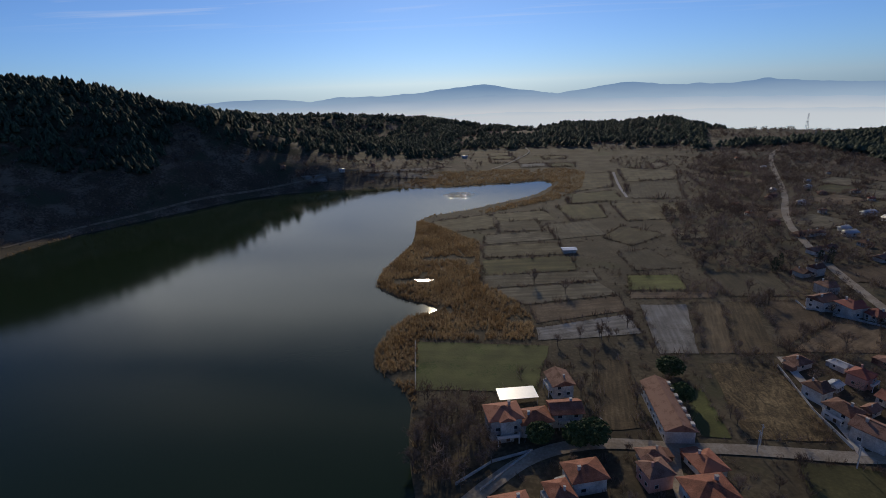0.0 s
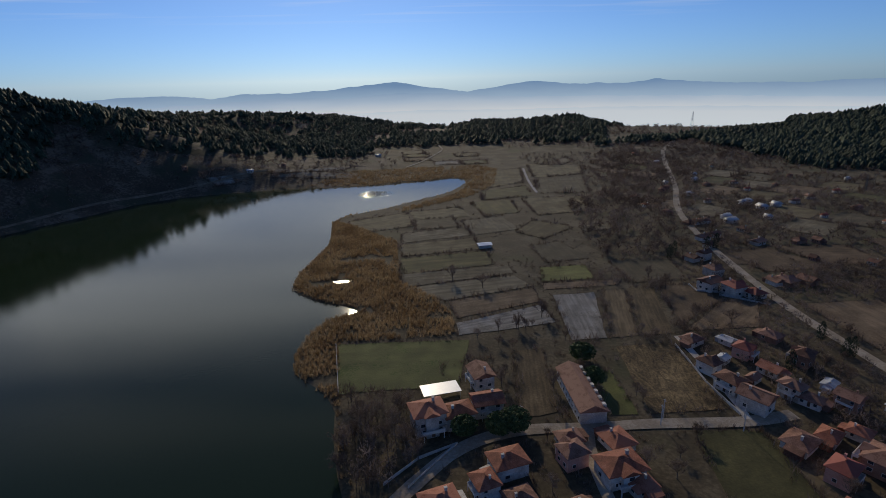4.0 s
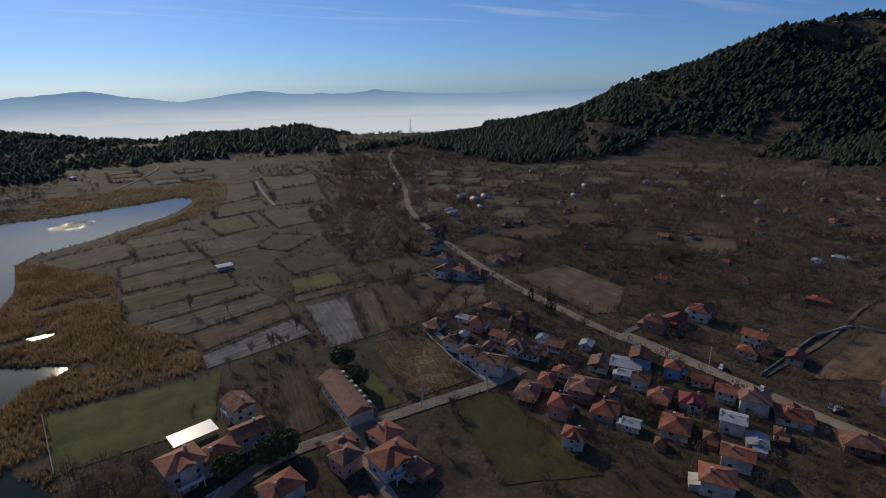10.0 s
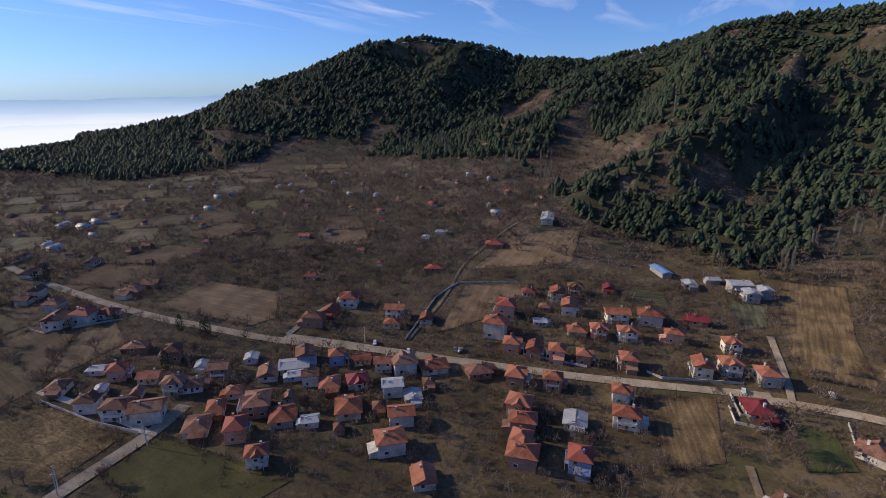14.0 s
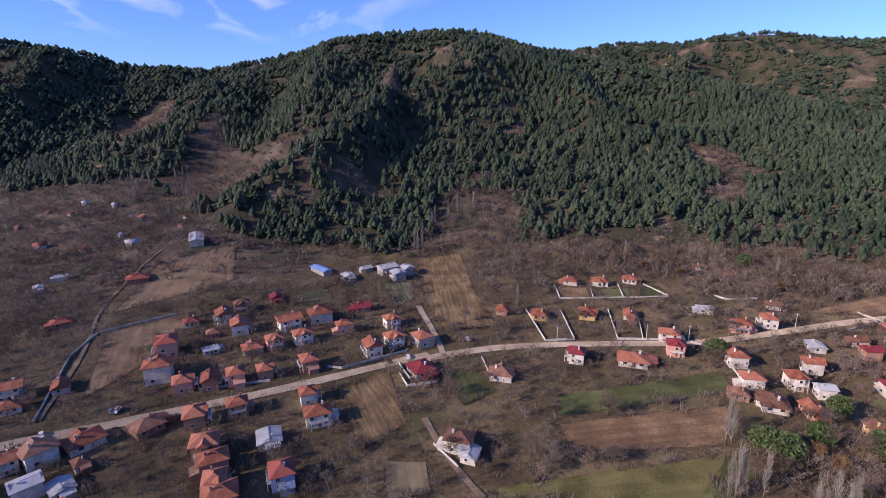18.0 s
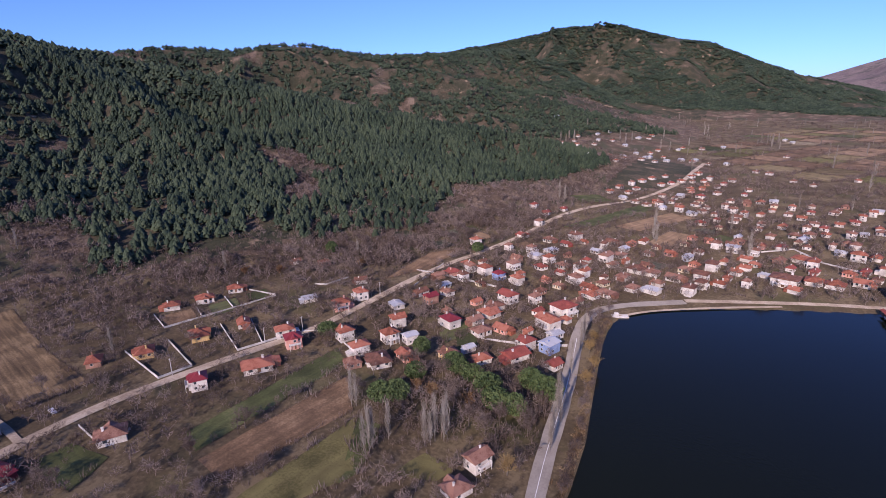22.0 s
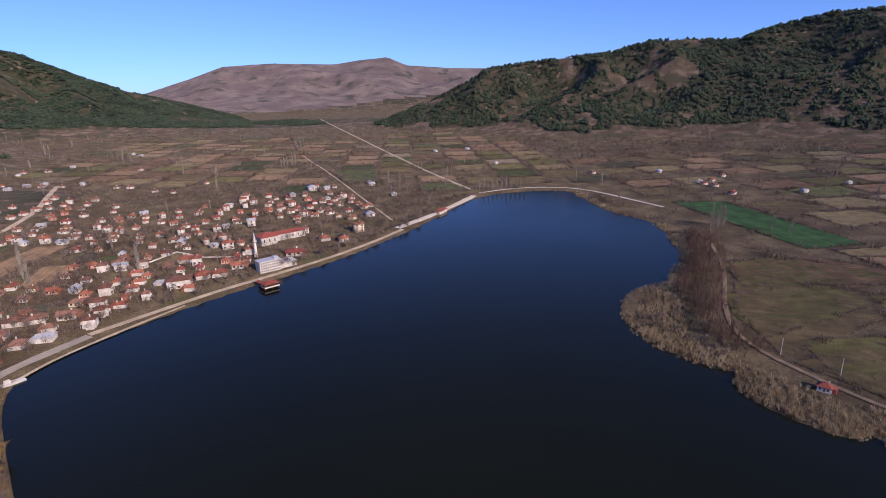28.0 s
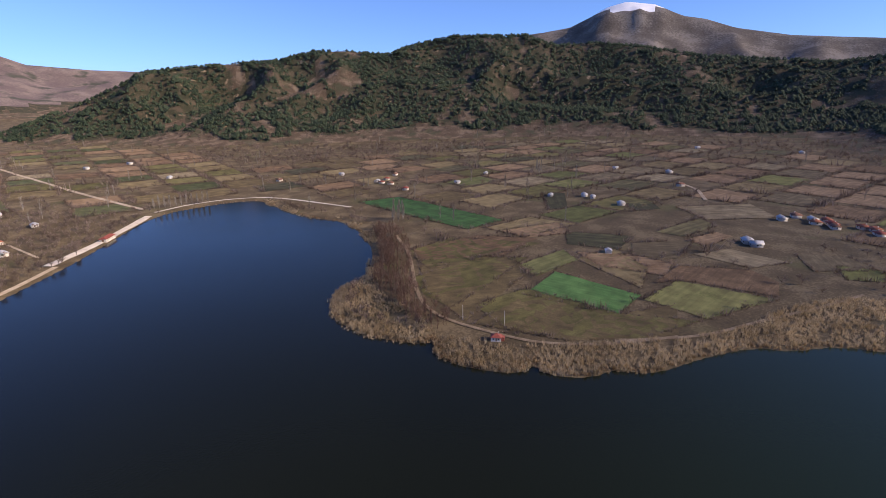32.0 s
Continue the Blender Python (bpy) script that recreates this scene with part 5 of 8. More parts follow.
FOOT_WOOD_EAST = [(-675.7, -1052.6), (-883.7, -938.2), (-1050.7, -751.6), (-1162.9, -508.9), (-1181.7, -246.3), (-1182.4, -18.4), (-1258.8, 186.4), (-1197.3, 314.0), (-901.5, 243.5), (-904.3, 66.6), (-888.0, -183.8), (-836.3, -478.3), (-697.2, -745.6), (-575.1, -873.3)]
VALLEY_WOOD = [(313.6, 846.3), (383.2, 597.7), (592.3, 413.2), (551.8, 165.9), (500.1, 71.7), (437.7, 82.0), (296.8, 121.6), (228.5, 203.3), (197.6, 321.9), (189.8, 449.7), (178.9, 510.0)]
QUARTER_CENTRE = [(174.1, -253.2), (177.4, -315.5), (147.0, -394.6), (105.3, -420.2), (13.6, -475.0), (-83.6, -492.4), (-86.1, -425.6), (-67.7, -381.8), (42.9, -319.9), (76.2, -287.9), (65.1, -222.9), (105.5, -200.8)]
QUARTER_NORTH = [(155.1, -622.8), (58.3, -778.1), (-18.4, -635.5), (-133.9, -638.4), (-227.1, -668.5), (-252.0, -545.8), (-209.1, -480.9), (-131.3, -502.2), (14.5, -495.3), (84.3, -530.6), (99.6, -585.1)]
QUARTER_FAR = [(364.1, -956.5), (177.9, -1173.9), (-142.9, -999.1), (-114.7, -798.8), (56.3, -799.8), (219.8, -727.2)]
QUARTER_SOUTH = [(111.1, 213.3), (152.7, 202.6), (167.2, 144.6), (187.6, 88.6), (169.9, 67.7), (130.9, 94.5), (122.2, 123.7), (119.9, 163.4)]
REED_POOLS = [(-54.6, 308.0)]
HOTEL = (-84.8, -375.6)
PAVILION = (-76.1, -335.8)
MINARET = (-85.3, -414.0)
MOSQUE = (-102.3, -447.2)
MOSQUE_HALL = (-120.6, -455.7)
LONG_HOUSE = (55.4, 171.4)
TARP = (2.4, 179.5)
BLUE_HALL = (343.9, -14.7)
WHITE_SHED = (40.7, 363.2)
FAR_SHED = (416.4, 70.8)
MAST = (467.1, 924.1)
MAST_B = (486.1, 932.1)
MAST_C = (498.2, 932.9)
PIER = (53.5, -282.3)
CAFE = (-289.0, -465.4)
CARS = [(195.5, 92.5), (204.9, 72.9), (205.3, 71.2), (196.9, 110.3), (55.5, -176.3), (223.0, -76.7), (213.6, -44.9)]
POLES = [(81.0, 156.7), (109.0, 154.2), (30.0, 158.3), (-2.7, 155.2), (78.8, 153.5), (105.0, 147.8), (196.1, 115.1), (197.9, -159.7), (187.5, -240.4), (208.9, -117.5), (191.3, -178.8), (-245.1, -102.6), (-245.1, -78.7)]
WALL_LINES = []
WALL_LINES += [[(278.6, -152.6), (257.8, -145.3), (242.2, -207.7), (264.0, -206.1)], [(272.3, -173.2), (253.1, -164.6)], [(267.8, -190.6), (249.3, -182.0)], [(249.1, -119.6), (212.1, -112.9), (209.0, -127.1)], [(242.0, -137.3), (209.0, -127.1)], [(236.3, -163.4), (203.2, -147.5), (193.5, -173.6)], [(226.9, -175.8), (199.6, -159.2)], [(234.7, -233.7), (227.8, -235.9), (224.2, -254.7)], [(190.3, -177.9), (180.1, -186.5), (151.4, -173.5)]]
WALL_LINES += [[(204.9, -77.2), (185.6, -74.9), (186.4, -85.8)], [(201.7, -38.4), (190.8, -39.4), (190.3, -51.3)], [(152.3, -40.2), (138.4, -44.7)], [(177.9, -264.4), (183.8, -311.9)], [(193.0, -290.1), (164.1, -290.1), (131.7, -288.3)], [(107.6, -218.2), (85.4, -222.6), (67.5, -231.8)], [(-13.1, -443.5), (-34.2, -461.0), (-50.0, -433.9), (-69.5, -422.4)], [(205.4, 98.7), (259.6, 104.1), (283.5, 99.6), (296.8, 64.4)], [(212.9, 43.3), (211.9, 15.4)]]
WALL_LINES += [[(216.8, -9.0), (213.6, -15.0), (220.8, -45.9)], [(211.0, -39.8), (196.2, -41.6), (198.9, -49.5)], [(-45.9, 226.5), (-38.6, 184.8)], [(-16.9, 133.3), (-6.4, 143.9), (7.2, 150.4)], [(155.9, 257.1), (173.8, 241.2)], [(147.6, 275.0), (147.3, 264.3), (159.1, 260.0)], [(109.0, 207.9), (107.2, 177.4), (108.9, 156.5)], [(-9.2, 131.1), (-0.7, 141.4), (6.8, 149.9)]]

# ---------------------------------------------------------------- woods
def pine_proto(clumps, rim, seed, trunk=True):
    """A pine: trunk and tufts of needles heaped into an uneven crown, unit height and unit crown width."""
    g = np.random.default_rng(seed)
    v, f = [], []
    for k in range(3):
        b = 2 * math.pi * k / 3
        v.append((0.03 * math.cos(b), 0.03 * math.sin(b), -0.05))
    v.append((0, 0, 0.8))
    f += [(0, 1, 3), (1, 2, 3), (2, 0, 3)] if trunk else []
    for k in range(clumps):
        s = (k + 0.5) / clumps
        h = 0.2 + 0.66 * s ** 0.8
        w = 0.34 * (1 - s ** 1.7) + 0.015
        b, size = 2.4 * k + g.uniform(-0.5, 0.5), (0.3 - 0.12 * s) * g.uniform(0.8, 1.2)
        cx, cy = w * g.uniform(0.7, 1.1) * math.cos(b), w * g.uniform(0.7, 1.1) * math.sin(b)
        i, turn = len(v), g.uniform(0, 6.28)
        v.append((cx * 0.8, cy * 0.8, min(h + size * 0.75, 1.0)))
        for q in range(rim):
            a, r = turn + 2 * math.pi * q / rim, size * g.uniform(0.7, 1.25)
            v.append((cx + r * math.cos(a), cy + r * math.sin(a), h - size * g.uniform(0.25, 0.7)))
        f += [(i, i + 1 + q, i + 1 + (q + 1) % rim) for q in range(rim)]
    return np.array(v), np.array(f)


def bare_proto(limbs, twigs, seed, slim=False, thick=1.0):
    """A leafless tree: tapered trunk, forked limbs and many fine twigs, unit height and width."""
    g = np.random.default_rng(seed)
    v, f = [], []

    def stick(a, b, wa, wb):
        a, b = np.array(a, float), np.array(b, float)
        d = b - a
        s = np.cross(d, (0.3, 0.2, 1.0) if abs(d[2]) < 0.9 * np.linalg.norm(d) else (1, 0.2, 0))
        s /= np.linalg.norm(s) + 1e-9
        u = np.cross(s, d); u /= np.linalg.norm(u) + 1e-9
        i = len(v)
        for c, w in ((a, wa), (b, wb)):
            for q in range(3):
                o = math.cos(2.094 * q) * s + math.sin(2.094 * q) * u
                v.append(tuple(c + o * w))
        for q in range(3):
            r = (q + 1) % 3
            f.append((i + q, i + r, i + 3 + r)); f.append((i + q, i + 3 + r, i + 3 + q))

    def blade(a, d, w):
        a, d = np.array(a, float), np.array(d, float)
        s = np.cross(d, g.normal(size=3)); s *= w / (np.linalg.norm(s) + 1e-9)
        i = len(v)
        v.extend([tuple(a - s), tuple(a + s), tuple(a + d)])
        f.append((i, i + 1, i + 2))

    stick((0, 0, -0.04), (0, 0, 0.9 if slim else 0.42), 0.022 * thick, 0.006 if slim else 0.014 * thick)
    for k in range(limbs):
        b = 2.4 * k + g.uniform(-0.4, 0.4)
        if slim:
            h = 0.08 + 0.8 * k / limbs
            out, up = g.uniform(0.18, 0.42) * (1 - 0.75 * h), g.uniform(0.16, 0.26)
            tip = np.array((out * math.cos(b), out * math.sin(b), min(h + up, 0.97)))
            stick((0, 0, h), tip, 0.007 * thick, 0.002 * thick)
            for q in range(twigs):
                at = np.array((0, 0, h)) + (tip - (0, 0, h)) * g.uniform(0.2, 1.0)
                blade(at, (g.normal() * 0.07, g.normal() * 0.07, abs(g.normal()) * 0.1 + 0.03), 0.006 * thick)
            continue
        h, lean = g.uniform(0.2, 0.42), g.uniform(0.15, 1.0)
        bend = np.array((0.24 * lean * math.cos(b), 0.24 * lean * math.sin(b), h + g.uniform(0.1, 0.2)))
        tip = np.array((0.43 * lean * math.cos(b + 0.2), 0.43 * lean * math.sin(b + 0.2), 0.95 - 0.32 * lean ** 2 + g.uniform(-0.06, 0.03)))
        stick((0, 0, h), bend, 0.0085 * thick, 0.005 * thick)
        stick(bend, tip, 0.005 * thick, 0.0015 * thick)
        forks = [(bend, tip)]
        for q in range(4):
            s = g.uniform(0.1, 0.7)
            at = bend + (tip - bend) * s
            end = at + np.array((g.normal() * 0.12, g.normal() * 0.12, g.uniform(0.05, 0.22)))
            blade(at, end - at, 0.0045 * thick)
            forks.append((at, end))
        for q in range(twigs):
            a, e = forks[q % 5]
            at = a + (e - a) * g.uniform(0.2, 1.0)
            blade(at, (g.normal() * 0.075, g.normal() * 0.075, g.normal() * 0.05 + 0.05), 0.0042 * thick)
    return np.array(v), np.array(f)


def fuzz_proto(n, seed, fine=1.0):
    """A small leafless tree as a round haze of fine twigs on a trunk."""
    g = np.random.default_rng(seed)
    v, f = [], []
    for k in range(3):
        v.append((0.028 * math.cos(2.1 * k), 0.028 * math.sin(2.1 * k), -0.05))
    v.append((0, 0, 0.6))
    f += [(0, 1, 3), (1, 2, 3), (2, 0, 3)]
    for k in range(n):
        q = g.normal(size=3); q /= np.linalg.norm(q)
        if k < 6:
            a, d = np.array((0, 0, 0.22 + 0.05 * k)), np.array((q[0] * 0.4, q[1] * 0.4, 0.38))
        else:
            s = g.uniform(0.25, 1.0) ** 0.6
            a = np.array((q[0] * 0.42 * s, q[1] * 0.42 * s, 0.6 + q[2] * 0.3 * s))
            d = q * 0.1 + g.normal(size=3) * 0.09 + (0, 0, 0.06)
        w = np.cross(d, g.normal(size=3)); w *= fine * g.uniform(0.016, 0.03) / np.linalg.norm(w)
        i = len(v)
        v.extend([tuple(a - w), tuple(a + w), tuple(a + d)])
        f.append((i, i + 1, i + 2))
    return np.array(v), np.array(f)


def shrub_proto(blades, seed):
    g = np.random.default_rng(seed)
    v, f = [], []
    for k in range(blades):
        b, lean = g.uniform(0, 6.28), g.uniform(0.1, 0.55)
        o = g.normal(size=2) * 0.18
        i = len(v)
        h, w = g.uniform(0.5, 1.0), g.uniform(0.018, 0.045)
        v.extend([(o[0] - w * math.sin(b), o[1] + w * math.cos(b), -0.03), (o[0] + w * math.sin(b), o[1] - w * math.cos(b), -0.03),
                  (o[0] + lean * math.cos(b) + w, o[1] + lean * math.sin(b) + w, h)])
        f.append((i, i + 1, i + 2))
    return np.array(v), np.array(f)


def random_land(n, x0, x1, y0, y1):
    x, y = RNG.uniform(x0, x1, n), RNG.uniform(y0, y1, n)
    z, share, d = land(x, y, True)
    return x, y, z, share, d


def places(x, y, z, width, height):
    n = len(x)
    z = z - 0.002 * np.clip(np.hypot(x, y) - 500, 0, 1500)
    grown = RNG.uniform(0.75, 1.2, n)
    return np.stack([x, y, z, RNG.uniform(0, 6.28, n), width * grown * RNG.uniform(0.85, 1.2, n), height * grown * RNG.uniform(0.8, 1.2, n)], 1)


def height_grid(x0, x1, y0, y1, step):
    """A raster of the land's height, for quick sight lines."""
    gx, gy = np.arange(x0, x1 + step, step), np.arange(y0, y1 + step, step)
    xx, yy = np.meshgrid(gx, gy, indexing="ij")
    zz = land(xx.ravel(), yy.ravel()).reshape(xx.shape)

    def sample(x, y):
        u, w = np.clip((x - x0) / step, 0, len(gx) - 1.001), np.clip((y - y0) / step, 0, len(gy) - 1.001)
        i, j = u.astype(int), w.astype(int)
        u, w = u - i, w - j
        return (zz[i, j] * (1 - u) + zz[i + 1, j] * u) * (1 - w) + (zz[i, j + 1] * (1 - u) + zz[i + 1, j + 1] * u) * w

    return sample


RASTER = height_grid(-2100, 1750, -2950, 1500, 14)


def seen_slope(x, y):
    """Whether a hillside can be seen from the middle of the valley."""
    eye = np.full(x.shape, 122.0)
    hidden = np.zeros(x.shape, bool)
    z = RASTER(x, y) + 9
    for s in np.linspace(0.45, 0.96, 14):
        hidden |= RASTER(x * s, y * s) > eye + (z - eye) * s + 2
    return ~hidden


# Lower edge of the western pine wood, then round behind the hills
MAIN_WOOD = [(440, 800), (454, 733), (457, 644), (452, 567), (470, 515), (601, 539), (680, 550), (729, 543), (742, 466), (690, 346), (645, 280), (616, 241),
             (600, 160), (590, 128), (510, 90), (436, 65), (410, 16), (384, -30), (367, -81), (413, -112), (471, -135), (448, -196), (373, -165), (347, -197),
             (322, -271), (320, -304), (275, -338), (258, -350), (262, -432), (284, -493), (257, -551), (214, -598), (182, -687), (166, -756), (205, -800),
             (300, -830), (520, -700), (640, -720), (640, -860), (470, -945), (340, -935), (150, -1250), (340, -1300), (330, -1700), (-700, -2300), (-700, -3100), (1900, -3100), (1800, 1100), (440, 1100)]
# The scrubby bank between the southern woods and the lake
BARE_BANK = [(-440, 380), (-414, 442), (-382, 495), (-389, 556), (-414, 619), (-397, 637), (-371, 622), (-329, 645), (-285, 676), (-236, 705), (-175, 753),
             (-102, 791), (-19, 844), (28, 928), (95, 916), (162, 863), (242, 829), (335, 848), (335, 600), (-350, 400)]
# Bare slopes, rocks and leafless woods inside it
CLEARINGS = [
    [(495, 69), (512, 41), (559, 9), (600, -25), (640, -10), (628, 43), (669, 60), (817, 92), (749, 113), (691, 110), (667, 109), (610, 127), (560, 110)],
    [(700, 180), (760, 150), (965, 147), (1000, 196), (943, 251), (800, 220)],
    [(745, -123), (748, -153), (668, -135), (665, -108)], [(815, -214), (804, -232), (735, -222), (760, -203)], [(622, -258), (620, -290), (589, -278), (593, -250)],
    [(497, -425), (470, -475), (426, -442), (364, -379), (357, -335), (431, -415)], [(763, -860), (645, -903), (560, -820), (600, -760)],
    [(838, -1096), (763, -1074), (699, -961), (730, -950)], [(508, -37), (503, -75), (476, -79), (484, -38)], [(493, -3), (494, -19), (456, -21), (470, -1)],
    [(636, -222), (626, -252), (606, -237), (618, -212)], [(532, -1700), (411, -1960), (330, -1878), (343, -1270), (420, -1290)],
]


def pine_ground(x, y, share, d):
    """Where the pines stand."""
    ragged_x, ragged_y = x + 26 * (value_noise(x / 30, y / 30, 71) - 0.5), y + 26 * (value_noise(x / 30, y / 30, 72) - 0.5)
    west = x > 150
    ok = np.where(west & (y < 860), inside(ragged_x, ragged_y, MAIN_WOOD) & ((share > 0.004) | (y < 100)), share > np.where(y > 560, 0.015, 0.035) + np.where(y > 560, 0.04, 0.11) * value_noise(x / 90, y / 90, 2))
    ok &= ~inside(x, y, BARE_BANK)
    for p in CLEARINGS:
        ok &= ~inside(ragged_x, ragged_y, p)
    patchy = value_noise(x / 85, y / 85, 8) * 0.55 + value_noise(x / 22, y / 22, 4) * 0.45
    east = (x < -640) & (y < 700)
    mixed = value_noise(x / 150, y / 150, 73) * 0.6 + value_noise(x / 45, y / 45, 74) * 0.4
    ok &= patchy < np.where(west, 0.72, 0.69)
    ok &= ~east | (mixed < np.where(y > -420, 0.66, 0.8)) | (patchy < 0.22)
    ok &= ~(west & (y < -850)) | (mixed < 0.72)
    return ok & (d > 12)


def build_forest():
    near, far, brown = [], [], []
    for n, x0, x1, y0, y1 in ((30000, 350, 1350, -800, 1100), (17000, -1300, 700, 600, 1450), (15000, 150, 1500, -1750, -500), (7000, 150, 750, -900, -300),
                              (31000, -2000, -640, -1800, 700), (8000, -900, -380, 330, 900)):
        x, y = RNG.uniform(x0, x1, n), RNG.uniform(y0, y1, n)
        vis = seen_slope(x, y)
        x, y = x[vis], y[vis]
        z, share, d = land(x, y, True)
        slope = (x < -330) & (x > -800) & (y > 200) & (y < 1000) & (share < 0.26 + 0.22 * value_noise(x / 40, y / 40, 33))
        ok = pine_ground(x, y, share, d) & ~slope
        bare = ~ok & (share > 0.06) & (d > 12) & ~slope
        brown.append(places(x[bare], y[bare], z[bare], 7.5, 5.5))
        x, y, z = x[ok], y[ok], z[ok]
        close = np.hypot(x, y) < 820
        near.append(places(x[close], y[close], z[close], 7.0, 10.5))
        far.append(places(x[~close], y[~close], z[~close], 10.5, 11.5))
    x, y, z, share, d = random_land(34000, -700, 1700, -2900, -1700)
    ok = (share > 0.1) & (value_noise(x / 120, y / 120, 18) < 0.74) & seen_slope(x, y)
    far.append(places(x[ok], y[ok], z[ok], 17.0, 10.5))
    near, far, brown = np.vstack(near), np.vstack(far), np.vstack(brown)
    rr = np.hypot(far[:, 0], far[:, 1])
    for proto, spots in ((pine_proto(13, 5, 1), near[0::3]), (pine_proto(12, 5, 2), near[1::3]), (pine_proto(14, 5, 5), near[2::3]),
                         (pine_proto(7, 4, 3), far[rr < 1150]), (pine_proto(6, 4, 4, False), far[rr >= 1150])):
        tagged(new("pine_wood", scattered("pine_wood", proto, spots, PINE)), "dense dark green pine forest covering the hillside", "forest", kind="stuff")
    for k in range(2):
        tagged(new("bare_wood", scattered("bare_wood", fuzz_proto(22, 75 + k, 2.2), brown[k::2], TWIG)), "leafless brown wood in the gaps of the pine forest", "woodland", kind="stuff")
    print("pines", len(near), len(far), len(brown))


build_ground()
build_forest()

# ---------------------------------------------------------------- more materials
WALLS = {
    "w": material("white_render", [(0.36, 0.33, 0.29), (0.54, 0.5, 0.45), (0.68, 0.645, 0.59)], 3, 0.85, 6, per_object=0.25),
    "c": material("cream_render", [(0.5, 0.43, 0.3), (0.66, 0.59, 0.44)], 3, 0.85, 6, per_object=0.2),
    "p": material("pink_render", [(0.5, 0.24, 0.18), (0.62, 0.36, 0.29)], 3, 0.85, 6, per_object=0.2),
    "y": material("ochre_render", [(0.5, 0.33, 0.13), (0.62, 0.45, 0.22)], 3, 0.85, 6, per_object=0.2),
    "u": material("blue_render", [(0.16, 0.22, 0.38), (0.26, 0.34, 0.52)], 3, 0.85, 6, per_object=0.2),
    "n": material("brick_render", [(0.24, 0.13, 0.09), (0.38, 0.22, 0.16)], 2, 0.9, 8, per_object=0.3),
    "g": material("grey_block", [(0.26, 0.25, 0.24), (0.42, 0.41, 0.39)], 2, 0.9, 8, per_object=0.3),
}
ROOFS = {
    "o": material("orange_tile", [(0.165, 0.056, 0.033), (0.295, 0.1, 0.058), (0.385, 0.152, 0.096)], 2.5, 0.8, 7, 0.08, per_object=0.35),
    "b": material("weathered_tile", [(0.11, 0.052, 0.036), (0.2, 0.095, 0.064), (0.29, 0.155, 0.11)], 2.5, 0.85, 7, 0.08, per_object=0.4),
    "r": material("red_tile", [(0.19, 0.05, 0.037), (0.31, 0.085, 0.062)], 2.5, 0.75, 7, 0.06, per_object=0.35),
    "d": material("maroon_sheet", [(0.14, 0.02, 0.025), (0.24, 0.04, 0.045)], 3, 0.5, 5, per_object=0.3),
    "g": material("grey_sheet", [(0.30, 0.31, 0.33), (0.46, 0.47, 0.49)], 3, 0.45, 5, per_object=0.4, spec=0.5),
}
GLASS = material("window_glass", [(0.02, 0.025, 0.03), (0.05, 0.06, 0.07)], 1, 0.15, 3, spec=0.6)
FRAME = material("window_frame", [(0.45, 0.43, 0.4), (0.7, 0.68, 0.65)], 1, 0.6, 5, per_object=0.4)
WOODEN = material("door_wood", [(0.1, 0.05, 0.03), (0.2, 0.11, 0.06)], 1, 0.7, 6, per_object=0.4)
CONCRETE = material("concrete", [(0.33, 0.32, 0.30), (0.5, 0.48, 0.45), (0.58, 0.56, 0.53)], 4, 0.9, 9, 0.03)
DIRT = material("dirt_road", [(0.235, 0.185, 0.13), (0.35, 0.285, 0.21), (0.44, 0.37, 0.285)], 9, 0.95, 10, 0.05)
PALE = material("gravel", [(0.36, 0.31, 0.26), (0.50, 0.45, 0.39), (0.58, 0.53, 0.47)], 7, 0.95, 10, 0.05)
ASPHALT = material("worn_asphalt", [(0.21, 0.185, 0.155), (0.3, 0.27, 0.23)], 9, 0.9, 12, 0.02)
TRACK = material("earth_track", [(0.13, 0.095, 0.06), (0.2, 0.15, 0.1), (0.27, 0.21, 0.145)], 6, 0.95, 10, 0.05)
PAINT = material("road_paint", [(0.6, 0.6, 0.58), (0.78, 0.78, 0.76)], 2, 0.7, 6)
METAL = material("galvanised_steel", [(0.3, 0.3, 0.31), (0.45, 0.45, 0.46)], 1, 0.45, 6, metal=0.6)
WHITE_SHEET = material("white_sheet", [(0.72, 0.74, 0.76), (0.84, 0.85, 0.87)], 4, 0.3, 5, spec=0.9)
BLUE_SHEET = material("blue_sheet", [(0.12, 0.22, 0.45), (0.2, 0.33, 0.58)], 4, 0.4, 5)
RUBBER = material("tyre_rubber", [(0.012, 0.012, 0.012), (0.03, 0.03, 0.03)], 1, 0.85, 4)


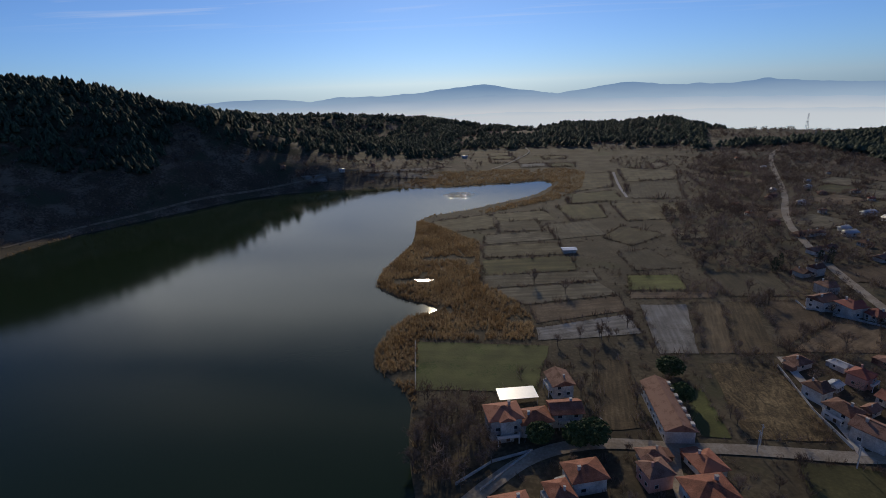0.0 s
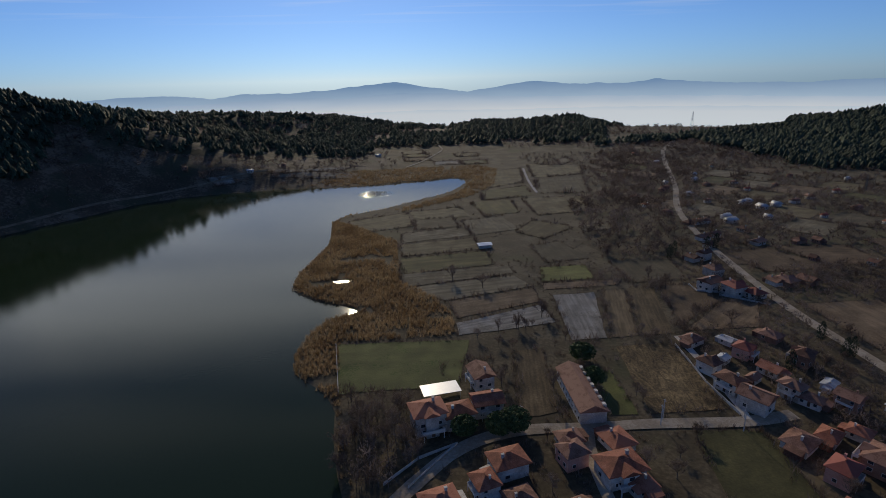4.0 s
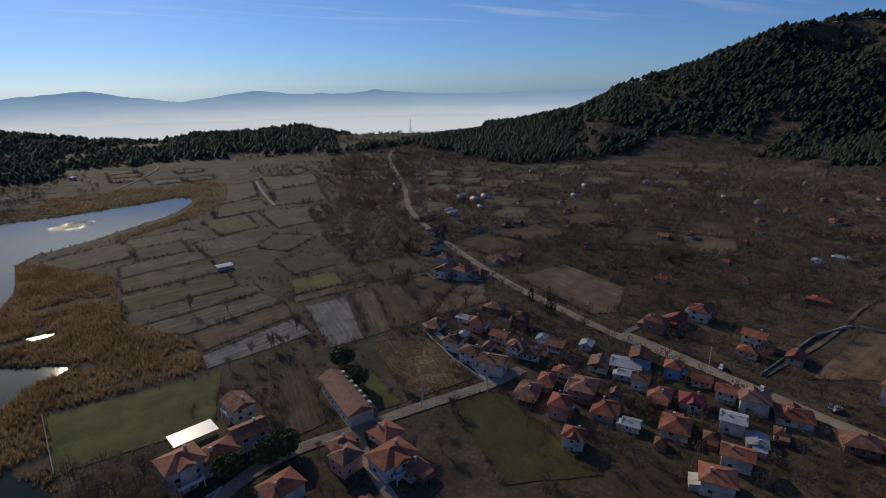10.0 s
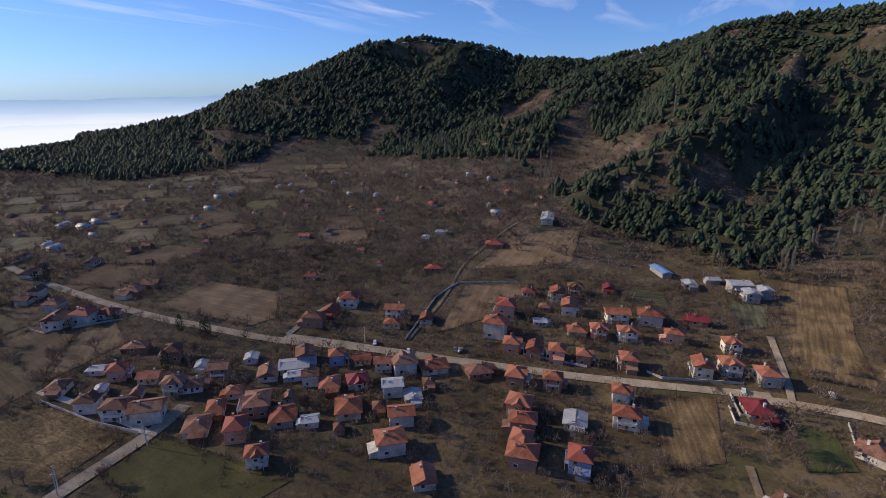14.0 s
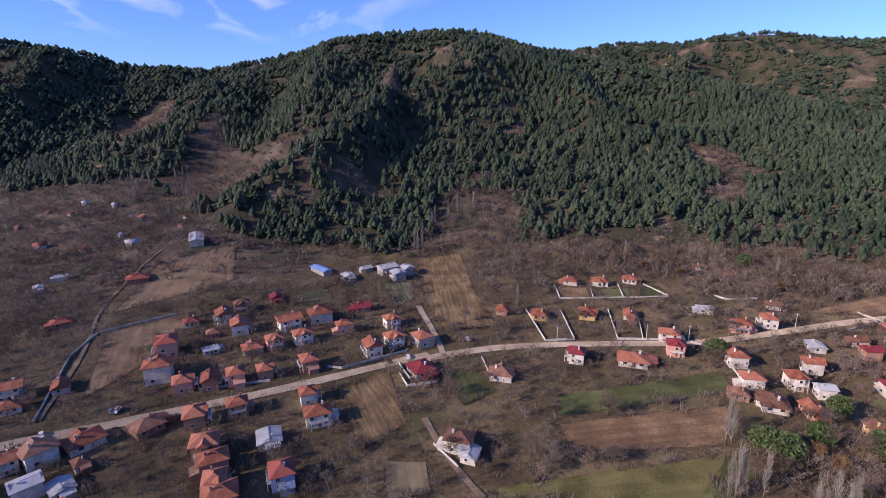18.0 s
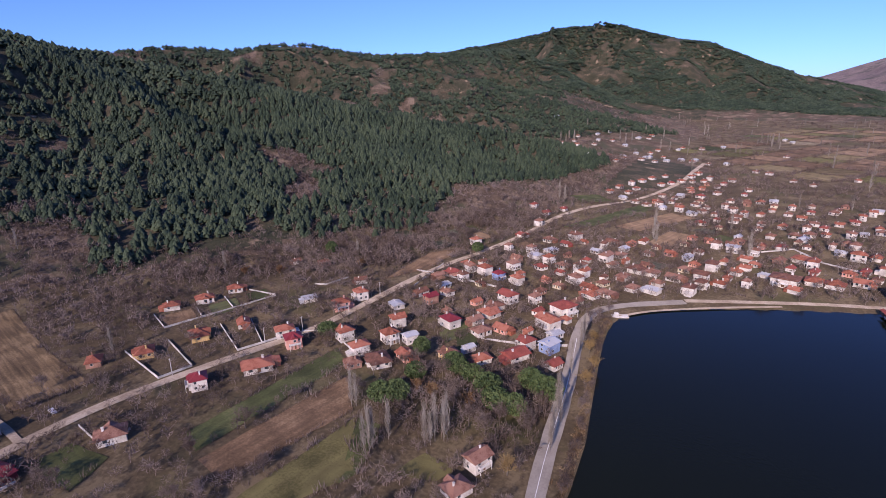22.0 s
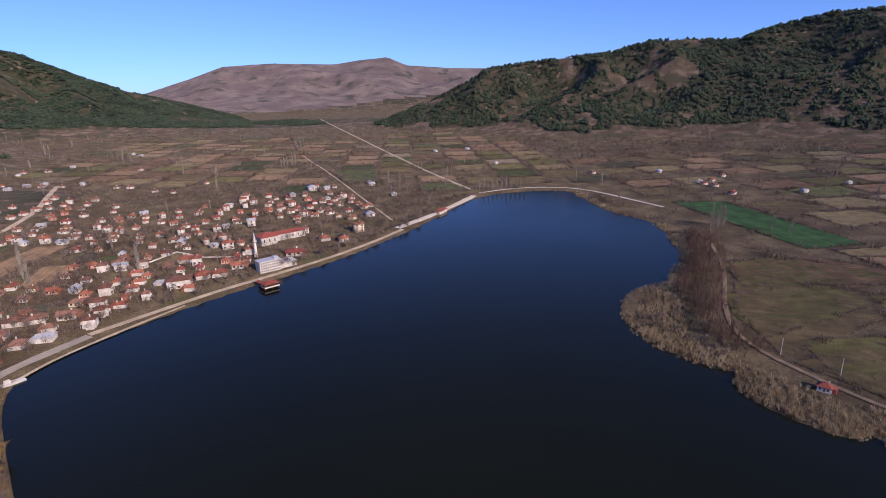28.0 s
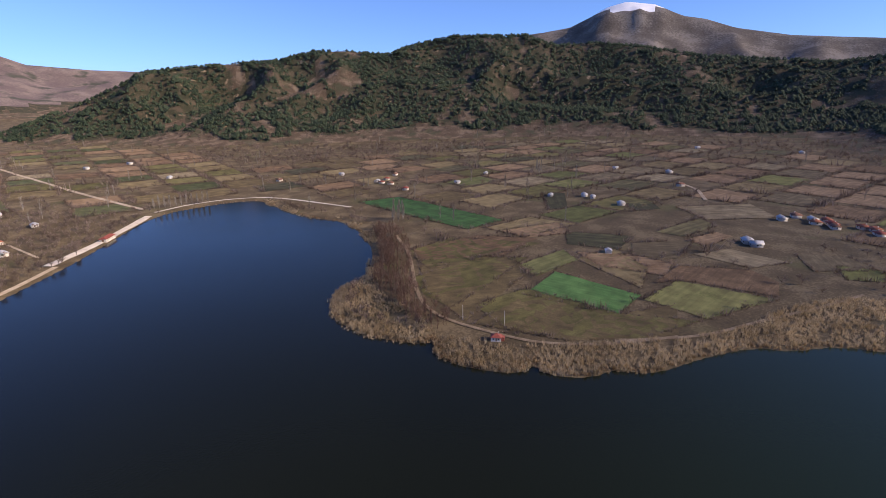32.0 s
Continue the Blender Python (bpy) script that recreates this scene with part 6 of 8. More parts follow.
def field_material(name, colors, row=0.0, depth=0.5, bump=0.15, wander=0.6):
    """Soil or crop: patches, grain and rows a given distance apart, along the field's own side."""
    m = material(name, colors, 14, 0.95, 16, bump, per_object=0.6)
    n, l = m.node_tree.nodes, m.node_tree.links
    b = n["Principled BSDF"]
    if colors[0][1] > colors[0][0]:
        b.inputs["Diffuse Roughness"].default_value = 0.0
    tc, mp, rows, spread = n.new("ShaderNodeTexCoord"), n.new("ShaderNodeMapping"), n.new("ShaderNodeTexNoise"), n.new("ShaderNodeTexNoise")
    mp.inputs["Scale"].default_value = (0.035 * (1 + wander), 1.0, 0.2)
    rows.inputs["Scale"].default_value, rows.inputs["Detail"].default_value, rows.inputs["Distortion"].default_value = 0.8 / row, 4.0, 0.25 * wander
    spread.inputs["Scale"].default_value, spread.inputs["Detail"].default_value = 0.09, 6.0
    l.new(tc.outputs["Object"], mp.inputs[0]); l.new(mp.outputs[0], rows.inputs["Vector"]); l.new(tc.outputs["Object"], spread.inputs["Vector"])
    last = b.inputs["Base Color"].links[0].from_socket
    for source, low in ((rows, 1 - 1.15 * depth), (spread, 0.72)):
        mr, mx = n.new("ShaderNodeMapRange"), n.new("ShaderNodeMix")
        mr.inputs["From Min"].default_value, mr.inputs["From Max"].default_value = 0.36, 0.64
        mr.inputs["To Min"].default_value, mr.inputs["To Max"].default_value = max(low, 0.25), 1.12
        mx.data_type, mx.blend_type = "RGBA", "MULTIPLY"
        mx.inputs["Factor"].default_value = 1.0
        l.new(source.outputs["Fac"], mr.inputs[0]); l.new(last, mx.inputs["A"]); l.new(mr.outputs[0], mx.inputs["B"])
        last = mx.outputs["Result"]
    l.new(last, b.inputs["Base Color"])
    return m


FIELD = {
    "straw": (field_material("straw_stubble", [(0.105, 0.082, 0.046), (0.165, 0.131, 0.076), (0.235, 0.192, 0.118)], 2.2, 0.25), "stubble field of pale dry straw"),
    "pale": (field_material("bleached_stubble", [(0.18, 0.157, 0.12), (0.275, 0.247, 0.2), (0.36, 0.33, 0.28)], 1.8, 0.3), "bleached fallow field with pale stubble"),
    "furrow": (field_material("furrowed_soil", [(0.12, 0.08, 0.04), (0.19, 0.13, 0.066), (0.25, 0.175, 0.094)], 1.3, 0.4, 0.15, 1.2), "furrowed field with straw-coloured rows"),
    "brown": (field_material("ploughed_soil", [(0.115, 0.073, 0.04), (0.185, 0.12, 0.068), (0.245, 0.167, 0.098)], 2.0, 0.18), "ploughed brown field"),
    "orchard": (field_material("orchard_floor", [(0.045, 0.048, 0.024), (0.075, 0.075, 0.036), (0.11, 0.1, 0.05)], 4.5, 0.45), "dark orchard plot in rows"),
    "olive": (field_material("dry_meadow", [(0.093, 0.07, 0.033), (0.148, 0.113, 0.053), (0.2, 0.158, 0.08)], 3.0, 0.15), "olive-brown meadow"),
    "meadow": (field_material("winter_meadow", [(0.072, 0.066, 0.022), (0.103, 0.094, 0.032), (0.14, 0.125, 0.048)], 3.5, 0.12), "brown-green winter meadow"),
    "green": (field_material("winter_grass", [(0.072, 0.082, 0.026), (0.102, 0.115, 0.038), (0.14, 0.145, 0.055)], 2.5, 0.15), "green winter grass plot"),
    "bright": (field_material("winter_wheat", [(0.036, 0.10, 0.028), (0.05, 0.14, 0.04), (0.07, 0.165, 0.05)], 2.0, 0.12), "bright green winter wheat field"),
    "pitch": (field_material("pitch_turf", [(0.026, 0.047, 0.009), (0.037, 0.064, 0.013), (0.074, 0.084, 0.032)], 6.0, 0.1), "worn grass football pitch"),
    "garden": (field_material("garden_beds", [(0.08, 0.085, 0.045), (0.14, 0.14, 0.08), (0.2, 0.19, 0.12)], 1.6, 0.55), "vegetable garden in beds"),
    "clay": (field_material("churned_clay", [(0.17, 0.11, 0.048), (0.36, 0.245, 0.112), (0.52, 0.375, 0.195)], 3.0, 0.55, 0.3, 12.0), "churned clay building plot with wheel tracks"),
}


# ---------------------------------------------------------------- roads
def ribbon(name, line, width, mat, lift, label, category, dashed=0.0, kind="structure"):
    """A strip laid on the ground along a line."""
    p = rounded(line, 2, False)
    seg = np.hypot(*np.diff(p, axis=0).T)
    s = np.concatenate([[0], np.cumsum(seg)])
    n = max(2, int(s[-1] / 4))
    u = np.linspace(0, s[-1], n)
    x, y = np.interp(u, s, p[:, 0]), np.interp(u, s, p[:, 1])
    tx, ty = np.gradient(x), np.gradient(y)
    q = np.hypot(tx, ty) + 1e-9
    nx, ny = -ty / q, tx / q
    w = width * (1 + 0.22 * (value_noise(u / 9, u * 0 + width, 5) - 0.5))
    rows = []
    for k in (-0.5, -0.17, 0.17, 0.5):
        px, py = x + nx * w * k, y + ny * w * k
        far = np.hypot(px, py)
        ground = np.maximum(land(px, py), 0.25)
        wide = np.pad(ground, 3, mode="edge")
        ground = np.maximum(ground, np.convolve(wide, np.ones(7) / 7, "valid"))
        z = ground + lift + 0.00045 * far + (0.05 if abs(k) < 0.4 else 0.0)
        rows.append(np.stack([px, py, z], 1))
    v = np.stack(rows, 1).reshape(-1, 3)
    i, j = np.meshgrid(np.arange(n - 1), np.arange(3), indexing="ij")
    f = np.stack([i * 4 + j, (i + 1) * 4 + j, (i + 1) * 4 + j + 1, i * 4 + j + 1], -1).reshape(-1, 4)[:, ::-1]
    ob = new(name, mesh_from(name, v, f, mat, None, True))
    return tagged(ob, label, category, kind=kind)


ROAD_LOOK = {"track": (TRACK, "narrow brown earth track"), "dirt": (DIRT, "pale dusty dirt road"), "pale": (PALE, "light gravel track"), "asphalt": (ASPHALT, "worn grey asphalt road beside the lake")}
for name, width, look_of, line in ROADS:
    mat, label = ROAD_LOOK[look_of]
    ob = ribbon(name, line, width, mat, 0.22, label, "road")
    if name == "lake_road":
        mark = ribbon("centre_line", line[:6], 0.22, PAINT, 0.34, "faded white centre line", "", kind="")
        mark.parent = ob


# ---------------------------------------------------------------- fields
def build_field(kind, corners, name="field"):
    c = np.array(corners, float)
    if len(c) == 4:
        la = max(np.hypot(*(c[1] - c[0])), np.hypot(*(c[2] - c[3])))
        lb = max(np.hypot(*(c[3] - c[0])), np.hypot(*(c[2] - c[1])))
        n, m = int(np.clip(la / 7, 3, 24)), int(np.clip(lb / 7, 3, 24))
        u, w = np.meshgrid(np.linspace(0, 1, n), np.linspace(0, 1, m), indexing="ij")
        u, w = u.ravel()[:, None], w.ravel()[:, None]
        p = (1 - u) * (1 - w) * c[0] + u * (1 - w) * c[1] + u * w * c[2] + (1 - u) * w * c[3]
        i, j = np.meshgrid(np.arange(n - 1), np.arange(m - 1), indexing="ij")
        f = np.stack([i * m + j, (i + 1) * m + j, (i + 1) * m + j + 1, i * m + j + 1], -1).reshape(-1, 4)
        edge = ((u == 0) | (u == 1) | (w == 0) | (w == 1)).ravel()
        p = p + edge[:, None] * (RNG.random(p.shape) - 0.5) * 0.9
    else:
        bm = bmesh.new()
        bm.faces.new([bm.verts.new((x, y, 0)) for x, y in c])
        bmesh.ops.triangulate(bm, faces=bm.faces[:])
        bmesh.ops.subdivide_edges(bm, edges=bm.edges[:], cuts=5, use_grid_fill=True)
        bmesh.ops.triangulate(bm, faces=bm.faces[:])
        bm.verts.index_update()
        p = np.array([v.co[:2] for v in bm.verts])
        f = np.array([[v.index for v in q.verts] for q in bm.faces])
        bm.free()
    a, b, d = p[f[:, 0]], p[f[:, 1]], p[f[:, 2]]
    up = ((b[:, 0] - a[:, 0]) * (d[:, 1] - a[:, 1]) - (b[:, 1] - a[:, 1]) * (d[:, 0] - a[:, 0])).sum()
    if up < 0:
        f = f[:, ::-1]
    z = land(p[:, 0], p[:, 1]) + 0.13 + 0.0004 * np.hypot(p[:, 0], p[:, 1])
    mat, label = FIELD[kind]
    o = np.array([*c[0], float(z[0])])
    t = math.atan2(*(c[1] - c[0])[::-1]) if np.hypot(*(c[1] - c[0])) > np.hypot(*(c[-1] - c[0])) else math.atan2(*(c[-1] - c[0])[::-1])
    local = np.column_stack([p, z]) - o
    ca, sa = math.cos(-t), math.sin(-t)
    local = np.column_stack([local[:, 0] * ca - local[:, 1] * sa, local[:, 0] * sa + local[:, 1] * ca, local[:, 2]])
    ob = new(name, mesh_from(name, local, f, mat, None, True))
    ob.matrix_world = Matrix.Translation(o) @ Matrix.Rotation(t, 4, "Z")
    return tagged(ob, label, "field", "fields of the valley")


for kind, corners in FIELDS:
    build_field(kind, corners)
FIELD_POLYS = [np.array(c, float) for _, c in FIELDS]
HOUSE_XY = np.array([(h[2], h[3]) for h in HOUSES])
ROAD_LINES = [np.array(r[3], float) for r in ROADS]


def free_of(x, y, houses=7.0, roads=5.0, fields=True, reeds=True):
    """Ground that no house, road, field or reed bed takes up."""
    ok = np.ones(x.shape, bool)
    for hx, hy in HOUSE_XY:
        ok &= (x - hx) ** 2 + (y - hy) ** 2 > houses * houses
    for line in ROAD_LINES:
        ok &= to_line(x, y, line)[0] > roads
    if fields:
        for p in FIELD_POLYS:
            near = (x > p[:, 0].min()) & (x < p[:, 0].max()) & (y > p[:, 1].min()) & (y < p[:, 1].max())
            if near.any():
                ok[near] &= ~inside(x[near], y[near], p)
    if reeds:
        for p in (REEDS_WEST, REEDS_SOUTH, REEDS_EAST):
            ok &= ~inside(x, y, p)
    return ok


def patchwork(cx, cy, turn, nx, ny, sx, sy, chance, kinds):
    """Plots of the open valley, laid out askew in rows."""
    ca, sa = math.cos(radians(turn)), math.sin(radians(turn))
    made = []
    for i in range(nx):
        shift = RNG.uniform(-0.5, 0.5) * sy
        for j in range(ny):
            if RNG.random() > chance:
                continue
            u0, v0 = (i - nx / 2) * sx, (j - ny / 2) * sy + shift
            g = 1.4
            quad = [(u0 + g, v0 + g), (u0 + sx * RNG.uniform(0.86, 0.98), v0 + g), (u0 + sx * RNG.uniform(0.86, 0.98), v0 + sy * RNG.uniform(0.8, 0.97)), (u0 + g, v0 + sy * RNG.uniform(0.8, 0.97))]
            made.append([(cx + u * ca - v * sa, cy + u * sa + v * ca) for u, v in quad])
    if not made:
        return
    q = np.array(made)
    mid = q.mean(1)
    probe = np.concatenate([q, mid[:, None]], 1)
    px, py = probe[..., 0].ravel(), probe[..., 1].ravel()
    z, share, d = land(px, py, True)
    ok = (free_of(px, py, 9, 4) & (share < 0.012) & (d > 14)).reshape(len(q), 5).all(1)
    for c in q[ok]:
        build_field(kinds[RNG.integers(len(kinds))], c)
        FIELD_POLYS.append(c)


DULL = ["brown", "brown", "olive", "straw", "olive", "brown", "meadow", "green"]
patchwork(-330, -1050, -28, 15, 13, 62, 62, 0.9, DULL)
patchwork(-760, -150, 62, 15, 12, 56, 70, 0.9, DULL + ["orchard", "straw"])
patchwork(440, 420, 35, 10, 11, 44, 40, 0.5, ["brown", "olive", "meadow", "straw"])
patchwork(-190, 780, 5, 14, 5, 40, 34, 0.6, ["olive", "straw", "brown", "pale", "orchard"])
patchwork(330, 560, 30, 7, 8, 34, 42, 0.6, ["olive", "straw", "meadow", "brown"])
patchwork(330, -30, 5, 5, 6, 26, 24, 0.35, ["brown", "garden", "olive"])
patchwork(120, -420, -25, 12, 11, 22, 20, 0.3, ["brown", "garden", "green", "olive"])


# ---------------------------------------------------------------- houses
def roof_shape(style, w, d, h, over=0.75):
    """A tiled roof with eaves: hipped, gabled, or hipped with a front gable."""
    bm = bmesh.new()
    x, y = w / 2 + over, d / 2 + over
    low = [(-x, -y, 0), (x, -y, 0), (x, y, 0), (-x, y, 0)]
    under = [bm.verts.new((a, b, -0.16)) for a, b, _ in low]
    eave = [bm.verts.new(c) for c in low]
    long_x = w >= d
    half = abs(w - d) / 2 + (0.0 if style != "gable" else min(x, y))
    if long_x:
        ra, rb = bm.verts.new((-half, 0, h)), bm.verts.new((half, 0, h))
        bm.faces.new((eave[0], eave[1], rb, ra)); bm.faces.new((eave[2], eave[3], ra, rb))
        bm.faces.new((eave[1], eave[2], rb)); bm.faces.new((eave[3], eave[0], ra))
    else:
        ra, rb = bm.verts.new((0, -half, h)), bm.verts.new((0, half, h))
        bm.faces.new((eave[1], eave[2], rb, ra)); bm.faces.new((eave[3], eave[0], ra, rb))
        bm.faces.new((eave[0], eave[1], ra)); bm.faces.new((eave[2], eave[3], rb))
    for i in range(4):
        j = (i + 1) % 4
        bm.faces.new((under[i], under[j], eave[j], eave[i]))
    bm.faces.new(under[::-1])
    if style == "cross":
        g, k, t = w * 0.22, y + 0.9, h * 0.72
        a, b = bm.verts.new((-g - 0.4, -k, 0.03)), bm.verts.new((g + 0.4, -k, 0.03))
        c, e = bm.verts.new((0, -k, t)), bm.verts.new((0, -0.1, t))
        f1, f2 = bm.verts.new((-g - 0.4, -y * 0.3, 0.03)), bm.verts.new((g + 0.4, -y * 0.3, 0.03))
        bm.faces.new((a, c, e, f1)); bm.faces.new((c, b, f2, e)); bm.faces.new((a, b, c))
        bm.faces.new((b, a, f1, f2))
    # ridge capping
    if half > 0.3:
        box(bm, 0, 0, h - 0.04, (2 * half if long_x else 0.3), (0.3 if long_x else 2 * half), 0.14)
    return bm


HOUSE_STOCK = {}


def house(group, code, style, size, near, m, label):
    key = (code, style, near)
    if key in HOUSE_STOCK:
        first = HOUSE_STOCK[key]
        ob = copy_thing(first, m @ Matrix.Diagonal([1 / k for k in first.scale] + [1]))
        return tagged(ob, label, "house", group)
    floors, wall_m, roof_m = int(code[0]), WALLS[code[1]], ROOFS[code[2]]
    w, d = 9.0, 7.8
    h = 2.55 * floors + 0.35
    root = new("house")
    bm = bmesh.new()
    box(bm, 0, 0, -1.2, w, d, h + 1.2)
    if style == "cross":
        box(bm, 0, -d / 2 - 0.6, -1.2, w * 0.42, 1.4, h + 1.2)
    for f in range(1, floors):
        box(bm, 0, 0, 2.55 * f + 0.2, w + 0.12, d + 0.12, 0.22)
    box(bm, 0, 0, -1.2, w + 0.16, d + 0.16, 1.55)
    if style == "gable":
        rise = 1.75
        a = [bm.verts.new((sx * w / 2, sy * d / 2, h)) for sx, sy in ((-1, -1), (-1, 1))] + [bm.verts.new((-w / 2, 0, h + rise * 0.9))]
        b = [bm.verts.new((sx * w / 2, sy * d / 2, h)) for sx, sy in ((1, -1), (1, 1))] + [bm.verts.new((w / 2, 0, h + rise * 0.9))]
        bm.faces.new((a[1], a[0], a[2])); bm.faces.new((b[0], b[1], b[2]))
    part("wall", bm, wall_m, root)
    rise = {"hip": 2.1, "cross": 2.2, "gable": 1.95}[style] * (0.55 if code[2] == "g" else 1.0)
    roof = part("roof", roof_shape(style, w, d, rise), roof_m, root)
    roof.location.z = h
    bm = bmesh.new()
    box(bm, w * 0.22, d * 0.12, h + rise * 0.35, 0.7, 0.6, rise * 0.95)
    box(bm, w * 0.22, d * 0.12, h + rise * 1.3, 0.9, 0.8, 0.15)
    part("chimney", bm, wall_m, root)
    if style == "hip" and near or style == "gable" and floors == 1:
        bm = bmesh.new()
        ax, ay = w * 0.5 + 1.4, d * 0.12
        box(bm, ax, ay, -1.2, 2.9, d * 0.62, 3.5)
        slope = [bm.verts.new(c) for c in ((w * 0.5 - 0.1, ay - d * 0.36, 3.0), (ax + 1.8, ay - d * 0.36, 2.2), (ax + 1.8, ay + d * 0.36, 2.2), (w * 0.5 - 0.1, ay + d * 0.36, 3.0))]
        top = [bm.verts.new(v.co + Vector((0, 0, 0.16))) for v in slope]
        bm.faces.new(slope[::-1]); bm.faces.new(top)
        for i in range(4):
            bm.faces.new((slope[i], slope[(i + 1) % 4], top[(i + 1) % 4], top[i]))
        part("lean_to", bm, roof_m if floors == 1 else wall_m, root)
    # windows and door on all four sides
    spots = []
    for f in range(floors):
        z = 2.55 * f + 1.15
        sides = [(-w * 0.28, -d / 2, 0), (w * 0.28, -d / 2, 0), (w / 2, -d * 0.22, 1), (w / 2, d * 0.24, 1), (-w / 2, d * 0.1, 1), (w * 0.2, d / 2, 0)]
        if style == "cross" and f == floors - 1:
            sides[0] = (0.0, -d / 2 - 1.3, 0)
        spots += [(x, y, z, q) for x, y, q in (sides if near == 2 else sides[:4])]
    for x, y, z, q in spots[: 9 if near == 2 else 4 if near else 2]:
        out = 0.04
        fx, fy = (math.copysign(out, x), 0) if q else (0, math.copysign(out, y))
        bm = bmesh.new()
        sx, sy = (0.12, 1.5) if q else (1.5, 0.12)
        if near == 2:
            box(bm, x + fx, y + fy, z, sx, sy, 1.35)
            win = part("window", bm, FRAME, root)
            bm = bmesh.new()
            px, py = (0.14, 1.26) if q else (1.26, 0.14)
            box(bm, x + fx * 1.4, y + fy * 1.4, z + 0.1, px, py, 1.12)
            part("pane", bm, GLASS, win)
        else:
            box(bm, x + fx, y + fy, z, sx, sy, 1.3)
            part("window", bm, GLASS, root)
    if near:
        bm = bmesh.new()
        box(bm, w * 0.02, -d / 2 - (1.32 if style == "cross" else 0.03), 0.3, 1.05, 0.12, 2.1)
        part("door", bm, WOODEN, root)
    if floors > 1 and near:
        bm = bmesh.new()
        y = -d / 2 - (1.9 if style == "cross" else 0.75)
        box(bm, 0, y, 2.6, w * 0.72, 1.5, 0.18)
        for s in (-1, 1):
            box(bm, s * w * 0.355, y, 2.75, 0.1, 1.5, 0.9)
        box(bm, 0, y - 0.7, 2.75, w * 0.72, 0.1, 0.9)
        for s in (-1, 1):
            box(bm, s * w * 0.33, y - 0.6, -0.8, 0.25, 0.25, 3.45)
        part("balcony", bm, FRAME, root)
    HOUSE_STOCK[key] = root
    root.matrix_basis = m
    return tagged(root, label, "house", group)


WALL_WORD = {"w": "white", "c": "cream", "p": "pink", "y": "ochre", "u": "blue", "n": "brick-brown", "g": "grey"}
ROOF_WORD = {"o": "orange tiled", "b": "weathered brown tiled", "r": "red tiled", "d": "maroon", "g": "grey sheet-metal"}
FLOOR_WORD = {"1": "low single-storey", "2": "two-storey", "3": "tall three-storey"}


def infill(n, polygon, gap, turn, codes, group, lo, hi):
    """Further houses of a quarter, a few steps from their neighbours."""
    p = np.array(polygon, float)
    made = [(h[2], h[3]) for h in HOUSES]
    for _ in range(n * 40):
        x, y = RNG.uniform(p[:, 0].min(), p[:, 0].max()), RNG.uniform(p[:, 1].min(), p[:, 1].max())
        if n <= 0 or not inside(np.array([x]), np.array([y]), p)[0]:
            continue
        if min((x - a) ** 2 + (y - b) ** 2 for a, b in made) < gap * gap:
            continue
        if not free_of(np.array([x]), np.array([y]), 1.0, 7.0)[0]:
            continue
        made.append((x, y)); n -= 1
        HOUSES.append((group, turn, round(x, 1), round(y, 1), round(RNG.uniform(lo, hi), 1), codes[int(RNG.integers(len(codes)))]))


MIXED = ["1wb", "1wo", "2wo", "1wr", "1wg", "2wb", "1nb", "1cb", "1po", "1wb"]
infill(78, QUARTER_CENTRE, 11.2, -18, MIXED, "houses of the village centre", 5.5, 9)
infill(75, QUARTER_NORTH, 12, -10, MIXED, "houses of the village centre", 7, 10)
infill(28, QUARTER_FAR, 16, -25, ["1wb", "1wg", "1wo"], "small farmhouses among the gardens", 7, 10)
infill(26, QUARTER_SOUTH, 11, 30, ["1nb", "1wb", "1wg"], "houses of the southern quarter", 4, 6.5)
infill(55, VALLEY_WOOD, 26, 20, ["1wg", "1wo", "1wb", "1nb", "1wr"], "small farmhouses among the gardens", 4, 6.5)
HOUSE_XY = np.array([(h[2], h[3]) for h in HOUSES] + [TARP, (TARP[0] - 5, TARP[1]), (TARP[0] + 5, TARP[1]), LONG_HOUSE, (LONG_HOUSE[0], LONG_HOUSE[1] + 10), (LONG_HOUSE[0], LONG_HOUSE[1] - 10)])


def arrays_of(bm, m):
    """Vertices and triangles of a bmesh, moved to its place."""
    bmesh.ops.triangulate(bm, faces=bm.faces[:])
    bm.verts.index_update()
    v = np.array([m @ q.co for q in bm.verts])
    f = np.array([[q.index for q in t.verts] for t in bm.faces])
    bm.free()
    return v, f


FAR_LOOKS = list("wcpyung"), list("obrdg")
FAR_MATS = [WALLS[c] for c in FAR_LOOKS[0]] + [ROOFS[c] for c in FAR_LOOKS[1]] + [GLASS]
FAR_LISTS = []


def far_house(code, style, m):
    """A house too far off to be told from its neighbours: body, roof, chimney and windows."""
    w, d, h = 9.0, 7.8, 2.55 * int(code[0]) + 0.35
    wall_i, roof_i = FAR_LOOKS[0].index(code[1]), 7 + FAR_LOOKS[1].index(code[2])
    bm = bmesh.new()
    box(bm, 0, 0, -1.2, w, d, h + 1.2); box(bm, w * 0.22, d * 0.12, h + 0.6, 0.7, 0.6, 2.0)
    FAR_LISTS.append((*arrays_of(bm, m), wall_i))
    FAR_LISTS.append((*arrays_of(roof_shape(style, w, d, 2.0), m @ Matrix.Translation((0, 0, h))), roof_i))
    bm = bmesh.new()
    for f in range(int(code[0])):
        for x, y, sx, sy in ((-2.5, -d / 2, 1.4, 0.1), (2.5, -d / 2, 1.4, 0.1), (w / 2, 0, 0.1, 1.4), (0, d / 2, 1.4, 0.1)):
            box(bm, x, y, 2.55 * f + 1.1, sx, sy, 1.3)
    FAR_LISTS.append((*arrays_of(bm, m), 12))


